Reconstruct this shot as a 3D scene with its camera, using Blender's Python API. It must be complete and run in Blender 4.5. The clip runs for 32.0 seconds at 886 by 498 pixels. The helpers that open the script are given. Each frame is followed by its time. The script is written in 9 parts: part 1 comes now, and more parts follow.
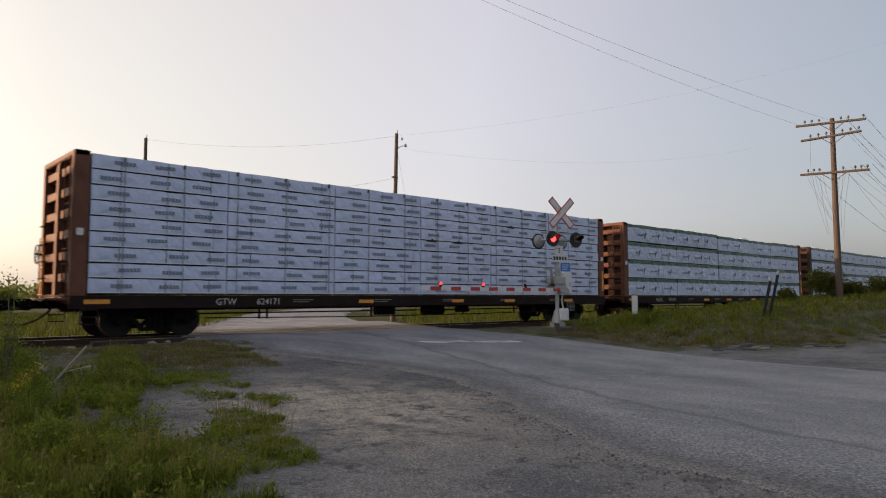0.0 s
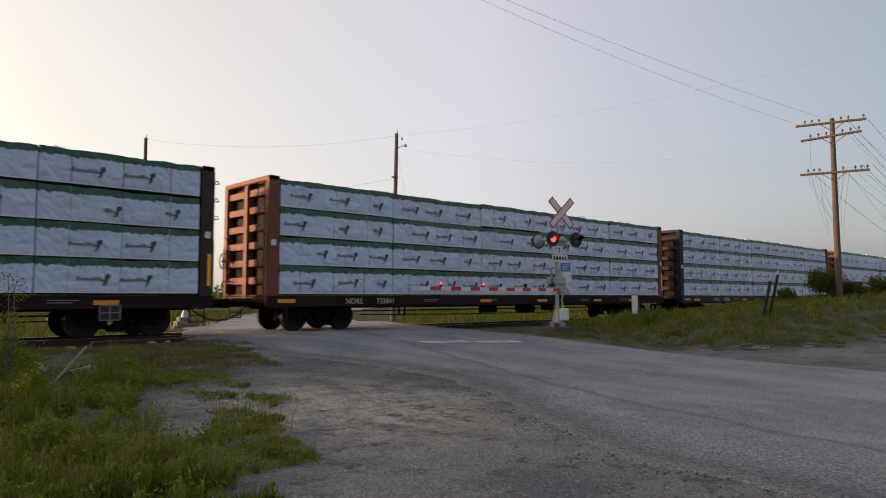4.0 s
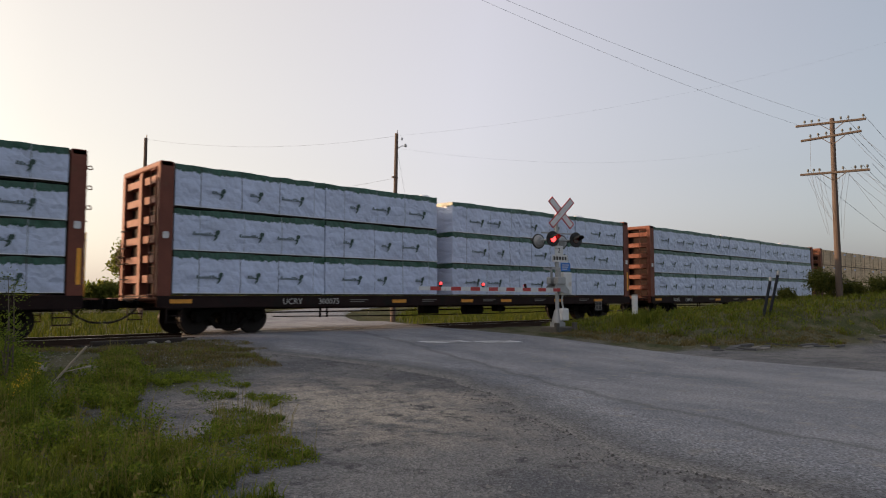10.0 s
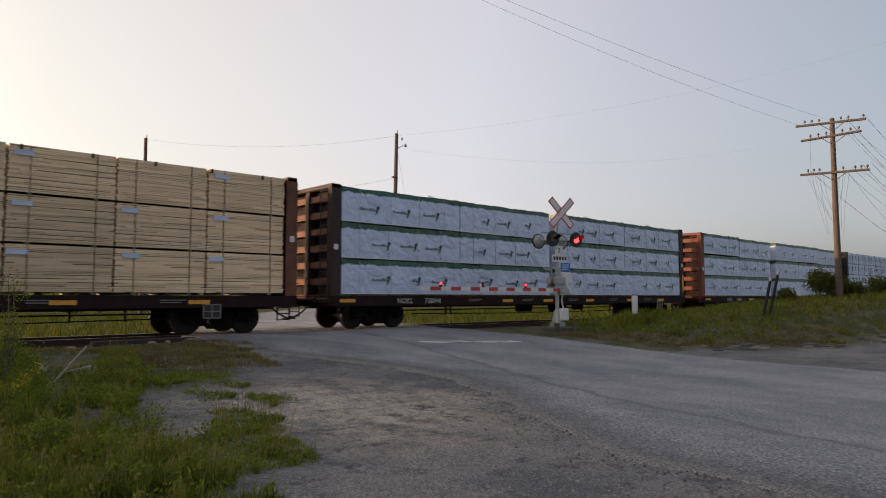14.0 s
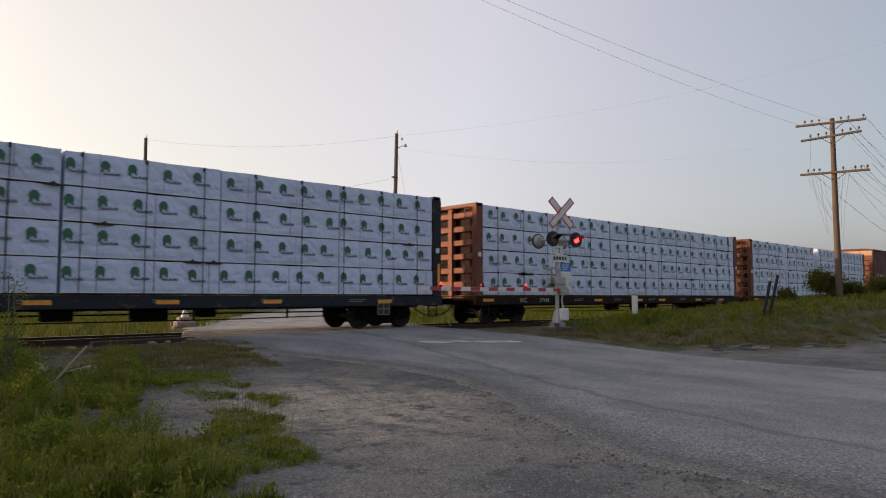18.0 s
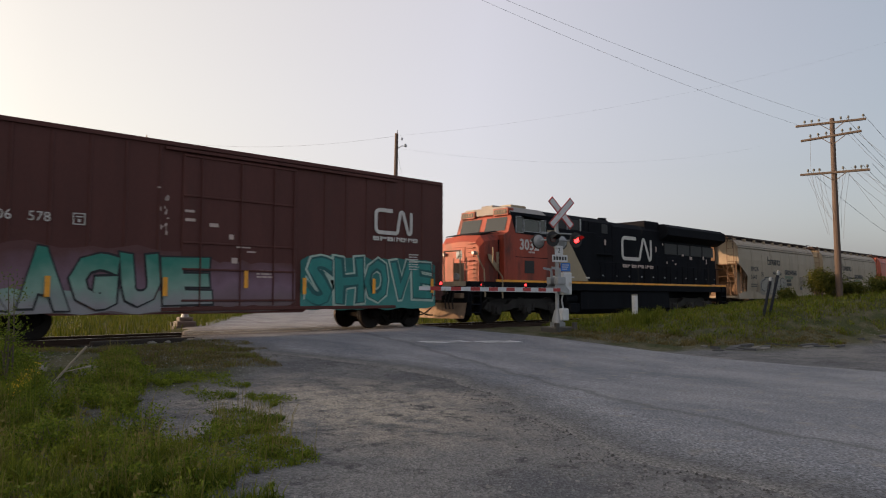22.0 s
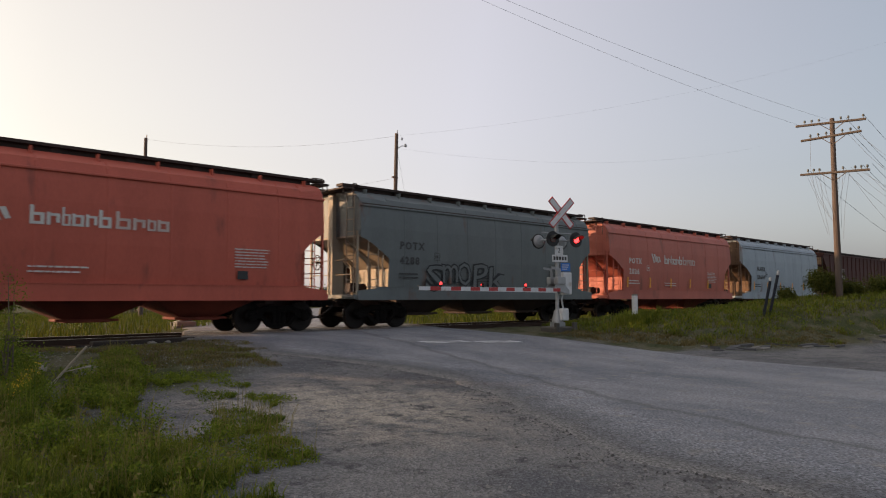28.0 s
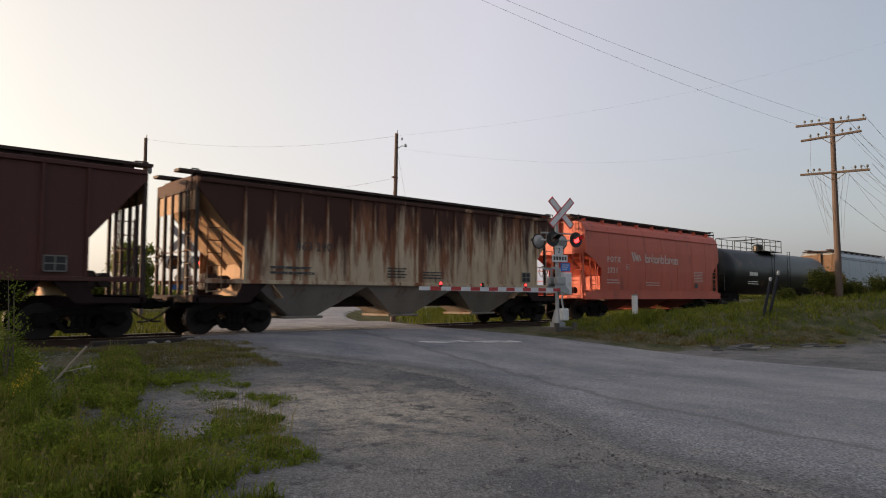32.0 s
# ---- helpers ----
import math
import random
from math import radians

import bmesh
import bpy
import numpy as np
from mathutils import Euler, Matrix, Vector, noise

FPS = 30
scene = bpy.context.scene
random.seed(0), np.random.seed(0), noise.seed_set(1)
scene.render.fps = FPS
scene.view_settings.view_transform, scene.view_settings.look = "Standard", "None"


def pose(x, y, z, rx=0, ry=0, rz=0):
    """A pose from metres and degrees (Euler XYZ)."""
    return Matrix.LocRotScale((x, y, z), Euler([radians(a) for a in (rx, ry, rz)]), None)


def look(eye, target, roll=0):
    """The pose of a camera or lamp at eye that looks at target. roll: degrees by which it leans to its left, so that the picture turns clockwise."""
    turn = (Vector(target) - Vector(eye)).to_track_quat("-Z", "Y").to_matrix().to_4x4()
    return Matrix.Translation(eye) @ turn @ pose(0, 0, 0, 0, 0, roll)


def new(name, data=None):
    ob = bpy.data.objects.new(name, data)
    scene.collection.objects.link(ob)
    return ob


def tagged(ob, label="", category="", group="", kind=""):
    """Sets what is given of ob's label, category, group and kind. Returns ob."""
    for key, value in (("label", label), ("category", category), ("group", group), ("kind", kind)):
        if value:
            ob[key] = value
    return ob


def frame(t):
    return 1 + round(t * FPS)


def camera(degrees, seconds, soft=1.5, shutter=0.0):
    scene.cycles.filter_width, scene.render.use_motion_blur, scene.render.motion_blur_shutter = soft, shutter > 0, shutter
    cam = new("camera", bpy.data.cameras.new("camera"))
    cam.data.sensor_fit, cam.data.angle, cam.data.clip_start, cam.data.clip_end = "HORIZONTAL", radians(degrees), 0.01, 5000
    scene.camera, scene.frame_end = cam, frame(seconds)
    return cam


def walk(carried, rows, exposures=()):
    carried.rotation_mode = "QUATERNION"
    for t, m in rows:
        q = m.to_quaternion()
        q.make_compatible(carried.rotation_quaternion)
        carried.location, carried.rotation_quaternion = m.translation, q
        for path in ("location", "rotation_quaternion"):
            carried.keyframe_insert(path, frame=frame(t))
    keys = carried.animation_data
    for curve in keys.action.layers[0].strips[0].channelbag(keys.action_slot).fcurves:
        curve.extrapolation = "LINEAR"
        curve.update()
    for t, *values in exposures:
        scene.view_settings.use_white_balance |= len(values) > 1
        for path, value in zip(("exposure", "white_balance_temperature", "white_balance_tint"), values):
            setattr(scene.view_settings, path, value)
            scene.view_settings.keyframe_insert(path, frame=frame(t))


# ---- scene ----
EXPO, WB_K, WB_T = 1.45, 6500, 10
SKY_LAYERS, SKY_BLEND = ((1.1, 3, 1.2), (1.0, 1.0, 1.0)), 0.0
SKY_STR, SKY_SAT, SKY_TINT, SUN_E = 0.06, 0.5, (1.0, 0.985, 0.985), 2.2
HAZE = ((0.0, (0.04, 0.05, 0.07)), (1.0, (0.30, 0.25, 0.17)), (0.30, (0.045, 0.049, 0.066)), (0.55, (0.157, 0.143, 0.158)), (0.80, (0.190, 0.160, 0.130)))

# The camera stands on the gravel shoulder beside a level crossing.
# World: x runs along the track (the train comes from +x and leaves to -x), y away from the camera, z = 0 just above the rail top.
cam = camera(65.65, 32.0, soft=1.1, shutter=0.1)
EYE = Vector((0.0, -19.92, 0.99))
YAW, PITCH = radians(47.17), radians(4.02)
AIM = Vector((math.cos(YAW) * math.cos(PITCH), math.sin(YAW) * math.cos(PITCH), math.sin(PITCH)))
STAND = look(EYE, EYE + AIM * 20.0, 0.0)
walk(cam, [(0.0, STAND), (32.0, STAND)], [(0.0, EXPO, WB_K, WB_T), (32.0, EXPO, WB_K, WB_T)])

# ---- daylight: a low evening sun, left of the view and behind the train ----
SUN_EL, SUN_AZ = radians(9.5), radians(131.5)  # azimuth counted from +x towards +y
sun_dir = Vector((math.cos(SUN_AZ) * math.cos(SUN_EL), math.sin(SUN_AZ) * math.cos(SUN_EL), math.sin(SUN_EL)))
world = bpy.data.worlds.new("sky")
world.use_nodes = True
scene.world = world
wn = world.node_tree
skies = []
for air, dust, ozone in SKY_LAYERS:  # clear air and low haze, half and half
    sky = wn.nodes.new("ShaderNodeTexSky")
    sky.sky_type, sky.sun_disc = "NISHITA", False
    sky.sun_elevation, sky.sun_rotation = SUN_EL, math.pi / 2 - SUN_AZ
    sky.air_density, sky.dust_density, sky.ozone_density = air, dust, ozone
    skies.append(sky)
blend = wn.nodes.new("ShaderNodeMix")
blend.data_type = "RGBA"
blend.inputs[0].default_value = SKY_BLEND
wn.links.new(skies[0].outputs[0], blend.inputs[6])
wn.links.new(skies[1].outputs[0], blend.inputs[7])
haze = wn.nodes.new("ShaderNodeHueSaturation")
haze.inputs["Saturation"].default_value = SKY_SAT
wn.links.new(blend.outputs[2], haze.inputs["Color"])
tint = wn.nodes.new("ShaderNodeMix")
tint.data_type, tint.blend_type = "RGBA", "MULTIPLY"
tint.inputs[0].default_value = 1.0
tint.inputs[7].default_value = (*SKY_TINT, 1)
wn.links.new(haze.outputs[0], tint.inputs[6])
# evening haze: bright and cream towards the sun, blue-grey away from it
way = wn.nodes.new("ShaderNodeTexCoord")
toward = wn.nodes.new("ShaderNodeVectorMath")
toward.operation = "DOT_PRODUCT"
toward.inputs[1].default_value = sun_dir
wn.links.new(way.outputs["Generated"], toward.inputs[0])
half_way = wn.nodes.new("ShaderNodeMath")
half_way.operation, half_way.use_clamp = "MULTIPLY_ADD", True
half_way.inputs[1].default_value = half_way.inputs[2].default_value = 0.5
wn.links.new(toward.outputs["Value"], half_way.inputs[0])
mist = wn.nodes.new("ShaderNodeValToRGB")
for i, (at, col) in enumerate(HAZE):
    e = mist.color_ramp.elements[i] if i < 2 else mist.color_ramp.elements.new(at)
    e.position, e.color = at, (*col, 1)
wn.links.new(half_way.outputs[0], mist.inputs[0])
total = wn.nodes.new("ShaderNodeMix")
total.data_type, total.blend_type = "RGBA", "ADD"
total.inputs[0].default_value = 1.0
scaled = wn.nodes.new("ShaderNodeMix")
scaled.data_type, scaled.blend_type = "RGBA", "MULTIPLY"
scaled.inputs[0].default_value = 1.0
scaled.inputs[7].default_value = (SKY_STR, SKY_STR, SKY_STR, 1)
wn.links.new(tint.outputs[2], scaled.inputs[6])
wn.links.new(scaled.outputs[2], total.inputs[6])
wn.links.new(mist.outputs[0], total.inputs[7])
wn.links.new(total.outputs[2], wn.nodes["Background"].inputs[0])
wn.nodes["Background"].inputs[1].default_value = 1.0
sun = new("sun", bpy.data.lights.new("sun", "SUN"))
sun.data.energy, sun.data.angle, sun.data.color = SUN_E, radians(0.6), (1.0, 0.60, 0.33)
sun.matrix_world = look(sun_dir * 60, (0, 0, 0))


# ---- materials ----
def mat(name, col, rough=0.7, metal=0.0, var=0.25, scale=6.0, fine=60.0, bump=0.15, stain=None, stain_amt=0.0, island=0.0,
        stretch=(1, 1, 1), spec=0.4, coords="Object"):
    """A worn surface: base colour, large blotches, fine grain, stains and relief."""
    m = bpy.data.materials.new(name)
    m.use_nodes = True
    nt, b = m.node_tree, m.node_tree.nodes["Principled BSDF"]
    N, L = nt.nodes.new, nt.links.new
    tc = N("ShaderNodeTexCoord")
    mp = N("ShaderNodeMapping")
    mp.inputs["Scale"].default_value = stretch
    L(tc.outputs[coords], mp.inputs[0])
    big, small = N("ShaderNodeTexNoise"), N("ShaderNodeTexNoise")
    big.inputs["Scale"].default_value, big.inputs["Detail"].default_value = scale, 4
    small.inputs["Scale"].default_value, small.inputs["Detail"].default_value = fine, 2
    L(mp.outputs[0], big.inputs["Vector"]), L(mp.outputs[0], small.inputs["Vector"])
    ramp = N("ShaderNodeMapRange")
    ramp.inputs[1].default_value, ramp.inputs[2].default_value = 0.25, 0.75
    ramp.inputs[3].default_value, ramp.inputs[4].default_value = 1 - var, 1 + var
    mixn = N("ShaderNodeMath")
    mixn.operation = "MULTIPLY_ADD"
    L(small.outputs[0], mixn.inputs[0])
    mixn.inputs[1].default_value = 0.4
    add = N("ShaderNodeMath")
    add.operation = "MULTIPLY"
    L(big.outputs[0], add.inputs[0])
    add.inputs[1].default_value = 0.6
    L(add.outputs[0], mixn.inputs[2])
    L(mixn.outputs[0], ramp.inputs[0])
    mul = N("ShaderNodeMix")
    mul.data_type, mul.blend_type = "RGBA", "MULTIPLY"
    mul.inputs[0].default_value = 1.0
    mul.inputs[6].default_value = (*col, 1)
    L(ramp.outputs[0], mul.inputs[7])
    out = mul.outputs[2]
    if stain:
        st = N("ShaderNodeTexNoise")
        st.inputs["Scale"].default_value, st.inputs["Detail"].default_value, st.inputs["Roughness"].default_value = scale * 0.7, 6, 0.65
        mp2 = N("ShaderNodeMapping")
        mp2.inputs["Scale"].default_value = stretch
        mp2.inputs["Location"].default_value = (3.1, 7.7, 1.3)
        L(tc.outputs[coords], mp2.inputs[0]), L(mp2.outputs[0], st.inputs["Vector"])
        sr = N("ShaderNodeMapRange")
        sr.inputs[1].default_value, sr.inputs[2].default_value = 0.62 - 0.3 * stain_amt, 0.72 - 0.2 * stain_amt
        L(st.outputs[0], sr.inputs[0])
        sm = N("ShaderNodeMix")
        sm.data_type = "RGBA"
        L(sr.outputs[0], sm.inputs[0]), L(out, sm.inputs[6])
        sm.inputs[7].default_value = (*stain, 1)
        out = sm.outputs[2]
    if island:
        oi, geo = N("ShaderNodeObjectInfo"), N("ShaderNodeNewGeometry")
        s2 = N("ShaderNodeMath")
        s2.operation = "ADD"
        L(oi.outputs["Random"], s2.inputs[0]), L(geo.outputs["Random Per Island"], s2.inputs[1])
        ir = N("ShaderNodeMapRange")
        ir.inputs[2].default_value = 2.0
        ir.inputs[3].default_value, ir.inputs[4].default_value = 1 - island, 1 + island
        L(s2.outputs[0], ir.inputs[0])
        im = N("ShaderNodeMix")
        im.data_type, im.blend_type = "RGBA", "MULTIPLY"
        im.inputs[0].default_value = 1.0
        L(out, im.inputs[6]), L(ir.outputs[0], im.inputs[7])
        out = im.outputs[2]
    L(out, b.inputs["Base Color"])
    b.inputs["Roughness"].default_value, b.inputs["Metallic"].default_value = rough, metal
    b.inputs["Specular IOR Level"].default_value = spec
    if bump:
        bp = N("ShaderNodeBump")
        bp.inputs["Strength"].default_value, bp.inputs["Distance"].default_value = bump, 0.03
        L(mixn.outputs[0], bp.inputs["Height"]), L(bp.outputs[0], b.inputs["Normal"])
    return m


def glow(name, col, strength):
    m = bpy.data.materials.new(name)
    m.use_nodes = True
    b = m.node_tree.nodes["Principled BSDF"]
    b.inputs["Base Color"].default_value = (*col, 1)
    b.inputs["Emission Color"].default_value = (*col, 1)
    b.inputs["Emission Strength"].default_value = strength
    return m


M_RUST = mat("rusty_brown_steel", (0.125, 0.05, 0.03), 0.75, 0.1, 0.35, 3, 40, stain=(0.09, 0.035, 0.02), stain_amt=0.25)
M_RED_STEEL = mat("oxide_red_steel", (0.145, 0.046, 0.029), 0.7, 0.1, 0.3, 3, 40, stain=(0.13, 0.05, 0.03), stain_amt=0.2)
M_DARK_STEEL = mat("dark_brown_steel", (0.036, 0.021, 0.017), 0.75, 0.1, 0.3, 3, 40)
M_NAVY_STEEL = mat("navy_painted_steel", (0.007, 0.010, 0.019), 0.7, 0.1, 0.3, 3, 40, stain=(0.10, 0.05, 0.03), stain_amt=0.12)
M_SILL = mat("grimy_sill_steel", (0.019, 0.0105, 0.0098), 0.8, 0.1, 0.4, 2.5, 40, stain=(0.014, 0.012, 0.011), stain_amt=0.3, spec=0.15)
M_TRUCK = mat("greasy_cast_steel", (0.007, 0.006, 0.0055), 0.9, 0.0, 0.4, 5, 50, spec=0.1)
M_WHEEL = mat("wheel_steel", (0.008, 0.007, 0.0065), 0.95, 0.0, 0.4, 5, 50, spec=0.05)
M_TREAD = mat("dull_wheel_rim", (0.02, 0.017, 0.016), 0.5, 0.3, 0.2, 5, 50, spec=0.1)
M_BLACK = mat("black_rubber", (0.015, 0.015, 0.016), 0.6, 0, 0.2, 5, 50)
M_YELLOW = mat("amber_reflective_tape", (0.75, 0.33, 0.03), 0.45, 0, 0.3, 4, 50, stain=(0.2, 0.1, 0.03), stain_amt=0.15)
M_TAPE = mat("dirty_amber_tape", (0.60, 0.26, 0.03), 0.5, 0, 0.4, 4, 50, stain=(0.09, 0.05, 0.025), stain_amt=0.3)
M_LETTER = mat("worn_white_lettering", (0.40, 0.385, 0.365), 0.7, 0, 0.4, 6, 50, bump=0)
M_WRAP2 = mat("pale_lumber_wrap", (0.455, 0.515, 0.685), 0.42, 0, 0.14, 1.4, 12, bump=0.5, island=0.09)
M_WRAP_END = mat("loose_white_wrap_end", (0.62, 0.63, 0.64), 0.5, 0, 0.2, 2.5, 14, bump=0.6)
M_PRINT_G2 = mat("dark_green_leaf_print", (0.03, 0.06, 0.05), 0.6, 0, 0.3, 8, 50, bump=0)
M_PRINT_WORD = mat("grey_green_word_print", (0.10, 0.135, 0.145), 0.6, 0, 0.3, 8, 50, bump=0)
M_PRINT_G = mat("green_printed_mark", (0.035, 0.115, 0.075), 0.6, 0, 0.3, 8, 50, bump=0)
M_PRINT_GREY = mat("faint_grey_print", (0.17, 0.20, 0.25), 0.6, 0, 0.2, 8, 50, bump=0)
M_BOARD = mat("raw_spruce_boards", (0.60, 0.455, 0.295), 0.75, 0, 0.18, 2.2, 45, bump=0.2, island=0.26, stretch=(0.25, 1, 3))
M_DARK_BROWN = mat("dark_brown_fill", (0.035, 0.03, 0.025), 0.9, 0, 0.3, 5, 40)
M_STRAP = mat("brown_steel_strap", (0.16, 0.12, 0.085), 0.7, 0, 0.3, 5, 40)
M_RAIL = mat("worn_rail_steel", (0.30, 0.24, 0.2), 0.3, 0.9, 0.2, 4, 40)
M_RAILSIDE = mat("rusted_rail_side", (0.045, 0.026, 0.018), 0.85, 0.2, 0.3, 4, 40)
M_TIE = mat("creosoted_tie", (0.028, 0.022, 0.018), 0.9, 0, 0.3, 5, 50)
M_GALV = mat("galvanised_steel", (0.30, 0.31, 0.32), 0.5, 0.35, 0.15, 6, 40)
M_WHITE = mat("white_painted_metal", (0.55, 0.56, 0.57), 0.5, 0, 0.12, 5, 40, stain=(0.4, 0.36, 0.3), stain_amt=0.08)
M_RED = mat("red_reflective_stripe", (0.36, 0.03, 0.03), 0.5, 0, 0.2, 5, 40)
M_LENS = mat("unlit_red_lens", (0.05, 0.006, 0.006), 0.15, 0, 0.2, 20, 60, bump=0)
M_LAMP = glow("lit_red_lamp", (1.0, 0.022, 0.022), 3.2)
M_BLUE = mat("blue_sign", (0.03, 0.14, 0.45), 0.5, 0, 0.15, 8, 40)
M_POLE = mat("weathered_pole_wood", (0.085, 0.064, 0.054), 0.9, 0, 0.3, 3, 30, stretch=(1, 1, 0.1))
M_ARM = mat("weathered_crossarm_wood", (0.11, 0.085, 0.068), 0.9, 0, 0.3, 3, 30)
M_WIRE = mat("dull_wire", (0.17, 0.17, 0.18), 0.6, 0.4, 0.1, 5, 40, bump=0)
M_GLASS_INS = mat("glass_insulator", (0.07, 0.075, 0.07), 0.55, 0, 0.2, 20, 60, bump=0)
M_PALEWIRE = mat("weathered_pale_wire", (0.62, 0.62, 0.64), 0.6, 0.2, 0.1, 5, 40, bump=0)
M_CONC = mat("rough_concrete", (0.17, 0.16, 0.145), 0.9, 0, 0.25, 5, 60, bump=0.4)
M_DIMLET = mat("faded_stencil_paint", (0.16, 0.15, 0.14), 0.8, 0, 0.4, 6, 50, bump=0)
M_PAD = mat("stained_dark_concrete", (0.075, 0.07, 0.062), 0.9, 0, 0.3, 5, 60, bump=0.4)
M_PAINTLINE = mat("worn_white_road_paint", (0.58, 0.59, 0.61), 0.8, 0, 0.3, 5, 60, stain=(0.17, 0.172, 0.18), stain_amt=0.35)


# ---- mesh making ----
class Shape:
    """Collects vertices and faces, each face with a material slot."""

    def __init__(self):
        self.v, self.f, self.m = [], [], []

    def add(self, v, f, m=0):
        k = len(self.v)
        self.v += [tuple(p) for p in v]
        self.f += [tuple(i + k for i in q) for q in f]
        self.m += [m] * len(f)
        return self

    def box(self, x0, x1, y0, y1, z0, z1, c=0.0, m=0):
        if c <= 0:
            v = [(x, y, z) for x in (x0, x1) for y in (y0, y1) for z in (z0, z1)]
            return self.add(v, [(0, 1, 3, 2), (4, 6, 7, 5), (0, 4, 5, 1), (2, 3, 7, 6), (0, 2, 6, 4), (1, 5, 7, 3)], m)
        c = min(c, (x1 - x0) * 0.45, (y1 - y0) * 0.45, (z1 - z0) * 0.45)
        X, Y, Z = ((x0, x1), (y0, y1), (z0, z1))
        v, idx = [], {}
        for i in (0, 1):
            for j in (0, 1):
                for k in (0, 1):
                    sx, sy, sz = (c, -c)[i], (c, -c)[j], (c, -c)[k]
                    for a, q in (("x", (X[i], Y[j] + sy, Z[k] + sz)), ("y", (X[i] + sx, Y[j], Z[k] + sz)), ("z", (X[i] + sx, Y[j] + sy, Z[k]))):
                        idx[a, i, j, k] = len(v)
                        v.append(q)
        f = []
        for i in (0, 1):
            f.append([idx["x", i, *q] for q in ((0, 0), (0, 1), (1, 1), (1, 0))][:: 1 if i == 0 else -1])
            f.append([idx["y", q[0], i, q[1]] for q in ((0, 0), (1, 0), (1, 1), (0, 1))][:: 1 if i == 0 else -1])
            f.append([idx["z", *q, i] for q in ((0, 0), (0, 1), (1, 1), (1, 0))][:: 1 if i == 0 else -1])
            for j in (0, 1):
                f.append([idx["x", i, j, 0], idx["x", i, j, 1], idx["y", i, j, 1], idx["y", i, j, 0]])
                f.append([idx["x", i, 0, j], idx["x", i, 1, j], idx["z", i, 1, j], idx["z", i, 0, j]])
                f.append([idx["y", 0, i, j], idx["y", 1, i, j], idx["z", 1, i, j], idx["z", 0, i, j]])
                for k in (0, 1):
                    f.append([idx["x", i, j, k], idx["y", i, j, k], idx["z", i, j, k]])
        return self.add(v, f, m)

    def prism(self, pts, a0, a1, axis="y", m=0):
        """A polygon in the plane across the axis, drawn out from a0 to a1."""
        def at(p, a):
            return {"y": (p[0], a, p[1]), "x": (a, p[0], p[1]), "z": (p[0], p[1], a)}[axis]
        n = len(pts)
        v = [at(p, a0) for p in pts] + [at(p, a1) for p in pts]
        f = [tuple(range(n)), tuple(range(2 * n - 1, n - 1, -1))] + [(i, i + n, (i + 1) % n + n, (i + 1) % n) for i in range(n)]
        return self.add(v, f, m)

    def tube(self, a, b, r, n=6, r2=None, m=0):
        a, b = Vector(a), Vector(b)
        d = (b - a).normalized()
        u = d.orthogonal().normalized()
        w = d.cross(u)
        r2 = r if r2 is None else r2
        v = []
        for p, q in ((a, r), (b, r2)):
            v += [p + (u * math.cos(i * math.tau / n) + w * math.sin(i * math.tau / n)) * q for i in range(n)]
        f = [(i, (i + 1) % n, (i + 1) % n + n, i + n) for i in range(n)] + [tuple(range(n - 1, -1, -1)), tuple(range(n, 2 * n))]
        return self.add(v, f, m)

    def path(self, pts, r, n=5, m=0):
        for a, b in zip(pts, pts[1:]):
            self.tube(a, b, r, n, m=m)
        return self

    def lathe(self, prof, axis="y", at=(0, 0, 0), n=20, m=0):
        """Turns a profile of (distance along the axis, radius) round the axis."""
        v, f = [], []
        for d, r in prof:
            for i in range(n):
                c, s = r * math.cos(i * math.tau / n), r * math.sin(i * math.tau / n)
                q = {"y": (c, d, s), "x": (d, c, s), "z": (c, s, d)}[axis]
                v.append((q[0] + at[0], q[1] + at[1], q[2] + at[2]))
        k = len(prof)
        for j in range(k - 1):
            f += [(j * n + i, j * n + (i + 1) % n, (j + 1) * n + (i + 1) % n, (j + 1) * n + i) for i in range(n)]
        f += [tuple(range(n)), tuple(range((k - 1) * n, k * n))]
        return self.add(v, f, m)

    def sheet(self, rows, m=0):
        """A skin over rows of points."""
        n = len(rows[0])
        v = [p for r in rows for p in r]
        f = [(j * n + i, j * n + i + 1, (j + 1) * n + i + 1, (j + 1) * n + i) for j in range(len(rows) - 1) for i in range(n - 1)]
        return self.add(v, f, m)

    def mesh(self, name, mats, smooth=False):
        me = bpy.data.meshes.new(name)
        me.from_pydata(self.v, [], self.f)
        for q in (mats if isinstance(mats, (list, tuple)) else [mats]):
            me.materials.append(q)
        me.polygons.foreach_set("material_index", self.m)
        if smooth:
            me.polygons.foreach_set("use_smooth", [True] * len(self.f))
        bm = bmesh.new()
        bm.from_mesh(me)
        bmesh.ops.recalc_face_normals(bm, faces=bm.faces)
        bm.to_mesh(me)
        bm.free()
        me.update()
        return me


def part(name, shape, mats, parent=None, label="", at=None, smooth=False, kind=""):
    """One mesh object from a Shape (or a mesh already made), under a thing or a part."""
    me = shape if isinstance(shape, bpy.types.Mesh) else shape.mesh(name, mats, smooth)
    ob = new(name, me)
    ob.parent = parent
    if at is not None:
        ob.matrix_basis = at if isinstance(at, Matrix) else Matrix.Translation(at)
    return tagged(ob, label, kind=kind)


def thing(name, label, category, at=(0, 0, 0), group="", kind=""):
    ob = new(name)
    ob.matrix_basis = at if isinstance(at, Matrix) else Matrix.Translation(at)
    ob.empty_display_size = 0.3
    return tagged(ob, label, category, group, kind)


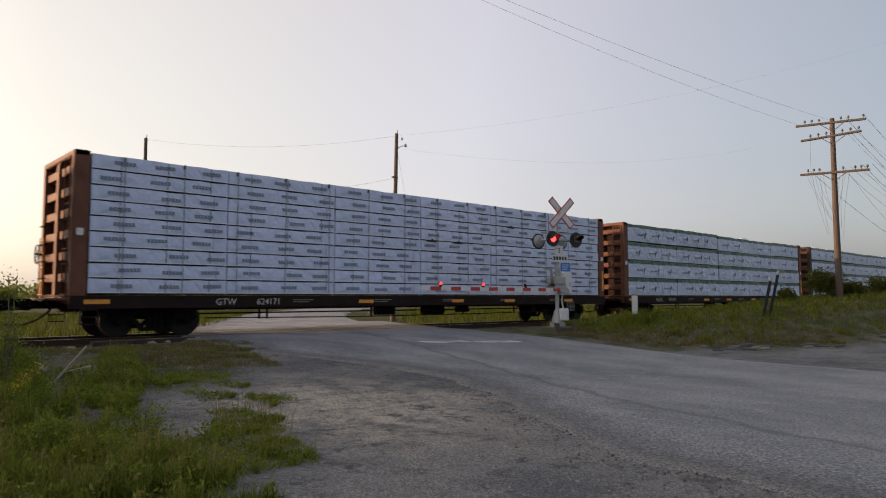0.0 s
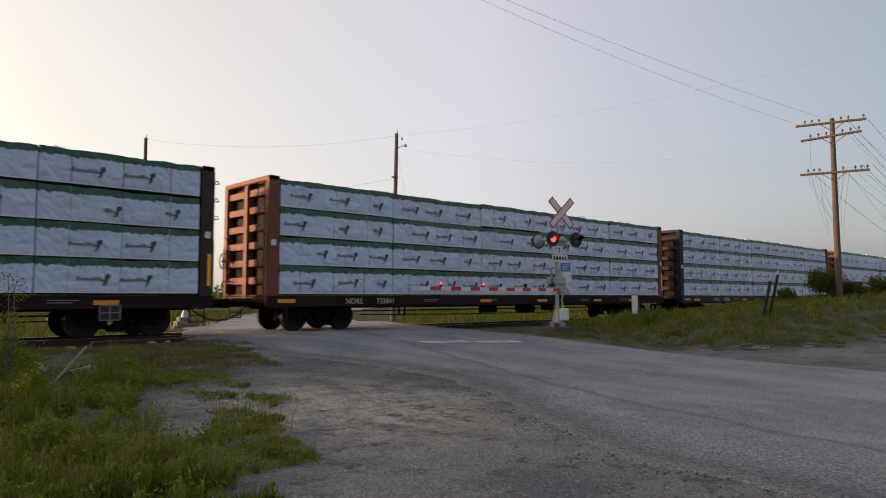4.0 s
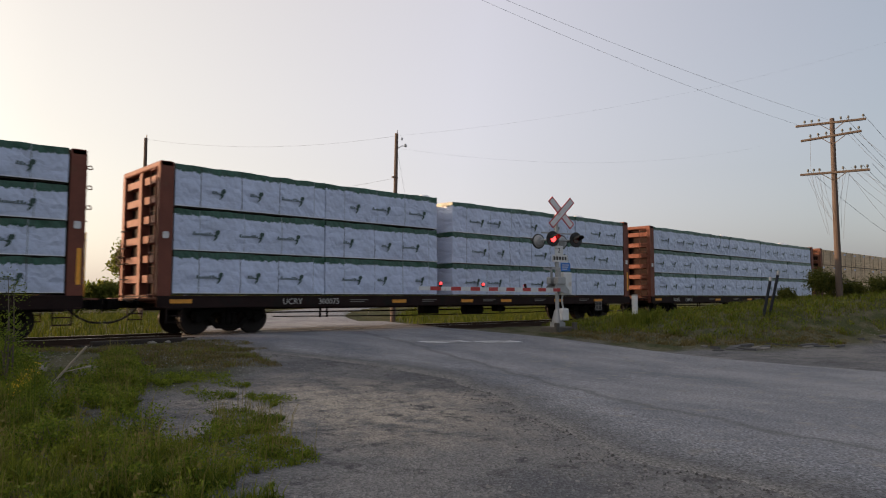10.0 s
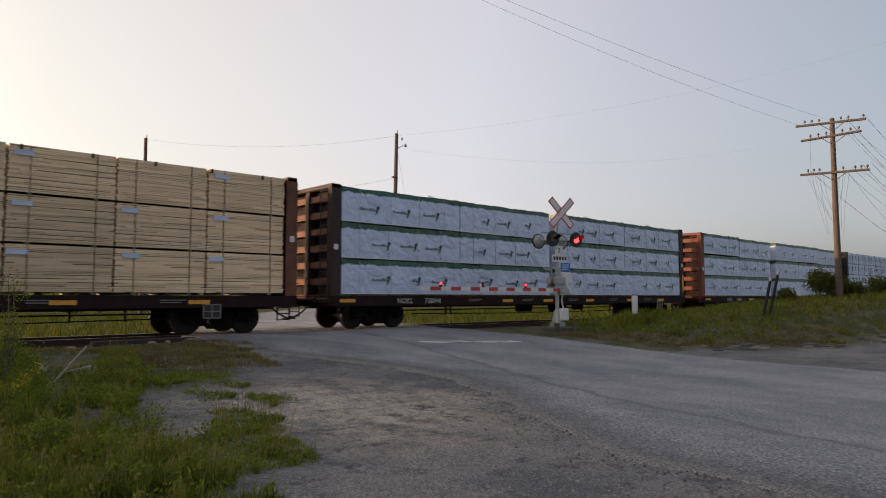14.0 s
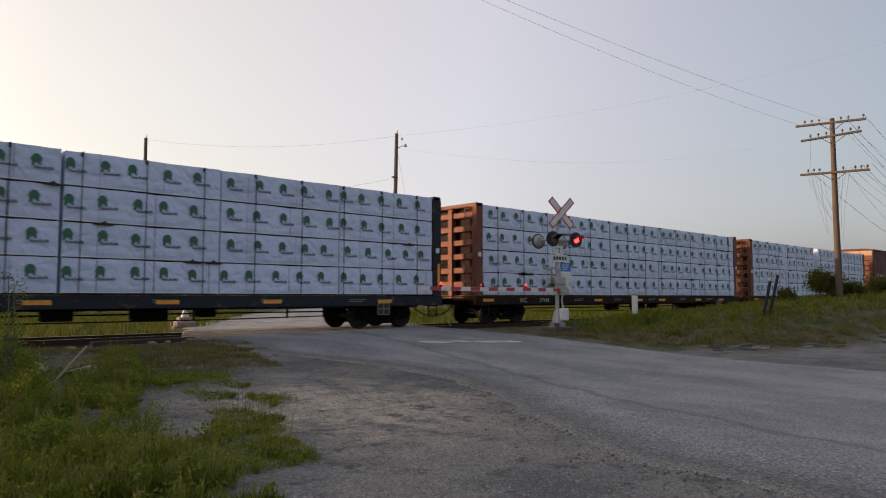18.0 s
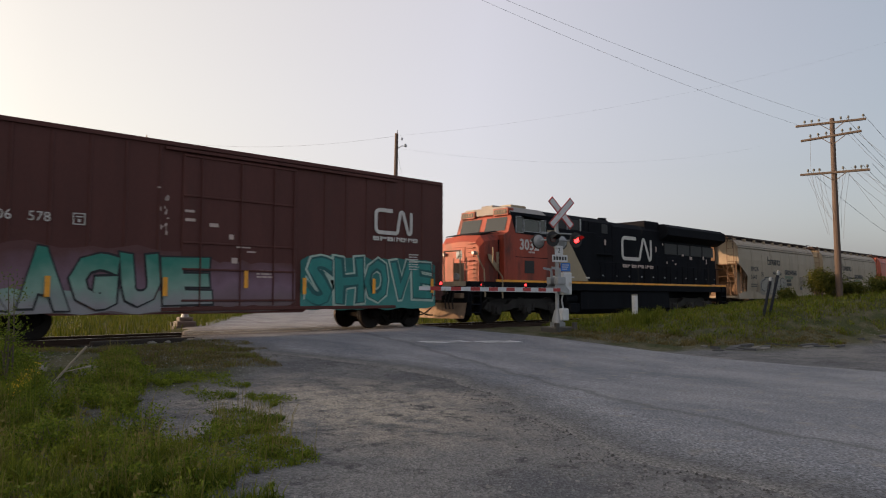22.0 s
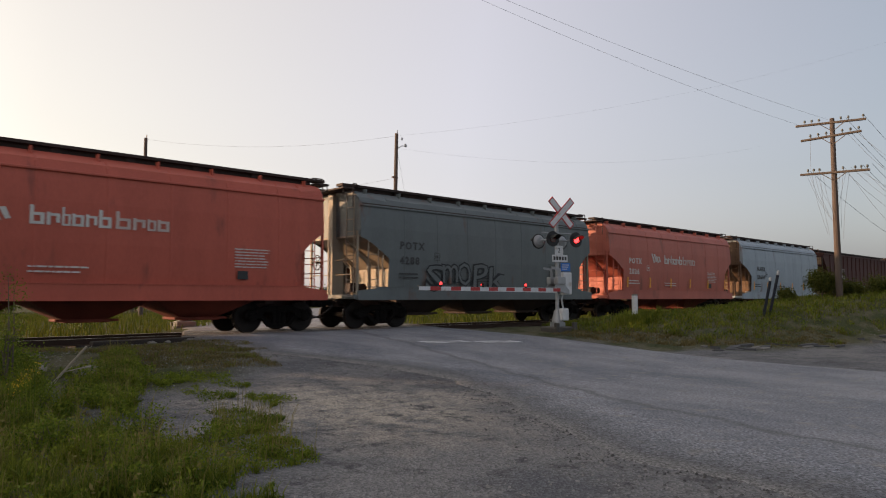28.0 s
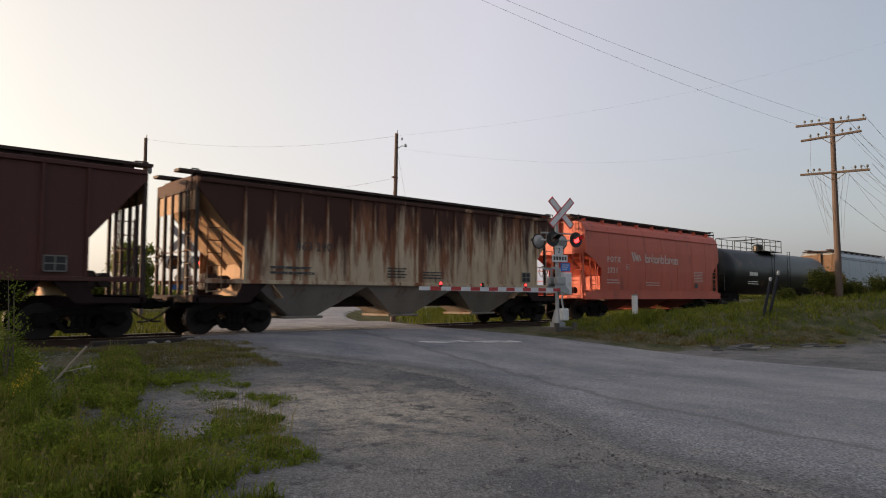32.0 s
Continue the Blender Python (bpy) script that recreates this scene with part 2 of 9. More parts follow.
def text_mesh(words, size, bold=0.0, wide=1.0):
    """Flat lettering of the built-in font, facing the near side (-y), its left end at the origin."""
    cu = bpy.data.curves.new("letters", "FONT")
    cu.body, cu.size, cu.extrude = words, size, 0.002
    cu.resolution_u, cu.offset, cu.space_character = 2, bold, wide
    ob = bpy.data.objects.new("letters", cu)
    me = bpy.data.meshes.new_from_object(ob)
    me.transform(Matrix.Rotation(math.pi / 2, 4, "X"))
    bpy.data.objects.remove(ob)
    return me


def lettering(words, size, material, parent, x, y, z, label="", name="lettering", bold=0.0, wide=1.0):
    me = text_mesh(words, size, bold, wide)
    me.materials.clear()
    me.materials.append(material)
    return part(name, me, None, parent, label, (x, y, z))


# ---- ground ----
def smooth(a, b, x):
    t = min(1.0, max(0.0, (x - a) / (b - a)))
    return t * t * (3 - 2 * t)


ROAD_L, ROAD_R = 7.3, 16.6


def road_shift(y):
    """How far the road bends towards +x as it crosses the track and beyond."""
    return 0.0 if y < -2 else 0.42 * (y + 2) + 0.006 * max(0.0, y - 2) ** 2


def height(x, y):
    """The ground's height: a lot that falls towards the camera, a bank on the right, a level field beyond the track."""
    z = -0.12 - 0.40 * smooth(-4, -14, y)
    u, v = (x - 18.5) * 0.867 - (y + 5.7) * 0.498, (x - 18.5) * 0.498 + (y + 5.7) * 0.867
    ridge = 0.08 + 0.118 * min(max(u, 0.0), 15.0)
    bank = ridge * smooth(-4.8, -0.4, v) * smooth(4.2, 1.2, v) * smooth(-1.2, 2.0, u) * smooth(200, 100, x)
    wide = smooth(-8.0, -12.0, y)
    steep = smooth(3.8, 3.0, abs(y))
    road = smooth(ROAD_L - 1.6 - wide + 1.25 * steep, ROAD_L - 0.4 * wide, x - road_shift(y)) * smooth(ROAD_R + 1.2, ROAD_R, x - road_shift(y))
    level = -0.085 - 0.04 * smooth(-2.5, -4.5, y) - 0.42 * smooth(-3.2, -14, y) - 0.25 * smooth(3, 12, y)
    if abs(y) < 2.6:
        z = -0.40
    elif y > 0:
        z = -0.34 - 0.1 * smooth(3, 8, y)
        z += 0.12 * noise.noise((x * 0.05, y * 0.05, 0))
    z += bank
    rough = 0.05 * noise.noise((x * 0.35, y * 0.35, 3)) + 0.02 * noise.noise((x * 1.7, y * 1.7, 5))
    if x < ROAD_L and y < -3:
        z += 0.10 * smooth(4.0, 1.5, x) * smooth(-3, -6, y)
    return z * (1 - road) + level * road + rough * (1 - 0.75 * road)


def axis(lo, hi, fine_lo, fine_hi, step, grow=1.22):
    out, v, s = [], fine_lo, step
    while v < fine_hi:
        out.append(v)
        v += step
    while v < hi:
        out.append(v)
        s *= grow
        v += s
    out.append(hi)
    v, s = fine_lo, step
    while v > lo:
        s *= grow
        v -= s
        out.insert(0, max(v, lo))
    return out


def ground_material():
    m = bpy.data.materials.new("lot_gravel_and_soil")
    m.use_nodes = True
    nt, b = m.node_tree, m.node_tree.nodes["Principled BSDF"]
    N, L = nt.nodes.new, nt.links.new
    geo = N("ShaderNodeNewGeometry")
    sep = N("ShaderNodeSeparateXYZ")
    L(geo.outputs["Position"], sep.inputs[0])

    def noise_at(scale, detail=5, rough=0.6):
        n = N("ShaderNodeTexNoise")
        n.inputs["Scale"].default_value, n.inputs["Detail"].default_value, n.inputs["Roughness"].default_value = scale, detail, rough
        L(geo.outputs["Position"], n.inputs["Vector"])
        return n.outputs[0]

    def rng(v, a, b2, c=0.0, d=1.0):
        r = N("ShaderNodeMapRange")
        L(v, r.inputs[0])
        for i, q in enumerate((a, b2, c, d)):
            r.inputs[i + 1].default_value = q
        return r.outputs[0]

    def calc(op, a, c):
        q = N("ShaderNodeMath")
        q.operation = op
        for i, s in enumerate((a, c)):
            if isinstance(s, (int, float)):
                q.inputs[i].default_value = s
            else:
                L(s, q.inputs[i])
        return q.outputs[0]

    def mix(fac, a, c):
        q = N("ShaderNodeMix")
        q.data_type = "RGBA"
        L(fac, q.inputs[0])
        for i, s in ((6, a), (7, c)):
            if isinstance(s, tuple):
                q.inputs[i].default_value = (*s, 1)
            else:
                L(s, q.inputs[i])
        return q.outputs[2]

    vor = N("ShaderNodeTexVoronoi")
    vor.inputs["Scale"].default_value = 48
    L(geo.outputs["Position"], vor.inputs["Vector"])
    peb = rng(vor.outputs["Color"], 0.2, 0.9, 0.68, 1.32)
    blot = noise_at(0.55)
    gravel = mix(rng(blot, 0.40, 0.62), (0.112, 0.115, 0.125), (0.19, 0.187, 0.187))
    # pale sandy dust worn into the middle of the lot
    away = N("ShaderNodeVectorMath")
    away.operation = "DISTANCE"
    flat = N("ShaderNodeMapping")
    flat.inputs["Scale"].default_value = (0.55, 0.42, 0.0)
    L(geo.outputs["Position"], flat.inputs[0]), L(flat.outputs[0], away.inputs[0])
    away.inputs[1].default_value = (0.55 * 5.55, 0.42 * -12.1, 0)
    dust = calc("ADD", away.outputs["Value"], calc("MULTIPLY", calc("SUBTRACT", noise_at(0.9, 6, 0.65), 0.5), 2.4))
    gravel = mix(calc("MULTIPLY", rng(dust, 1.4, 0.3), rng(noise_at(3.1, 6, 0.7), 0.34, 0.55)), gravel, (0.37, 0.33, 0.28))
    gravel = mix(rng(noise_at(2.7, 8, 0.72), 0.52, 0.64), gravel, (0.085, 0.085, 0.09))
    gravel = mix(rng(noise_at(14.0, 6, 0.7), 0.56, 0.76, 0.0, 0.45), gravel, (0.26, 0.245, 0.225))
    soil = mix(rng(noise_at(1.3), 0.42, 0.56), (0.05, 0.058, 0.022), (0.10, 0.095, 0.058))
    field = mix(rng(noise_at(0.3), 0.4, 0.62), (0.022, 0.032, 0.008), (0.05, 0.048, 0.013))
    y, x = sep.outputs[1], sep.outputs[0]
    wob = calc("MULTIPLY", calc("SUBTRACT", noise_at(0.7), 0.5), 2.6)
    bank = rng(calc("ADD", calc("ADD", calc("MULTIPLY", calc("SUBTRACT", x, 17.1), 0.39), calc("MULTIPLY", calc("ADD", y, 10.7), 0.92)), wob), -0.3, 0.6)
    bank = calc("MULTIPLY", bank, rng(calc("ADD", x, wob), 15.6, 17.2))
    verge = rng(calc("ADD", calc("ADD", x, calc("MULTIPLY", y, -0.16)), wob), 4.6, 3.4)
    strip = rng(calc("ADD", calc("ADD", x, calc("MULTIPLY", y, -0.684)), calc("MULTIPLY", wob, 0.6)), 12.0, 10.8)
    strip = calc("MULTIPLY", strip, rng(calc("ADD", y, calc("MULTIPLY", wob, 0.4)), -10.2, -9.2))
    col = mix(calc("MAXIMUM", calc("MAXIMUM", bank, verge), strip), gravel, soil)
    # dark ballast along the track, with the shadow beside the train painted in
    bed_shade = calc("MULTIPLY", rng(calc("ABSOLUTE", y, 0.0), 3.1, 2.5), rng(calc("SUBTRACT", x, calc("MULTIPLY", calc("MAXIMUM", calc("ADD", y, 2.0), 0.0), 0.42)), 7.4, 7.1))
    col = mix(bed_shade, col, (0.035, 0.031, 0.028))
    col = mix(rng(y, 2.8, 3.4), col, field)
    q = N("ShaderNodeMix")
    q.data_type, q.blend_type = "RGBA", "MULTIPLY"
    q.inputs[0].default_value = 1
    L(col, q.inputs[6]), L(peb, q.inputs[7])
    L(q.outputs[2], b.inputs["Base Color"])
    b.inputs["Roughness"].default_value = 0.95
    b.inputs["Specular IOR Level"].default_value = 0.15
    bp = N("ShaderNodeBump")
    bp.inputs["Strength"].default_value, bp.inputs["Distance"].default_value = 0.7, 0.03
    L(calc("ADD", vor.outputs["Distance"], noise_at(9.0, 4)), bp.inputs["Height"])
    L(bp.outputs[0], b.inputs["Normal"])
    return m


def asphalt_material():
    m = bpy.data.materials.new("worn_asphalt")
    m.use_nodes = True
    nt, b = m.node_tree, m.node_tree.nodes["Principled BSDF"]
    N, L = nt.nodes.new, nt.links.new
    geo = N("ShaderNodeNewGeometry")
    mp = N("ShaderNodeMapping")
    mp.inputs["Scale"].default_value = (1.0, 0.5, 1.0)
    L(geo.outputs["Position"], mp.inputs[0])
    a, c, d = N("ShaderNodeTexNoise"), N("ShaderNodeTexNoise"), N("ShaderNodeTexNoise")
    for n, s, det, src in ((a, 0.9, 9, mp.outputs[0]), (c, 30, 5, geo.outputs["Position"]), (d, 3.4, 9, geo.outputs["Position"])):
        n.inputs["Scale"].default_value, n.inputs["Detail"].default_value = s, det
        L(src, n.inputs["Vector"])
    r = N("ShaderNodeValToRGB")
    r.color_ramp.elements[0].position, r.color_ramp.elements[0].color = 0.34, (0.128, 0.138, 0.163, 1)
    r.color_ramp.elements[1].position, r.color_ramp.elements[1].color = 0.66, (0.218, 0.224, 0.242, 1)
    L(a.outputs[0], r.inputs[0])
    mr = N("ShaderNodeMapRange")
    mr.inputs[1].default_value, mr.inputs[2].default_value, mr.inputs[3].default_value, mr.inputs[4].default_value = 0.3, 0.7, 0.5, 1.5
    L(c.outputs[0], mr.inputs[0])
    q = N("ShaderNodeMix")
    q.data_type, q.blend_type = "RGBA", "MULTIPLY"
    q.inputs[0].default_value = 1
    L(r.outputs[0], q.inputs[6]), L(mr.outputs[0], q.inputs[7])
    dirt = N("ShaderNodeMapRange")
    dirt.inputs[1].default_value, dirt.inputs[2].default_value = 0.58, 0.74
    L(d.outputs[0], dirt.inputs[0])
    q2 = N("ShaderNodeMix")
    q2.data_type = "RGBA"
    L(dirt.outputs[0], q2.inputs[0]), L(q.outputs[2], q2.inputs[6])
    q2.inputs[7].default_value = (0.23, 0.222, 0.212, 1)
    out = q2.outputs[2]
    worn, wr, wm = N("ShaderNodeTexNoise"), N("ShaderNodeMapRange"), N("ShaderNodeMix")
    worn.inputs["Scale"].default_value, worn.inputs["Detail"].default_value, worn.inputs["Roughness"].default_value = 7.5, 8, 0.8
    L(geo.outputs["Position"], worn.inputs["Vector"])
    wr.inputs[1].default_value, wr.inputs[2].default_value, wr.inputs[4].default_value = 0.54, 0.72, 0.75
    L(worn.outputs[0], wr.inputs[0])
    wm.data_type = "RGBA"
    L(wr.outputs[0], wm.inputs[0]), L(out, wm.inputs[6])
    wm.inputs[7].default_value = (0.078, 0.079, 0.083, 1)
    out = wm.outputs[2]
    # across the road, in metres from its crumbling edge: broken dark crumbs, then gravel
    uv, sep = N("ShaderNodeUVMap"), N("ShaderNodeSeparateXYZ")
    uv.uv_map = "across"
    L(uv.outputs[0], sep.inputs[0])
    for lo, hi, wob, col in ((1.15, 0.1, 1.8, (0.082, 0.083, 0.088)), (0.42, 0.05, 0.9, (0.17, 0.167, 0.163))):
        n, e, mr2, mx = N("ShaderNodeTexNoise"), N("ShaderNodeMath"), N("ShaderNodeMapRange"), N("ShaderNodeMix")
        n.inputs["Scale"].default_value, n.inputs["Detail"].default_value, n.inputs["Roughness"].default_value = 1.6, 9, 0.75
        L(geo.outputs["Position"], n.inputs["Vector"])
        e.operation = "MULTIPLY_ADD"
        e.inputs[1].default_value = wob
        L(n.outputs[0], e.inputs[0]), L(sep.outputs[0], e.inputs[2])
        mr2.inputs[1].default_value, mr2.inputs[2].default_value = lo + wob * 0.5, hi + wob * 0.5
        L(e.outputs[0], mr2.inputs[0])
        mx.data_type = "RGBA"
        L(mr2.outputs[0], mx.inputs[0]), L(out, mx.inputs[6])
        mx.inputs[7].default_value = (*col, 1)
        out = mx.outputs[2]
    # the dark seam of an old patch
    n, e, ab, mr3, mx = N("ShaderNodeTexNoise"), N("ShaderNodeMath"), N("ShaderNodeMath"), N("ShaderNodeMapRange"), N("ShaderNodeMix")
    n.inputs["Scale"].default_value, n.inputs["Detail"].default_value = 1.1, 7
    L(geo.outputs["Position"], n.inputs["Vector"])
    e.operation, ab.operation = "MULTIPLY_ADD", "ABSOLUTE"
    e.inputs[1].default_value = 0.9
    L(n.outputs[0], e.inputs[0]), L(sep.outputs[1], e.inputs[2])
    ab2 = N("ShaderNodeMath")
    ab2.operation = "SUBTRACT"
    ab2.inputs[1].default_value = 0.45
    L(e.outputs[0], ab2.inputs[0]), L(ab2.outputs[0], ab.inputs[0])
    mr3.inputs[1].default_value, mr3.inputs[2].default_value, mr3.inputs[3].default_value, mr3.inputs[4].default_value = 0.16, 0.03, 0.0, 0.55
    L(ab.outputs[0], mr3.inputs[0])
    mx.data_type = "RGBA"
    L(mr3.outputs[0], mx.inputs[0]), L(out, mx.inputs[6])
    mx.inputs[7].default_value = (0.075, 0.075, 0.08, 1)
    # loose stones thin out from the edge
    vor, vr, near, pk, pm = N("ShaderNodeTexVoronoi"), N("ShaderNodeMapRange"), N("ShaderNodeMapRange"), N("ShaderNodeMix"), N("ShaderNodeMix")
    vor.inputs["Scale"].default_value = 48
    L(geo.outputs["Position"], vor.inputs["Vector"])
    vr.inputs[1].default_value, vr.inputs[2].default_value, vr.inputs[3].default_value, vr.inputs[4].default_value = 0.2, 0.9, 0.5, 1.5
    L(vor.outputs["Color"], vr.inputs[0])
    near.inputs[1].default_value, near.inputs[2].default_value, near.inputs[3].default_value, near.inputs[4].default_value = 0.4, 3.0, 1.0, 0.35
    L(sep.outputs[0], near.inputs[0])
    pk.data_type = "FLOAT"
    L(near.outputs[0], pk.inputs[0]), L(vr.outputs[0], pk.inputs[3])
    pk.inputs[2].default_value = 1.0
    pm.data_type, pm.blend_type = "RGBA", "MULTIPLY"
    pm.inputs[0].default_value = 1.0
    L(mx.outputs[2], pm.inputs[6]), L(pk.outputs[0], pm.inputs[7])
    L(pm.outputs[2], b.inputs["Base Color"])
    b.inputs["Roughness"].default_value = 0.85
    b.inputs["Specular IOR Level"].default_value = 0.3
    bp = N("ShaderNodeBump")
    bp.inputs["Strength"].default_value, bp.inputs["Distance"].default_value = 0.7, 0.03
    L(c.outputs[0], bp.inputs["Height"]), L(bp.outputs[0], b.inputs["Normal"])
    return m


M_GROUND, M_ASPHALT = ground_material(), asphalt_material()
gx, gy = axis(-1500, 2500, -4.0, 40.0, 0.45), axis(-900, 2500, -21.0, 14.0, 0.45)
tagged(part("ground", Shape().sheet([[(x, y, height(x, y)) for x in gx] for y in gy]), M_GROUND, smooth=True),
       "gravel lot, weedy verge and grass field round the level crossing", "ground", kind="structure")



def road_edge(y):
    """The asphalt's crumbling edge beside the lot."""
    e = ROAD_L + 1.15 * smooth(-6.0, -9.8, y) - 2.9 * smooth(-10.6, -17.5, y)
    return e + road_shift(y) + 0.28 * noise.noise((0.0, y * 0.9, 1.0)) + 0.16 * noise.noise((4.0, y * 2.7, 1.0))


road_rows, across = [], []
for y in axis(-120, 160, -21.0, 16.0, 0.4):
    lo, hi = road_edge(y) - 0.15, ROAD_R + 0.4 + road_shift(y)
    xs = [lo + (hi - lo) * (k / 20) ** 1.3 for k in range(21)]
    road_rows.append([(x, y, height(x, y) + (0.014 if 0 < k < 20 else -0.04) - (0.006 if k == 1 else 0)) for k, x in enumerate(xs)])
    across += [(x - lo - 0.15, x - 9.88 - (y + 11.38) * 0.313) for x in xs]
road_mesh = Shape().sheet(road_rows).mesh("road", M_ASPHALT, True)
uv = road_mesh.uv_layers.new(name="across")
for loop in road_mesh.loops:
    uv.data[loop.index].uv = across[loop.vertex_index]
tagged(part("road", road_mesh, None), "worn grey asphalt road over the level crossing", "road", kind="structure")


# ---- track ----
def rail_shape(y, x0, x1):
    prof = [(-0.07, -0.17), (0.07, -0.17), (0.07, -0.155), (0.012, -0.14), (0.012, -0.04), (0.036, -0.03), (0.036, -0.004), (0.028, 0), (-0.028, 0), (-0.036, -0.004), (-0.036, -0.03), (-0.012, -0.04), (-0.012, -0.14), (-0.07, -0.155)]
    s = Shape().prism([(y + a, z) for a, z in prof], x0, x1, "x", 1)
    for i, q in enumerate(s.f):
        if all(s.v[k][2] > -0.03 for k in q):
            s.m[i] = 0
    return s


track = thing("railway_track", "straight ballasted railway track with rust-sided steel rails", "track", kind="structure")
for y in (-0.7535, 0.7535):
    part("rail", rail_shape(y, -640, 760), [M_RAIL, M_RAILSIDE], track, at=(0, 0, -0.065))
M_BALLAST = mat("grey_brown_ballast", (0.028, 0.025, 0.024), 0.95, 0, 0.4, 1.2, 30, bump=0.9)
rows = []
for x in axis(-640, 760, -4, 60, 0.7):
    lift = -0.27
    rows.append([(x, y, lift - (0.0 if abs(y) < 1.5 else 0.22 * (abs(y) - 1.5)) + 0.03 * noise.noise((x * 2, y * 3, 0))) for y in (-2.7, -2.2, -1.8, -1.5, -0.9, -0.4, 0, 0.4, 0.9, 1.5, 1.8, 2.2, 2.7)])
part("ballast", Shape().sheet(rows), M_BALLAST, track, smooth=True)
tie_mesh = Shape().box(-0.11, 0.11, -1.3, 1.3, -0.40, -0.23, 0.02).mesh("tie", M_TIE)
for i in range(150):
    x = -8 + i * 0.55
    if not ROAD_L + 0.8 < x < ROAD_R + 0.8:
        part("tie", tie_mesh, None, track, at=(x + random.uniform(-0.03, 0.03), random.uniform(-0.05, 0.05), 0))
plank_mesh = Shape().box(0, ROAD_R - ROAD_L, -0.115, 0.115, -0.22, -0.07, 0.012).mesh("crossing_plank", mat("crossing_asphalt_panel", (0.10, 0.10, 0.10), 0.85, 0, 0.35, 3, 50))
for y in (-1.35, -1.1, -0.56, -0.28, 0.0, 0.28, 0.56, 1.1, 1.35):
    part("crossing_plank", plank_mesh, None, track, at=(ROAD_L + road_shift(y), y, 0))


# ---- railway car parts shared by all cars ----
def wheelset_mesh():
    s = Shape()
    for k in (-1, 1):
        y = k * 0.7535
        s.lathe([(y - k * 0.09, 0.15), (y - k * 0.085, 0.475), (y - k * 0.05, 0.482), (y - k * 0.035, 0.455)], "y", n=28, m=1)
        s.lathe([(y - k * 0.035, 0.456), (y + k * 0.055, 0.450), (y + k * 0.06, 0.39)], "y", n=28, m=1)
        s.lathe([(y + k * 0.058, 0.40), (y + k * 0.03, 0.36), (y + k * 0.015, 0.22), (y + k * 0.06, 0.13), (y + k * 0.06, 0.0)], "y", n=28, m=0)
    s.tube((0, -1.0, 0), (0, 1.0, 0), 0.085, 10)
    return s.mesh("wheelset", [M_WHEEL, M_TREAD], smooth=False)


def sideframe_mesh():
    s = Shape()
    top = [(-1.13, .50), (-1.06, .66), (-.72, .69), (-.42, .80), (.42, .80), (.72, .69), (1.06, .66), (1.13, .50), (1.02, .38), (.78, .40), (.60, .44), (.48, .62), (-.48, .62), (-.60, .44), (-.78, .40), (-1.02, .38)]
    s.prism(top, -0.07, 0.07)
    s.prism([(-.62, .46), (-.36, .16), (.36, .16), (.62, .46), (.5, .5), (.30, .26), (-.30, .26), (-.5, .5)], -0.07, 0.07)
    for x in (-0.16, 0.0, 0.16):
        s.lathe([(.26, .075), (.34, .085), (.42, .075), (.50, .085), (.60, .075)], "z", (x, 0, 0), 8)
    for x in (-0.89, 0.89):
        s.lathe([(-0.15, 0.07), (-0.13, 0.13), (-0.06, 0.15), (0.05, 0.15)], "y", (x, 0, .46), 12)
        s.box(x - .16, x + .16, -.11, .11, .56, .68, .03)
    s.box(-.09, .09, -.1, .1, .60, .80, .02)
    return s.mesh("side_frame", M_TRUCK)


WHEELS, FRAME_MESH = wheelset_mesh(), sideframe_mesh()
BOLSTER = Shape().box(-.2, .2, -1.0, 1.0, .46, .74, .05).lathe([(.74, .3), (.84, .3)], "z", n=12).box(-.62, -.52, -.85, .85, .38, .5, .02).box(.52, .62, -.85, .85, .38, .5, .02).mesh("truck", M_TRUCK)


RAIL_TOP = -0.065


def truck(car, x):
    t = part("truck", BOLSTER, None, car, "black greasy two-axle truck", (x, 0, RAIL_TOP))
    for y in (-1.0, 1.0):
        part("side_frame", FRAME_MESH, None, t, at=(0, y, 0))
    for dx in (-0.89, 0.89):
        part("wheelset", WHEELS, None, t, at=(dx, 0, 0.457))
    return t


def coupler_mesh():
    s = Shape()
    s.box(-0.15, 0.55, -0.12, 0.12, 0.70, 0.90, 0.03)
    s.box(0.50, 0.72, -0.16, 0.20, 0.66, 0.96, 0.05)
    s.prism([(0.70, -0.16), (0.86, -0.14), (0.88, -0.02), (0.78, 0.02), (0.70, -0.02)], 0.67, 0.95, "z")
    s.prism([(0.70, 0.20), (0.84, 0.22), (0.88, 0.14), (0.74, 0.10)], 0.69, 0.93, "z")
    s.path([(0.45, 0.14, 0.92), (0.45, 0.9, 0.86), (0.45, 1.3, 0.95), (0.45, 1.4, 0.8)], 0.018)
    return s.mesh("coupler", M_TRUCK)


def hose_mesh():
    pts = [(0.1, 0.32, 0.72)]
    for i in range(1, 9):
        u = i / 8
        pts.append((0.1 + 0.78 * u, 0.32 - 0.3 * u, 0.72 - 0.42 * math.sin(u * 1.75) ** 0.8))
    return Shape().path(pts, 0.028, 6).mesh("air_hose", M_BLACK, True)


COUPLER, HOSE = coupler_mesh(), hose_mesh()


def couplers(car, half):
    for sgn in (-1, 1):
        turn = pose(sgn * half, 0, 0, 0, 0, 0 if sgn > 0 else 180)
        part("coupler", COUPLER, None, car, "dark cast steel knuckle coupler", turn)
        part("air_hose", HOSE, None, car, "black rubber brake hose", turn)


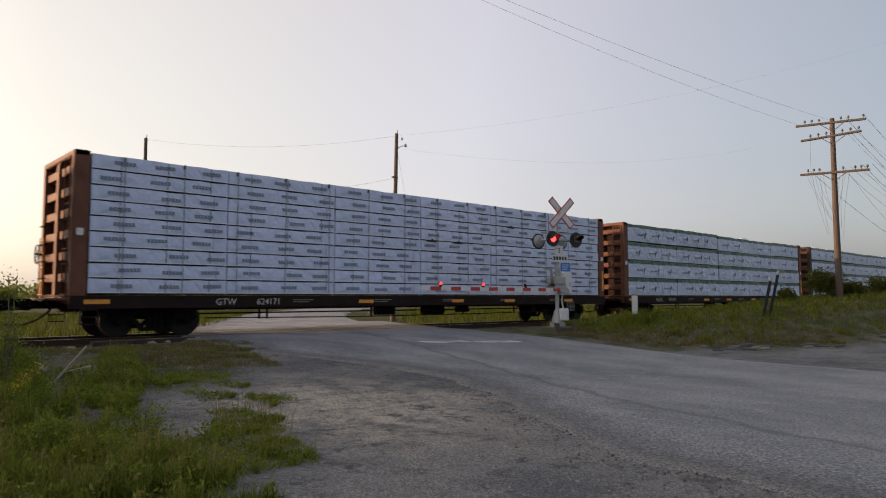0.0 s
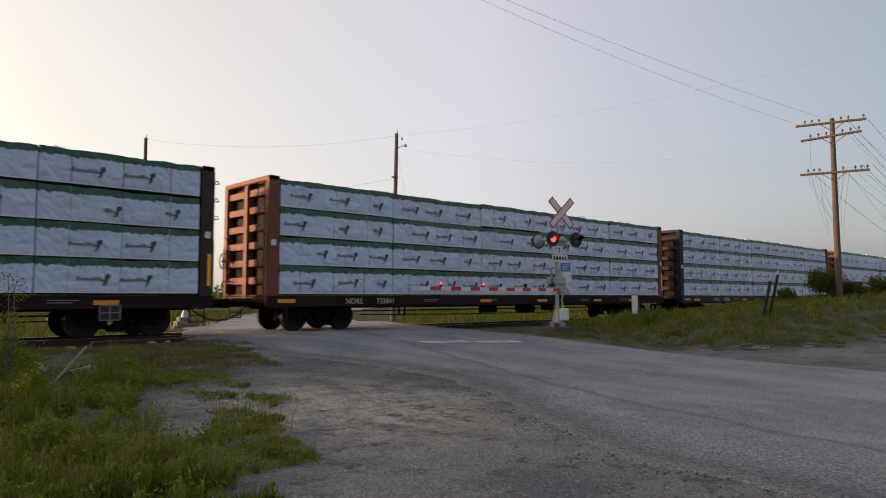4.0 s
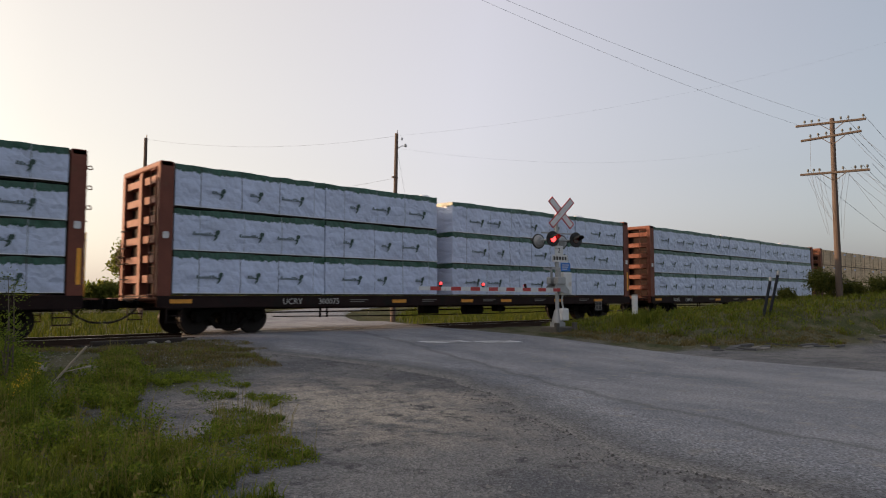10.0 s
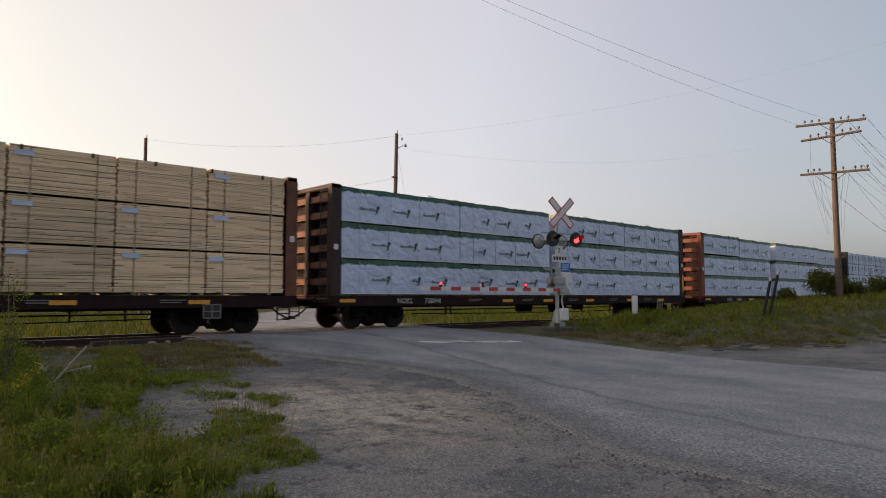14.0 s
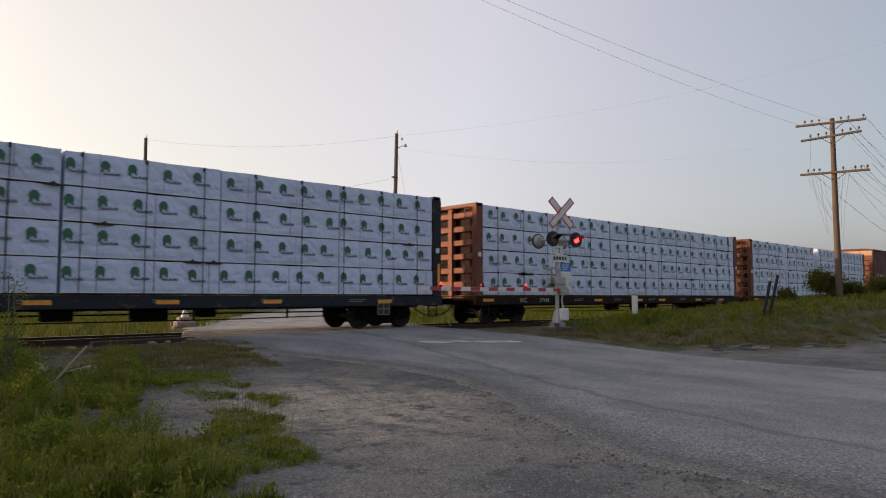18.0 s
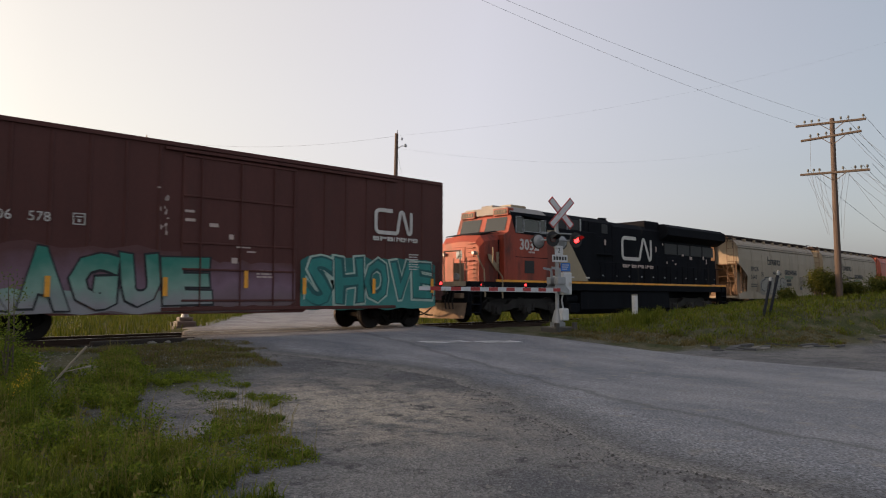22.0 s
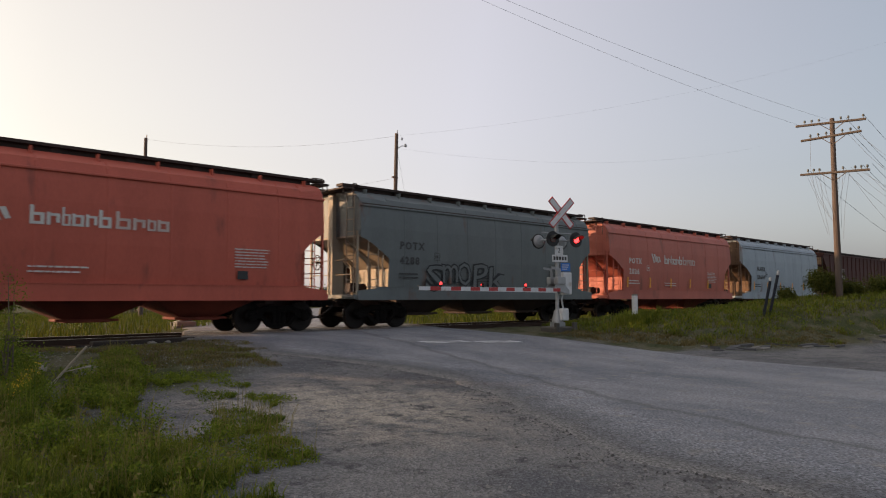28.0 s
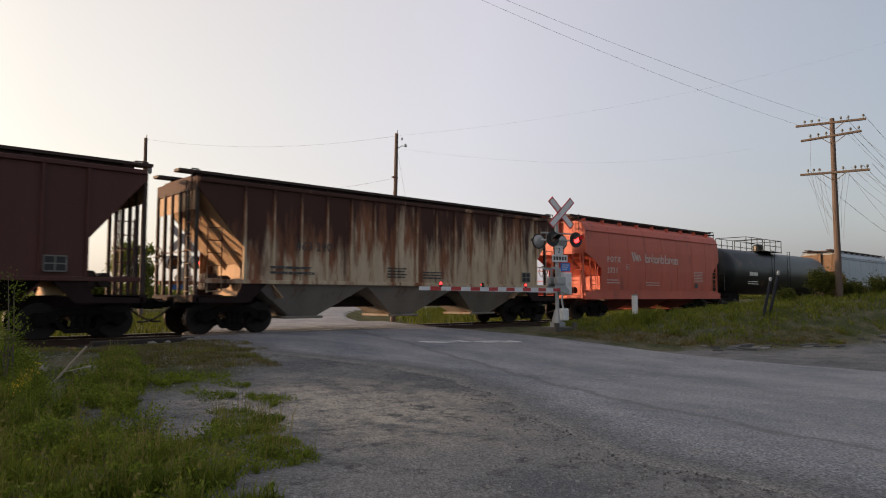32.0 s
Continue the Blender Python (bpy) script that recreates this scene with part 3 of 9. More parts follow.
def ladder(car, x, y, z0, z1, along, w=0.42, out=0.07, material=None, n=None):
    """A ladder of rungs between two stiles, along x or along y."""
    s = Shape()
    a, b = (Vector((x - w / 2, y, 0)), Vector((x + w / 2, y, 0))) if along == "x" else (Vector((x, y - w / 2, 0)), Vector((x, y + w / 2, 0)))
    up = Vector((0, 0, 1))
    for q in (a, b):
        s.tube(q + up * z0, q + up * z1, 0.018, 5)
    n = n or max(2, round((z1 - z0) / 0.4))
    for i in range(n + 1):
        z = z0 + 0.06 + (z1 - z0 - 0.12) * i / n
        s.tube(a + up * z, b + up * z, 0.014, 5)
    return part("ladder", s, material or M_DARK_STEEL, car)


def brake_wheel(car, x, y, z, facing=-1):
    s = Shape()
    for i in range(16):
        a, b = i * math.tau / 16, (i + 1) * math.tau / 16
        s.tube((x, y + 0.26 * math.cos(a), z + 0.26 * math.sin(a)), (x, y + 0.26 * math.cos(b), z + 0.26 * math.sin(b)), 0.017, 5)
    for i in range(5):
        a = i * math.tau / 5
        s.tube((x, y, z), (x, y + 0.25 * math.cos(a), z + 0.25 * math.sin(a)), 0.012, 4)
    s.tube((x - 0.04, y, z), (x + 0.16, y, z), 0.035, 8)
    return part("brake_wheel", s, M_DARK_STEEL, car)


# ---- lumber loads ----
def wrap_material(name, wrap_col, band_col, band):
    """Printed lumber wrap: pale sheet with a ragged band of colour along the top edge of each bundle."""
    m = mat(name, wrap_col, 0.40, 0, 0.16, 1.6, 14, bump=0.7, island=0.10)
    nt = m.node_tree
    N, L = nt.nodes.new, nt.links.new
    b = nt.nodes["Principled BSDF"]
    src = b.inputs["Base Color"].links[0].from_socket
    tc, sep, n1, w1 = N("ShaderNodeTexCoord"), N("ShaderNodeSeparateXYZ"), N("ShaderNodeTexNoise"), N("ShaderNodeTexWave")
    L(tc.outputs["Object"], sep.inputs[0]), L(tc.outputs["Object"], n1.inputs["Vector"]), L(tc.outputs["Object"], w1.inputs["Vector"])
    n1.inputs["Scale"].default_value, n1.inputs["Detail"].default_value, n1.inputs["Roughness"].default_value = 2.2, 6, 0.75
    w1.wave_profile, w1.inputs["Scale"].default_value, w1.inputs["Distortion"].default_value = "TRI", 4.3, 5.0
    a, c, d = N("ShaderNodeMath"), N("ShaderNodeMath"), N("ShaderNodeMath")
    a.operation, c.operation, d.operation = "MULTIPLY_ADD", "MULTIPLY_ADD", "GREATER_THAN"
    L(n1.outputs[0], a.inputs[0])
    a.inputs[1].default_value = 0.22
    L(sep.outputs[2], a.inputs[2])
    L(w1.outputs[0], c.inputs[0])
    c.inputs[1].default_value = 0.032
    L(a.outputs[0], c.inputs[2])
    drip, mp = N("ShaderNodeTexNoise"), N("ShaderNodeMapping")
    mp.inputs["Scale"].default_value = (15.0, 15.0, 1.0)
    L(tc.outputs["Object"], mp.inputs[0]), L(mp.outputs[0], drip.inputs["Vector"])
    drip.inputs["Scale"].default_value, drip.inputs["Detail"].default_value = 1.0, 3
    fringe = N("ShaderNodeMath")
    fringe.operation = "MULTIPLY_ADD"
    fringe.inputs[1].default_value = 0.16
    L(drip.outputs[0], fringe.inputs[0]), L(c.outputs[0], fringe.inputs[2])
    L(fringe.outputs[0], d.inputs[0])
    d.inputs[1].default_value = 0.215 - band
    tone = N("ShaderNodeMix")
    tone.data_type = "RGBA"
    tone.inputs[6].default_value, tone.inputs[7].default_value = (*(q * 0.35 for q in band_col), 1), (*(q * 2.2 for q in band_col), 1)
    L(drip.outputs[0], tone.inputs[0])
    mx = N("ShaderNodeMix")
    mx.data_type = "RGBA"
    L(d.outputs[0], mx.inputs[0]), L(src, mx.inputs[6]), L(tone.outputs[2], mx.inputs[7])
    L(mx.outputs[2], b.inputs["Base Color"])
    return creased(m)


def creased(m):
    """Adds the sharp pulled creases of stretched sheet to a material's relief."""
    nt, b = m.node_tree, m.node_tree.nodes["Principled BSDF"]
    N, L = nt.nodes.new, nt.links.new
    tc, mp, warp, add, v = N("ShaderNodeTexCoord"), N("ShaderNodeMapping"), N("ShaderNodeTexNoise"), N("ShaderNodeVectorMath"), N("ShaderNodeTexVoronoi")
    mp.inputs["Rotation"].default_value, mp.inputs["Scale"].default_value = (0, 0.6, 0), (1.0, 0.3, 1.9)
    warp.inputs["Scale"].default_value = 2.0
    add.operation = "MULTIPLY_ADD"
    add.inputs[1].default_value = (0.5, 0.5, 0.5)
    L(tc.outputs["Object"], mp.inputs[0]), L(tc.outputs["Object"], warp.inputs["Vector"])
    L(warp.outputs["Color"], add.inputs[0]), L(mp.outputs[0], add.inputs[2])
    v.feature = "DISTANCE_TO_EDGE"
    v.inputs["Scale"].default_value = 1.15
    L(add.outputs[0], v.inputs["Vector"])
    r, bp = N("ShaderNodeMapRange"), N("ShaderNodeBump")
    r.inputs[2].default_value = 0.2
    L(v.outputs["Distance"], r.inputs[0])
    bp.inputs["Strength"].default_value, bp.inputs["Distance"].default_value = 0.42, 0.03
    L(r.outputs[0], bp.inputs["Height"])
    old = b.inputs["Normal"].links[0].from_socket
    L(old, bp.inputs["Normal"]), L(bp.outputs[0], b.inputs["Normal"])
    return m


creased(M_WRAP2)


M_WRAP_BAND = wrap_material("white_wrap_with_green_band", (0.435, 0.495, 0.645), (0.016, 0.055, 0.036), 0.19)


M_FOLD = mat("grey_wrap_fold", (0.20, 0.23, 0.25), 0.5, 0, 0.3, 4, 30, bump=0)


def wrapped_mesh(length, h, depth, seed, bulge=0.02, material=None, crease=1.3, rough=1.0, step=0.13):
    """A wrapped bundle: its origin at the top front edge's middle, wrinkled and softly bulging."""
    s = Shape()
    nx, nz = max(4, int(length / step)), max(3, int(h / 0.12))
    h -= 0.035

    def pt(i, j):
        u, v = i / nx, j / nz
        x, z = (u - 0.5) * length, -h * v
        edge = min(1, 6 * min(u, 1 - u)) * min(1, 4 * min(v, 1 - v) + 0.25)
        y = -bulge * edge * (0.6 + 0.8 * noise.noise((x * 1.1 + seed * 7, z * 1.7, seed)))
        y -= rough * (0.034 * abs(noise.noise((x * 2.3 + z * 1.9 + seed * 3, z * 3.0, seed + 9))) + 0.028 * abs(noise.noise((x * 5 - z * 4, z * 6.0 + x * 2, seed + 19))))
        z += rough * (0.05 * noise.noise((x * 0.8, seed * 5, 2)) + 0.025 * noise.noise((x * 2.6, seed * 5, 6)) - 0.012 * (1 - (2 * u - 1) ** 2)) * (1 - v)
        return (x, y, z)
    grid = [[pt(i, j) for i in range(nx + 1)] for j in range(nz + 1)]
    back = [(p[0], depth * 0.5, p[2] + 0.015) for p in grid[0]]
    back2 = [(p[0], depth, p[2]) for p in grid[0]]
    low = [(p[0], depth, -h - 0.035) for p in grid[0]]
    foot = [[(p[0] * 0.99, 0.05, -h - dz) for p in grid[0]] for dz in (0.0, 0.035)]
    s.sheet([back2, back] + grid)
    rnd = random.Random(seed)
    k = -length / 2 + crease * 0.55
    while k < length / 2 - 0.3:  # folds taped down the face
        i = min(nx - 1, max(1, round((k / length + 0.5) * nx)))
        line = [Vector(grid[j][i]) for j in range(nz + 1)]
        w = rnd.choice((0.006, 0.009, 0.014))
        s.sheet([[p + Vector((-w, -0.004, 0)) for p in line], [p + Vector((w, -0.004, 0)) for p in line]], 2 if rnd.random() < 0.7 else 1)
        k += crease * rnd.uniform(0.85, 1.15)
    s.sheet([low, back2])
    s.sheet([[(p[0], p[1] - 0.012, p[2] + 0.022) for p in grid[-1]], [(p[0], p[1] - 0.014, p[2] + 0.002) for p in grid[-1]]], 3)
    # dark strip along the recessed foot of the bundle
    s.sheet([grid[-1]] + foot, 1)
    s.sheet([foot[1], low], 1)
    for i in (0, nx):
        ring = [grid[j][i] for j in range(nz + 1)] + [low[i], back2[i], back[i]]
        s.add(ring, [tuple(range(len(ring)))])
    return s.mesh("lumber_pack", [material or M_WRAP_BAND, M_DARK_BROWN, M_FOLD, M_WRAP_END])


def board_mesh(length, h, depth, seed, thick=0.045):
    """A strapped stack of sawn boards, course on course, with their edges a little uneven and dark gaps here and there."""
    rnd = random.Random(seed)
    s = Shape()
    n = int((h - 0.03) / thick)
    for k in range(n):
        z1 = -k * thick
        y = rnd.uniform(0, 0.022)
        a, b = -length / 2 + rnd.uniform(0, 0.035), length / 2 - rnd.uniform(0, 0.035)
        cuts = [a] + sorted(rnd.uniform(-0.48, 0.48) * length for _ in range(rnd.choice((1, 2, 2, 3)))) + [b]
        for p, q in zip(cuts, cuts[1:]):
            if q - p > 0.02:
                yy = y + rnd.uniform(0, 0.02)
                s.box(p + 0.002, q - 0.002, yy, depth, z1 - thick + rnd.choice((0.001, 0.001, 0.003, 0.004, 0.008, 0.017)), z1)
    # dark core that shows through the gaps between boards
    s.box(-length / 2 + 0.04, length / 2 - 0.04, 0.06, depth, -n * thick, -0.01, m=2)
    for x in (-0.30 * length, 0.31 * length):
        s.box(x - 0.045, x + 0.045, 0.01, depth, -h, -n * thick, m=1)
        s.box(x - 0.008, x + 0.008, -0.003, 0.03, -n * thick, 0.004, m=1)
    return s.mesh("lumber_pack", [M_BOARD, M_STRAP, M_DARK_BROWN])


def comb(s, x, z, base, widths, talls, slant=0.0, m=0, gap=0.25):
    """A printed word as one piece: blocks standing on a thin base line. Gives the point at the line's end."""
    pts = [(x, z)]
    for w in widths:
        pts += [(pts[-1][0] + w * (1 - gap), z), (pts[-1][0] + w, z)]
    low = [(p[0] - slant * base, 0, z - base) for p in pts]
    top = [(p[0], 0, z) for p in pts]
    v = low + top
    n = len(pts)
    f = [(i, i + 1, n + i + 1, n + i) for i in range(n - 1)]
    for k, t in enumerate(talls):
        i, j = n + 2 * k, n + 2 * k + 1
        v += [(v[j][0] + slant * t, 0, z + t), (v[i][0] + slant * t, 0, z + t)]
        f.append((i, j, len(v) - 2, len(v) - 1))
    s.add(v, f, m)
    return v[2 * n - 1]


def leaf_mark_mesh(v):
    """A plain printed row of blocks with a leaf-like pair of strokes, in place of the mill's lettering."""
    s = Shape()
    cut = (0, 0, 5)[v]
    talls = (0.085, 0.045, 0.045, 0.045, 0.045, 0.075, 0.075, 0.045)[cut:]
    x, _, z = comb(s, 0.075 * cut, 0.0, 0.014, (0.075,) * len(talls), talls, 0.25)
    a = x + 0.03
    pts = [(x, z), (x, z - 0.014), (a + 0.03, z - 0.05), (a - 0.02, z - 0.13), (a - 0.03, z - 0.17), (a + 0.06, z - 0.10), (a + 0.10, z - 0.02), (a + 0.09, z + 0.01),
           (a + 0.15, z + 0.05), (a + 0.16, z + 0.13), (a + 0.12, z + 0.16), (a + 0.05, z + 0.14), (a + 0.02, z + 0.08), (a + 0.03, z + 0.02)]
    s.add([(p, 0, q) for p, q in pts], [tuple(range(len(pts)))], 1)
    return s.mesh("printed_mark", [M_PRINT_WORD, M_PRINT_G2])


def tree_mark_mesh(v):
    """A rounded leafy emblem on a stem over a row of blocks."""
    rnd = random.Random(v)
    s = Shape()
    crown = [(-0.10, -0.12), (-0.035, -0.12), (-0.025, -0.035), (0.06, -0.045), (0.075, -0.10), (0.115, -0.095), (0.105, -0.03), (0.125, 0.05), (0.10, 0.125), (0.045, 0.175), (-0.03, 0.175), (-0.09, 0.125), (-0.115, 0.05), (-0.095, -0.02)]
    s.add([(x * rnd.uniform(0.94, 1.06), 0, z) for x, z in crown], [tuple(range(len(crown)))])
    comb(s, -0.03, -0.165, 0.012, (0.052,) * 8, (0.05, 0.035, 0.035, 0.035, 0.06, 0.035, 0.06, 0.05), 0, 1)
    return s.mesh("printed_mark", [M_PRINT_G, M_PRINT_WORD])


def bar_mark_mesh(v):
    s = Shape()
    comb(s, 0.0, 0.0, 0.015, (0.09,) * 6, (0.08,) * 6, 0, 0, 0.22)
    return s.mesh("printed_mark", M_PRINT_GREY)


def print_marks(ob, style, w, h, rnd):
    """Sets the printed marks along a bundle's face."""
    make, pitch, y, z, jit = {"l": (leaf_mark_mesh, 1.36, -0.075, -h * 0.60, 0.42), "t": (tree_mark_mesh, 0.80, -0.055, -h * 0.40, 0.16), "b": (bar_mark_mesh, 1.18, -0.036, -h * 0.55, 0.28)}[style[0]]
    n = max(1, int(w / pitch))
    off = rnd.uniform(-jit, jit)
    for k in range(n):
        v = rnd.randrange(3)
        x = (k + 0.5 - n / 2) * pitch + off + rnd.uniform(-jit, jit) * 0.5 - (0.40 if style[0] == "l" else 0.2)
        x = min(max(x, -w / 2 + 0.12), w / 2 - (0.86 if style[0] == "l" else 0.6 if style[0] == "b" else 0.36))
        part("printed_mark", kept(("mark", style[0], v), make, v), None, ob, at=pose(x, y, z + rnd.uniform(-0.02, 0.02), 0, rnd.uniform(-1.5, 1.0), 0))


MESHES = {}


def kept(key, make, *a):
    if key not in MESHES:
        MESHES[key] = make(*a)
    return MESHES[key]


DECK, TOP = 1.06, 4.60


def load_car(car, style, half, seed, gap=None, low=False):
    """Fills a centre-beam car with tiers of bundles on both sides of its beam. gap: (left, right) of an empty stretch."""
    rnd = random.Random(seed)
    tiers = {"leaf4": 4, "leaf3": 3, "tree": 4, "bars": 9, "boards": 3}[style]
    h = (TOP - DECK) / tiers
    spans = [(-half + 0.40, half - 0.40)] if not gap else [(-half + 0.40, gap[0]), (gap[1], half - 0.40)]
    unit = {"bars": 3.66, "boards": 2.48, "tree": 4.3}.get(style, 4.3)
    label = {"leaf4": "lumber bundle in white wrap with ragged green top band", "leaf3": "tall lumber bundle in white wrap with green top band",
             "tree": "lumber bundle in white wrap printed with green marks", "bars": "thin lumber bundle in plain white printed wrap",
             "boards": "unwrapped strapped bundle of pale sawn boards"}[style]
    for side in (-1, 1):
        y = 1.43 if style != "boards" else 1.40
        turn = 0 if side < 0 else 180
        for a, b in spans:
            n = max(1, round((b - a) / unit))
            w = (b - a) / n
            for k in range(n):
                for j in range(tiers):
                    v = rnd.randrange(3)
                    key = (style, round(w, 2), v)
                    if style == "boards":
                        me = kept(key, board_mesh, w - 0.012, h, 1.2, v)
                    else:
                        me = kept(key, wrapped_mesh, w - 0.03, h, 1.2, v, 0.035 if tiers < 9 else 0.02, M_WRAP_BAND if style[:4] == "leaf" else M_WRAP2, 1.46 if style == "tree" else 1.25, 1.0 if style[:4] == "leaf" else 0.55, 0.10)
                    ob = part("lumber_pack", me, None, car, label if (k, j) == (0, 0) else "", kind="stuff" if style == "boards" else "", at=
                              pose(a + (k + 0.5) * w, side * (y + rnd.uniform(-0.02, 0.02)), DECK + (j + 1) * h + (rnd.uniform(-0.03, 0.045) if j == tiers - 1 and style[:4] == "leaf" else 0), 0, 0, turn))
                    if side < 0:
                        if style != "boards":
                            print_marks(ob, style, w, h, rnd)
                        elif rnd.random() < 0.93:
                            part("bundle_label", kept(("bl", 0), lambda: Shape().box(-0.22, 0.22, -0.012, 0.01, -0.06, 0.06).mesh("bundle_label", M_WRAP2)), None, ob, "pale paper tag",
                                 (-w / 2 + 0.32 + rnd.uniform(-0.06, 0.1), 0, -0.16 - rnd.random() * 0.05))


def flap_mesh(v):
    """A puff of loose wrap standing up from the top edge."""
    s, rows = Shape(), []
    for i in range(9):
        u = i / 8
        r = math.sin(u * math.pi) ** 0.6
        rows.append([((u - 0.5) * (0.5 + 0.2 * v), -0.35 + 0.5 * k / 6, 0.15 * r * math.sin(k * math.pi / 6) * (1 + 0.5 * noise.noise((u * 4, k, v)))) for k in range(7)])
    s.sheet(rows)
    return s.mesh("wrap_flap", M_WRAP_END, True)


def bulkhead_mesh(steel):
    """An end bulkhead seen from outside at -x: plate, posts, cross beams."""
    s = Shape()
    # plate in a darker steel, adding to the shade between the beams
    s.box(0.24, 0.37, -1.45, 1.45, 0.72, 4.55, 0.02, m=1)
    for y0, y1 in ((-1.47, -1.27), (1.27, 1.47)):
        s.prism([(0.05, 0.70), (0.37, 0.70), (0.37, 4.64), (0.04, 4.64), (0.0, 4.5), (0.0, 0.9)], y0, y1)
    s.prism([(0.0, 0.75), (0.24, 0.75), (0.24, 4.6), (0.08, 4.6), (0.0, 4.4)], -0.11, 0.11)
    s.box(0.0, 0.36, -1.47, 1.47, 4.50, 4.66, 0.03)
    return s.mesh("bulkhead", [steel, M_SILL])


def centre_beam_mesh(half, steel):
    s = Shape()
    s.box(-half + 0.35, half - 0.35, -0.13, 0.13, 4.38, 4.57, 0.03)
    n = 14
    w = (2 * half - 0.8) / n
    for k in range(n + 1):
        x = -half + 0.4 + k * w
        s.box(x - 0.06, x + 0.06, -0.10, 0.10, 1.05, 4.4)
        if k < n:
            a, b = (x, x + w) if k < n / 2 else (x + w, x)
            s.tube((a, 0, 4.3), (b, 0, 2.9), 0.05, 6)
            s.tube((b, 0, 2.9), (a, 0, 1.3), 0.05, 6)
    return s.mesh("centre_beam", steel)


def sill_mesh(half, steel):
    """The underframe: side sills, floor, spine and cross bearers."""
    s = Shape()
    for y in (-1, 1):
        s.prism([(-half, 0.74), (-half + 3.6, 0.70), (half - 3.6, 0.70), (half, 0.74), (half, 1.03), (-half, 1.03)], y * 1.49 - 0.03, y * 1.49 + 0.03)
        s.box(-half, half, y * 1.44 - 0.09, y * 1.44 + 0.09, 0.99, 1.03)
        s.box(-half, half, y * 1.45 - 0.08, y * 1.45 + 0.08, 0.705, 0.735)
    s.box(-half, half, -1.46, 1.46, 1.0, 1.04)
    s.box(-half + 0.1, half - 0.1, -0.3, 0.3, 0.62, 1.0, 0.02)
    for k in range(13):
        x = -half + 1.2 + k * (2 * half - 2.4) / 12
        s.prism([(-1.47, 1.0), (-1.47, 0.78), (-0.3, 0.62), (0.3, 0.62), (1.47, 0.78), (1.47, 1.0)], x - 0.05, x + 0.05, "x")
    return s.mesh("underframe", M_NAVY_STEEL if steel is M_NAVY_STEEL else M_SILL)


HALF = 11.33
GEAR = {}


def under_gear(car, half):
    """Brake rigging, reservoir, hanging straps and rods below the deck."""
    if "mesh" not in GEAR:
        GEAR["tank"] = Shape().lathe([(-0.5, 0.05), (-0.46, 0.19), (0.46, 0.19), (0.5, 0.05)], "x", (1.2, -0.75, 0.52), 12).mesh("brake_reservoir", M_TRUCK)
        GEAR["valve"] = Shape().box(-1.4, -0.7, -0.9, -0.5, 0.38, 0.66, 0.03).mesh("brake_cylinder", M_TRUCK)
        GEAR["mesh"] = Shape().box(2.6, 3.1, -0.8, -0.45, 0.42, 0.64, 0.03).mesh("control_valve", M_TRUCK)
        s = Shape()
        s.path([(-half + 3.5, -1.3, 0.42), (-3, -1.25, 0.36), (3, -1.25, 0.36), (half - 3.5, -1.3, 0.42)], 0.018, 5)
        s.path([(-half + 3.6, 0.5, 0.5), (half - 3.6, 0.5, 0.5)], 0.025, 5)
        for x in (-6.2, -5.95, -2.1, 2.2, 5.1, 6.4):
            s.box(x - 0.025, x + 0.025, -1.36, -1.32, 0.36, 0.74)
        GEAR["rod"] = s.mesh("brake_rod", M_TRUCK)
        s = Shape()
        for dz in (0.32, 0.5, 0.68):
            s.box(-0.2, 0.2, -0.02, 0.02, dz - 0.015, dz + 0.015)
        s.box(-0.22, -0.19, -0.02, 0.02, 0.3, 0.74).box(0.19, 0.22, -0.02, 0.02, 0.3, 0.74)
        GEAR["step"] = s.mesh("sill_step", M_SILL)
    part("brake_reservoir", GEAR["tank"], None, car)
    part("brake_cylinder", GEAR["valve"], None, car)
    part("control_valve", GEAR["mesh"], None, car)
    part("brake_rod", GEAR["rod"], None, car)
    for x in (-half + 0.45, half - 0.45):
        for y in (-1.5, 1.5):
            part("sill_step", GEAR["step"], None, car, at=(x, y, 0))


TAPE = Shape().box(-0.30, 0.30, -0.006, 0.006, -0.055, 0.055).mesh("reflector_tape", M_TAPE)
END_TAPE = Shape().box(-0.05, 0.05, -0.006, 0.006, -0.45, 0.45).mesh("reflector_tape", M_YELLOW)
END_PLATE = Shape().prism([(-0.06, -0.09), (0.06, -0.09), (0.08, -0.06), (0.08, 0.06), (0.06, 0.09), (-0.06, 0.09), (-0.08, 0.06), (-0.08, -0.06)], -0.01, 0.01).mesh("bulkhead_marker", M_WHITE)
TARP_RING = Shape().path([(0, 0, 0), (0.10, -0.03, 0.02), (0.14, -0.02, -0.06), (0.05, 0, -0.08), (0, 0, 0)], 0.014, 5).mesh("lashing_ring", M_RUST)
STRAPS = Shape().box(-0.03, 0.03, -0.015, 0.03, -0.10, 0.012).mesh("strap_corner", M_BLACK)


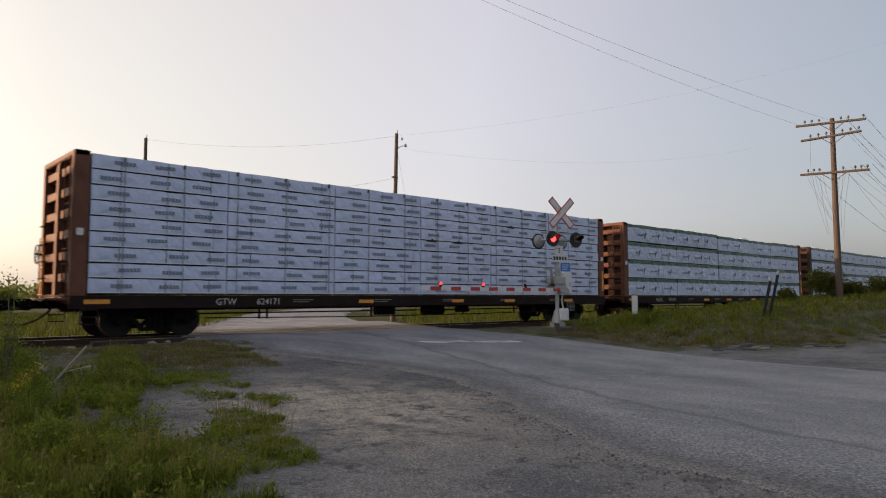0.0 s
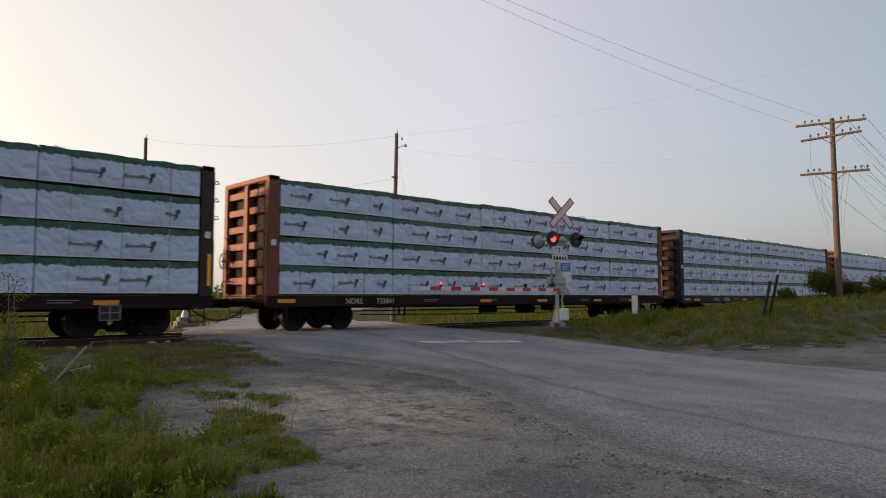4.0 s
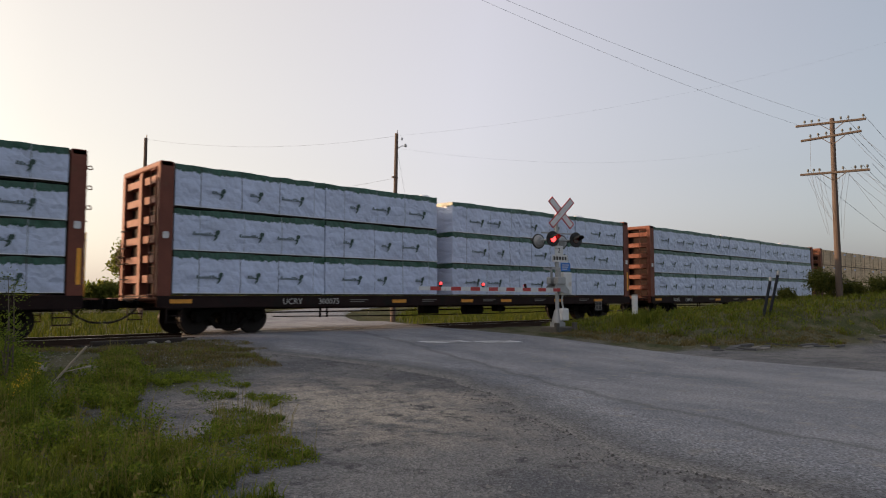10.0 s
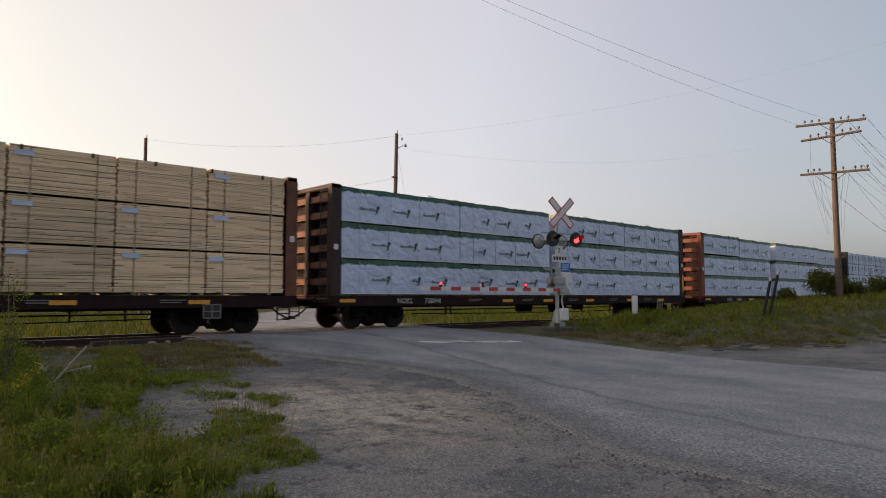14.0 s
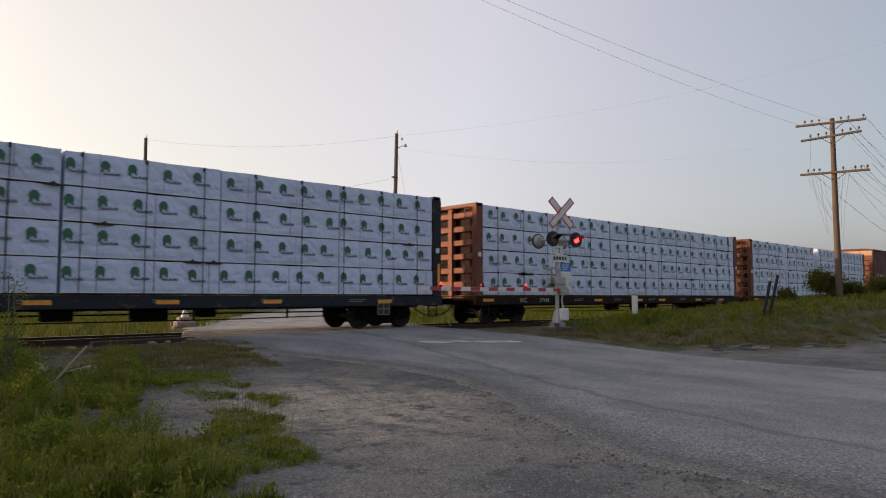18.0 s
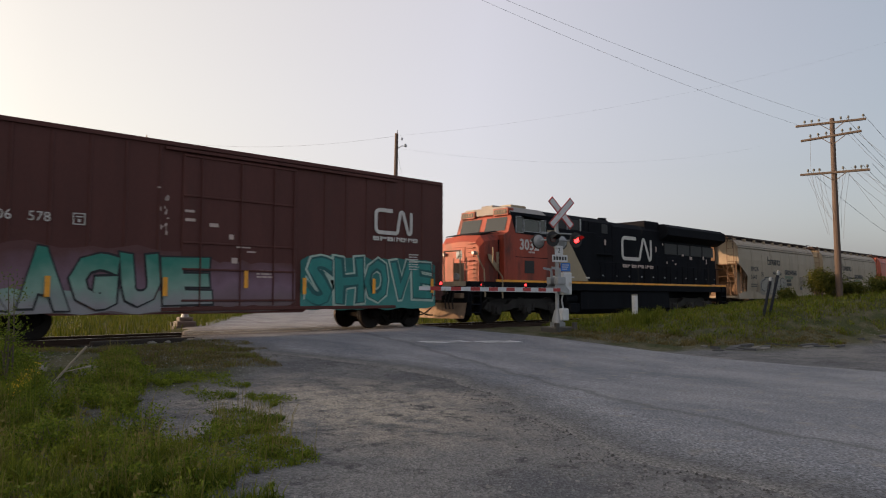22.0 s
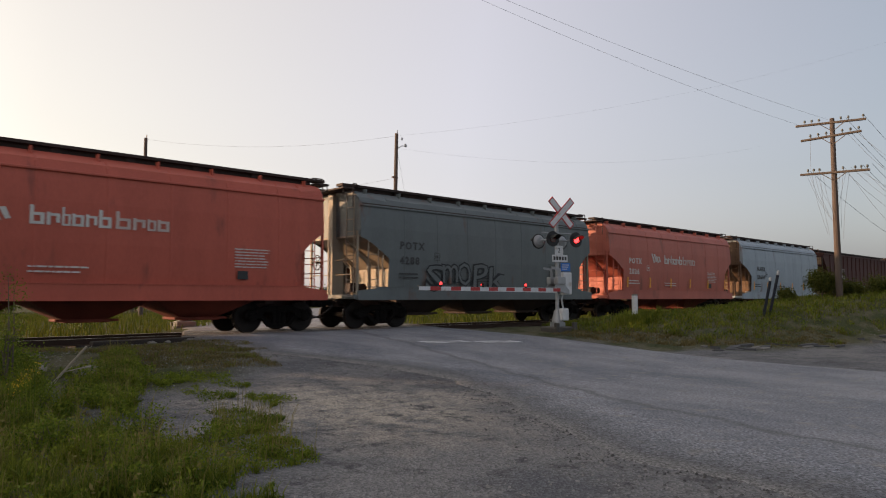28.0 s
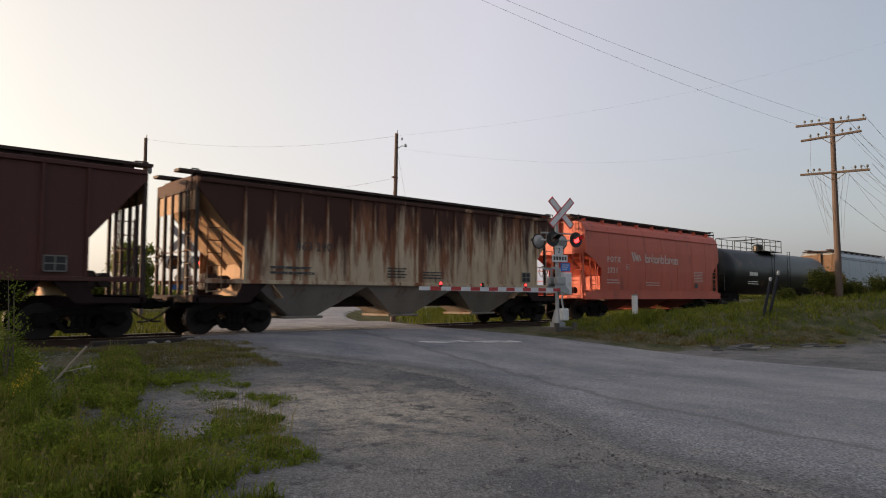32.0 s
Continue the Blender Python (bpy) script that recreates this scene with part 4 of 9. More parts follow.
def centrebeam(q, steel, style, number, seed, gap=None, marks="", tape=8, words=""):
    """A loaded centre-beam flatcar; q is the place of its leading end in the train."""
    car = thing("centerbeam_flatcar", words, "flatcar", (0, 0, 0), "loaded lumber flatcars")
    key = steel.name
    part("underframe", kept(("sill", steel is M_NAVY_STEEL), sill_mesh, HALF, steel), None, car, "grimy painted steel underframe")
    for sgn in (-1, 1):
        part("bulkhead", kept(("bh", key), bulkhead_mesh, steel), None, car, "ribbed steel end bulkhead", pose(sgn * HALF, 0, 0, 0, 0, 0 if sgn < 0 else 180))
        # on dark cars the beams are lighter rust brown, to look sunlit
        dull = M_RUST if steel is M_DARK_STEEL else steel
        beam = kept(("beam", key), lambda: Shape().prism([(0.06, -0.10), (0.24, -0.13), (0.24, 0.13), (0.06, 0.10)], -1.27, 1.27).mesh("cross_beam", dull))
        for k in range(7):
            part("cross_beam", beam, None, car, at=pose(sgn * HALF, 0, 0.95 + k * 0.545, 0, 0, 0 if sgn < 0 else 180))
        grab = kept(("grab", 0), lambda: Shape().path([(0, -0.22, 0), (-0.1, -0.22, 0), (-0.1, 0.22, 0), (0, 0.22, 0)], 0.015, 5).mesh("grab_iron", M_SILL))
        for z in (1.5, 1.95, 2.4, 2.9):
            part("grab_iron", grab, None, car, at=pose(sgn * HALF, sgn * -1.0, z, 0, 0, 0 if sgn < 0 else 180))
        ladder(car, sgn * (HALF + 0.05), sgn * 1.12, 1.0, 4.5, "y", material=steel)
        ladder(car, sgn * (HALF + 0.05), -sgn * 1.15, 1.0, 2.6, "y", material=M_YELLOW if seed % 2 else steel)
        part("end_platform", kept(("ep", 0), lambda: Shape().box(-0.42, 0.0, -1.3, 1.3, 0.92, 0.97, 0.01).mesh("end_platform", M_RUST)), None, car, at=(sgn * HALF + (0.42 if sgn > 0 else 0), 0, 0))
        truck(car, sgn * (HALF - 2.22))
    part("centre_beam", kept(("cb", key), centre_beam_mesh, HALF, steel), None, car, "steel truss along the middle")
    brake_wheel(car, -HALF - 0.16, 1.15, 2.15)
    couplers(car, HALF)
    under_gear(car, HALF)
    rnd = random.Random(seed + 50)
    for k in range(tape):
        x = -HALF + 1.0 + (k + rnd.uniform(0.2, 0.5)) * (2 * HALF - 1.6) / tape
        if not -HALF + 1.9 < x < -HALF + 6.0:
            part("reflector_tape", TAPE, None, car, at=(x, -1.525, 0.86))
    part("reflector_tape", TAPE, None, car, at=(-HALF + 0.62, -1.525, 0.88))
    if seed != 10:
        part("reflector_tape", END_TAPE, None, car, "upright amber tape on the end post", (HALF - 0.12, -1.478, 1.75))
    for sgn, z in ((1, 2.72), (-1, 2.62)):
        part("bulkhead_marker", END_PLATE, None, car, "small round-cornered white marker plate", (sgn * (HALF - 0.18), -1.482, z + rnd.uniform(-0.05, 0.05)))
    for z in (3.25, 3.75, 4.25):
        part("lashing_ring", TARP_RING, None, car, at=(HALF, -1.42, z))
    x = -HALF + 4.0 + rnd.uniform(-0.6, 1.0)
    if marks:
        lettering(marks, 0.26, M_LETTER, car, x - 1.25, -1.525, 0.78)
    lettering(number, 0.26, M_LETTER, car, x, -1.525, 0.78)
    for k in range(5):
        xx = -HALF + 6.5 + k * 3.1
        part("stencil_bar", kept(("sb", 0), lambda: Shape().box(-0.35, 0.35, -0.004, 0.004, 0.03, 0.055).box(-0.35, 0.2, -0.004, 0.004, -0.03, -0.005).mesh("stencil_bar", M_DIMLET)), None, car, at=(xx, -1.524, 0.87))
    part("placard_frame", kept(("pf", 0), placard_mesh), None, car, at=(HALF - 2.7, -1.55, 0.60))
    load_car(car, style, HALF, seed, gap)
    if style in ("bars", "tree"):
        tight = M_DARK_BROWN if style == "tree" else M_FOLD
        strap = kept(("strap", style), lambda: Shape().box(-0.011, 0.011, -0.005, 0.005, DECK, TOP).mesh("load_strap", tight))
        for k in range(14):
            part("load_strap", strap, None, car, at=(-HALF + 1.2 + k * 1.56, -1.515 if style == "tree" else -1.492, 0))
        for k in range(10 if style == "tree" else 3):
            torn = kept(("torn", k % 3), lambda: Shape().prism([(-0.28, 0.0), (-0.1, 0.035), (0.02 + 0.05 * (k % 3), 0.10), (0.1, 0.04), (0.3, 0.01), (0.2, -0.025), (-0.15, -0.02)], -0.004, 0.004).mesh("torn_wrap", M_DARK_BROWN))
            part("torn_wrap", torn, None, car, "dark torn edge of wrap", (rnd.uniform(-HALF + 1, HALF - 1), -1.505 if style == "tree" else -1.488, DECK + (TOP - DECK) * rnd.choice((0.25, 0.5, 0.75, 0.25) if style == "tree" else (3 / 9, 5 / 9, 7 / 9)) - 0.02))
    if style in ("bars", "tree", "boards"):
        for k in range(14):
            part("strap_corner", STRAPS, None, car, at=(-HALF + 1.2 + k * 1.56, -1.46, TOP - 0.02))
    if style[:4] == "leaf":
        for k in range(3):
            part("wrap_flap", kept(("flap", k), flap_mesh, k), None, car, "loose billowing white wrap", (rnd.uniform(-HALF + 1, HALF - 1), -1.05, TOP - 0.02))
    CARS.append((car, q + HALF))
    return car


def placard_mesh():
    s = Shape()
    for a, b, c, d in ((-.26, .26, .17, .2), (-.26, .26, -.2, -.17), (-.26, -.23, -.2, .2), (.23, .26, -.2, .2), (-.015, .015, -.2, .2), (-.26, .26, -.015, .015)):
        s.box(a, b, -0.012, 0.012, c, d)
    s.box(-.25, .25, 0.0, 0.008, -.19, .19, m=1)
    return s.mesh("placard_frame", [M_DIMLET, M_BLACK])


CARS = []
for q, steel, style, number, marks, gap, words in (
        (-21.1, M_RUST, "bars", "624168", "", None, "rust-brown centerbeam flatcar loaded with plain white wrapped lumber"),
        (3.29, M_RUST, "bars", "624171", "GTW", None, "rust-brown centerbeam flatcar loaded with thin white wrapped bundles"),
        (27.67, M_RUST, "leaf4", "734291", "NOKL", (-1.36, -1.30), "rusty centerbeam flatcar with white and green wrapped lumber"),
        (52.07, M_DARK_STEEL, "leaf4", "737015", "NOKL", (-1.14, -1.06), "dark brown centerbeam flatcar with white and green wrapped lumber"),
        (76.41, M_RED_STEEL, "leaf4", "733841", "NOKL", None, "oxide-red centerbeam flatcar with white and green wrapped lumber"),
        (100.95, M_NAVY_STEEL, "leaf4", "733825", "NOKL", None, "dark navy centerbeam flatcar with white and green wrapped lumber"),
        (125.57, M_RED_STEEL, "leaf3", "725365", "CN", (-0.24, 0.42), "oxide-red centerbeam flatcar with tall white wrapped bundles"),
        (150.14, M_RED_STEEL, "leaf4", "29159", "AOK", (-1.55, -1.1), "red centerbeam flatcar with billowing white and green wraps"),
        (174.6, M_RED_STEEL, "leaf3", "300075", "UCRY", (-1.3, -0.55), "red centerbeam flatcar with three tiers of white wraps"),
        (199.3, M_RED_STEEL, "leaf3", "739424", "NOKL", None, "oxide-red centerbeam flatcar with three tiers of wraps"),
        (223.5, M_RUST, "boards", "624753", "GTW", None, "rusty centerbeam flatcar loaded with bare sawn boards"),
        (247.4, M_DARK_STEEL, "leaf3", "738044", "NOKL", (-0.2, 0.37), "dark centerbeam flatcar with three tiers of white wraps"),
        (272.1, M_RED_STEEL, "leaf3", "738012", "NOKL", (-1.77, -0.86), "red centerbeam flatcar with a wide gap between wrapped bundles"),
        (296.7, M_NAVY_STEEL, "tree", "736261", "", (-1.22, -1.17), "navy centerbeam flatcar with white wraps printed in green"),
        (321.2, M_RED_STEEL, "tree", "37143", "WC", None, "oxide-red centerbeam flatcar with white wraps printed in green"),
        (345.75, M_RUST, "tree", "626309", "DWC", (-0.33, 0.52), "rust-brown centerbeam flatcar with a gap between white bundles")):
    centrebeam(q, steel, style, number, len(CARS), gap, marks, 5 + len(CARS) % 3, words)


# ---- other cars of the train ----
def paint(name, col, rust=0.0, rough=0.55, var=0.19, stretch=(1, 1, 0.22), stain=(0.13, 0.06, 0.035), spec=0.3):
    return mat(name, col, rough, 0, var, 1.6, 30, bump=0.12, stain=stain, stain_amt=rust, stretch=stretch, spec=spec)


M_BEIGE = paint("faded_beige_paint", (0.285, 0.235, 0.175), 0.10, stain=(0.16, 0.11, 0.07))
M_POTASH = paint("faded_coral_red_paint", (0.42, 0.094, 0.061), 0.12, stain=(0.20, 0.06, 0.045))
M_POTASH2 = paint("chalky_red_paint", (0.41, 0.118, 0.085), 0.14, stain=(0.21, 0.08, 0.06))
M_GREYCAR = paint("slate_grey_paint", (0.12, 0.135, 0.135), 0.03)
M_LTGREY = paint("pale_blue_grey_paint", (0.29, 0.335, 0.375), 0.04)
# grimy bay paints, darkened further for the shade under the body
M_UNDER = paint("shaded_grimy_brown_bays", (0.045, 0.032, 0.026), 0.2, 0.8, 0.3, stain=(0.02, 0.014, 0.012))
M_UNDER_RED = paint("shaded_grimy_red_bays", (0.15, 0.034, 0.022), 0.25, 0.8, 0.3, stain=(0.05, 0.018, 0.014))
M_BROWNCAR = paint("dull_maroon_paint", (0.068, 0.0245, 0.0205), 0.10, 0.7, 0.25, stain=(0.06, 0.03, 0.025))


def rust_streaks():
    """Pale paint under rust that has run down from the roof, heaviest towards the leading end."""
    m = paint("pale_paint_under_running_rust", (0.42, 0.335, 0.23), 0.1, 0.8, 0.25, (1.9, 1.9, 0.30), (0.16, 0.07, 0.035))
    nt, b = m.node_tree, m.node_tree.nodes["Principled BSDF"]
    N, L = nt.nodes.new, nt.links.new
    src = b.inputs["Base Color"].links[0].from_socket
    tc, mp, sep = N("ShaderNodeTexCoord"), N("ShaderNodeMapping"), N("ShaderNodeSeparateXYZ")
    mp.inputs["Scale"].default_value = (1.5, 1.5, 0.22)
    L(tc.outputs["Object"], mp.inputs[0]), L(tc.outputs["Object"], sep.inputs[0])
    for scale, zw, xw, lo, hi, col in ((1.4, 0.10, -0.022, 1.0, 1.2, (0.19, 0.078, 0.038)), (0.9, 0.165, -0.012, 1.24, 1.48, (0.046, 0.019, 0.013))):
        n = N("ShaderNodeTexNoise")
        n.inputs["Scale"].default_value, n.inputs["Detail"].default_value, n.inputs["Roughness"].default_value = scale, 6, 0.65
        L(mp.outputs[0], n.inputs["Vector"])
        a, c, r, mx = N("ShaderNodeMath"), N("ShaderNodeMath"), N("ShaderNodeMapRange"), N("ShaderNodeMix")
        a.operation = c.operation = "MULTIPLY_ADD"
        amp = N("ShaderNodeMath")
        amp.operation = "MULTIPLY"
        amp.inputs[1].default_value = 1.7
        L(n.outputs[0], amp.inputs[0])
        L(sep.outputs[2], a.inputs[0]), L(amp.outputs[0], a.inputs[2])
        a.inputs[1].default_value = zw
        L(sep.outputs[0], c.inputs[0]), L(a.outputs[0], c.inputs[2])
        c.inputs[1].default_value = xw
        r.inputs[1].default_value, r.inputs[2].default_value = lo, hi
        L(c.outputs[0], r.inputs[0])
        mx.data_type = "RGBA"
        L(r.outputs[0], mx.inputs[0]), L(src, mx.inputs[6])
        mx.inputs[7].default_value = (*col, 1)
        src = mx.outputs[2]
    L(src, b.inputs["Base Color"])
    return m


M_RUSTWHITE = rust_streaks()
# rust-stained tan for car ends; the low sun's brightness is in the colour
M_TANEND = paint("sunlit_tan_end_with_rust", (0.40, 0.27, 0.17), 0.25, 0.75, 0.3, (1, 1, 0.4), (0.14, 0.06, 0.03))
M_LOWGREY = paint("pale_hopper_grey", (0.20, 0.18, 0.155), 0.25, 0.75, 0.25)
M_BOXRED = paint("dull_boxcar_brown", (0.082, 0.0275, 0.0225), 0.10, 0.65, 0.22, stain=(0.07, 0.03, 0.025))
# lighter copy of the boxcar brown, with sunlight on the end put in
M_ENDLIT = paint("sunlit_orange_brown_end", (0.14, 0.058, 0.036), 0.15, 0.7, 0.2, stain=(0.12, 0.05, 0.03))
# brown stained ends; on beige cars it also paints the slope's shadow
M_ENDDIRT_SHADE = paint("brown_stained_shaded_end_steel", (0.15, 0.095, 0.06), 0.3, 0.75, 0.3, stain=(0.05, 0.03, 0.02))
M_TANKBLK = paint("semi_gloss_black_tank", (0.009, 0.0105, 0.011), 0.02, 0.42, 0.3)
M_LOCOBLK = paint("grimy_black_paint", (0.0085, 0.0095, 0.0125), 0.04, 0.8, 0.3, stain=(0.022, 0.020, 0.019), spec=0.06)
M_LOCORED = paint("orange_red_paint", (0.27, 0.045, 0.024), 0.34, 0.55, 0.32, stain=(0.085, 0.026, 0.019))
M_GRIMERED = paint("grime_darkened_red_paint", (0.15, 0.034, 0.022), 0.35, 0.6, 0.35, stain=(0.045, 0.02, 0.016))
# dusty steel, lightened so the locomotive's front parts look sunlit
M_DUSTY_SUNLIT = paint("dusty_sunlit_steel", (0.20, 0.145, 0.10), 0.3, 0.85, 0.35, stain=(0.05, 0.035, 0.028))
# lighter copy of the truck steel, with the light on the frames put in
M_LOCOTRUCK = paint("grey_lit_truck_casting", (0.032, 0.030, 0.028), 0.2, 0.8, 0.4, stain=(0.01, 0.01, 0.01), spec=0.15)
M_LOCOCREAM = paint("dirty_cream_stripe", (0.33, 0.265, 0.175), 0.2, 0.55, 0.2)
M_PALECLOUD = paint("pale_grey_spray_paint", (0.245, 0.235, 0.21), 0.1, 0.6, 0.25, stain=(0.2, 0.19, 0.17))
M_ROOF = mat("dusty_roof_grey", (0.25, 0.24, 0.23), 0.7, 0, 0.2, 2, 30)
M_TEAL = paint("teal_spray_paint", (0.03, 0.21, 0.19), 0.04, 0.5, 0.3)
M_TEALDK = paint("deep_green_spray_paint", (0.02, 0.10, 0.10), 0.03, 0.5, 0.3)
M_PALEPAINT = paint("pale_mint_spray_paint", (0.36, 0.47, 0.40), 0.05, 0.6, 0.25)
M_BLACKPAINT = paint("black_spray_paint", (0.02, 0.022, 0.025), 0.0, 0.5, 0.2)
M_LOGO = mat("white_logo_paint", (0.54, 0.515, 0.48), 0.6, 0, 0.2, 4, 40, bump=0)
M_PINKLOGO = mat("faded_pale_lettering", (0.47, 0.37, 0.33), 0.65, 0, 0.2, 4, 40, bump=0)
M_GREYLET = mat("dark_grey_lettering", (0.045, 0.045, 0.045), 0.65, 0, 0.3, 4, 40, bump=0)
M_GREENLET = mat("faded_green_lettering", (0.12, 0.17, 0.12), 0.65, 0, 0.3, 4, 40, bump=0)
M_DKBLUE = mat("dark_grey_placard", (0.02, 0.022, 0.024), 0.5, 0, 0.2, 6, 40)


def car_glass():
    m = bpy.data.materials.new("dark_cab_glass")
    m.use_nodes = True
    b = m.node_tree.nodes["Principled BSDF"]
    b.inputs["Base Color"].default_value = (0.02, 0.022, 0.023, 1)
    b.inputs["Roughness"].default_value = 0.05
    b.inputs["Specular IOR Level"].default_value = 0.5
    return m


M_GLASS = car_glass()


def bars(parent, x, z, y, rows, w, h, gap, material, name="stencil_bar", seed=0):
    """Rows of small blocks in place of stencilled writing too small to read."""
    rnd = random.Random(seed)
    s = Shape()
    for r in range(rows):
        a = x
        end = x + w * rnd.uniform(0.75, 1.0)
        while a < end:
            b = min(end, a + rnd.uniform(0.08, 0.3))
            s.box(a, b - 0.03, y - 0.004, y + 0.004, z - r * gap, z - r * gap + h)
            a = b
    return part(name, s, material, parent, kind="stuff")


def block_word(parent, x, z, y, widths, h, material, tall=(), name="logo_bar"):
    """A logo's wording as plain hollow and notched blocks of its size, which spell nothing."""
    s = Shape()
    for k, w in enumerate(widths):
        e, t = w * 0.86, min(0.085, w * 0.24)
        hh = h * (1.25 if k in tall else 0.86)
        s.box(x, x + t, y - 0.004, y + 0.004, z, z + hh)
        if w > 0.15:
            s.box(x + t, x + e, y - 0.004, y + 0.004, z + h * 0.78 - t * 0.8, z + h * 0.78)
            if k % 3 != 1:
                s.box(x + t, x + e, y - 0.004, y + 0.004, z, z + t * 0.8)
            s.box(x + e - t, x + e, y - 0.004, y + 0.004, z + t * 0.8, z + h * 0.78 - t * 0.8)
        x += w
    return part(name, s, material, parent, "plain hollow blocks in place of a company name", kind="stuff")


def ribbon(parent, pts, w, y, material, name="logo_stroke", label=""):
    """A flat painted stroke of even width along points (x, z)."""
    s = Shape()
    left, right = [], []
    for i, p in enumerate(pts):
        a, b = Vector(pts[max(0, i - 1)]), Vector(pts[min(len(pts) - 1, i + 1)])
        n = Vector((-(b - a).y, (b - a).x)).normalized() * w / 2
        left.append((p[0] + n.x, y, p[1] + n.y)), right.append((p[0] - n.x, y, p[1] - n.y))
    s.sheet([left, right])
    return part(name, s, material, parent, label)


def arc_pts(cx, cz, r, a0, a1, n=6, rz=None):
    rz = rz or r
    return [(cx + r * math.cos(radians(a0 + (a1 - a0) * i / n)), cz + rz * math.sin(radians(a0 + (a1 - a0) * i / n))) for i in range(n + 1)]


def worm_logo(parent, x, z, y, w, h, material):
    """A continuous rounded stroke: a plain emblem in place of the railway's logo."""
    r, t = h * 0.22, h * 0.17
    a = [(x + w * 0.42, z + h)] + arc_pts(x + r, z + h - r, r, 90, 180) + arc_pts(x + r, z + r, r, 180, 270) + [(x + w * 0.5, z)]
    a += arc_pts(x + w * 0.5, z + r, r * 0.6, -90, 0, 4, r) + arc_pts(x + w * 0.66, z + h - r, r * 0.55, 180, 45, 4, r)
    a += arc_pts(x + w * 0.86, z + r, r * 0.5, 225, 360, 4, r) + [(x + w * 0.86 + r * 0.5, z + h)]
    ribbon(parent, a, t, y, material, "emblem", "rounded continuous stroke emblem in pale paint")


SIDE = [(1.05, 1.46), (1.6, 1.52), (2.3, 1.56), (3.35, 1.56), (3.99, 1.51), (4.30, 1.41), (4.49, 1.22), (4.58, 0.95)]


def bulge(z):
    for (a, b), (c, d) in zip(SIDE, SIDE[1:]):
        if z <= c:
            return b + (d - b) * (z - a) / (c - a)
    return 0.95


def hopper_body(length, material):
    """A curved-side covered hopper body with sloping end sheets; origin at its middle."""
    s = Shape()
    h = length / 2
    xs = [-h, -h + 0.35, -h + 0.7, -h + 1.0, -h + 1.20, -h + 1.201] + [-h + 1.4 + (length - 2.8) * k / 8 for k in range(9)]
    xs = sorted(set(xs + [-x for x in xs] + [h - 0.6, h - 0.80, h - 0.801]))

    def low(x):
        e, cut = h - abs(x), 1.2 if x < 0 else 0.8
        return 1.05 if e >= cut + 0.0005 else 3.0 - 0.70 * (e / cut) ** 1.3
    for sgn in (-1, 1):
        rows = []
        for x in xs:
            zl = low(x)
            rows.append([(x, sgn * bulge(zl + (4.58 - zl) * k / 14), zl + (4.58 - zl) * k / 14) for k in range(15)] + [(x, 0.0, 4.68)])
        s.sheet(rows)
    for sx in (-1, 1):
        zs = [3.05 + (4.58 - 3.05) * k / 8 for k in range(9)]
        ring = [(sx * h, -bulge(z), z) for z in zs] + [(sx * h, bulge(z), z) for z in reversed(zs)]
        s.add(ring, [tuple(range(len(ring)))])
    return s.mesh("body", material, smooth=False)


def slope_mesh(material):
    """The slope sheet under a curved hopper's end, with its gussets; x counts inwards from the end."""
    s = Shape()
    top = [(0.0, 3.0), (0.5, 2.86), (1.0, 2.58), (1.5, 2.22), (2.1, 1.74), (2.9, 1.1)]
    s.prism([(x, z + 0.06) for x, z in top] + [(x, z) for x, z in reversed(top)], -1.5, 1.5)
    return s.mesh("slope_sheet", material)


def gusset_mesh(material):
    return Shape().prism([(0, 3.05), (1.2, 2.2), (1.2, 1.06), (1.1, 1.06), (1.05, 2.1), (0.1, 2.95)], -0.03, 0.03).mesh("end_gusset", material)


def bay_mesh(material, w=1.75, top=1.06):
    s = Shape()
    a = [(-w, -1.38, top), (w, -1.38, top), (w, 1.38, top), (-w, 1.38, top)]
    b = [(-0.5, -0.50, 0.40), (0.5, -0.50, 0.40), (0.5, 0.50, 0.40), (-0.5, 0.50, 0.40)]
    s.add(a + b, [(0, 1, 5, 4), (1, 2, 6, 5), (2, 3, 7, 6), (3, 0, 4, 7), (4, 5, 6, 7)])
    s.box(-0.55, 0.55, -0.75, 0.75, 0.34, 0.42, 0.02)
    s.tube((-0.75, -0.72, 0.40), (0.75, -0.72, 0.40), 0.035, 6)
    return s.mesh("hopper_bay", material)


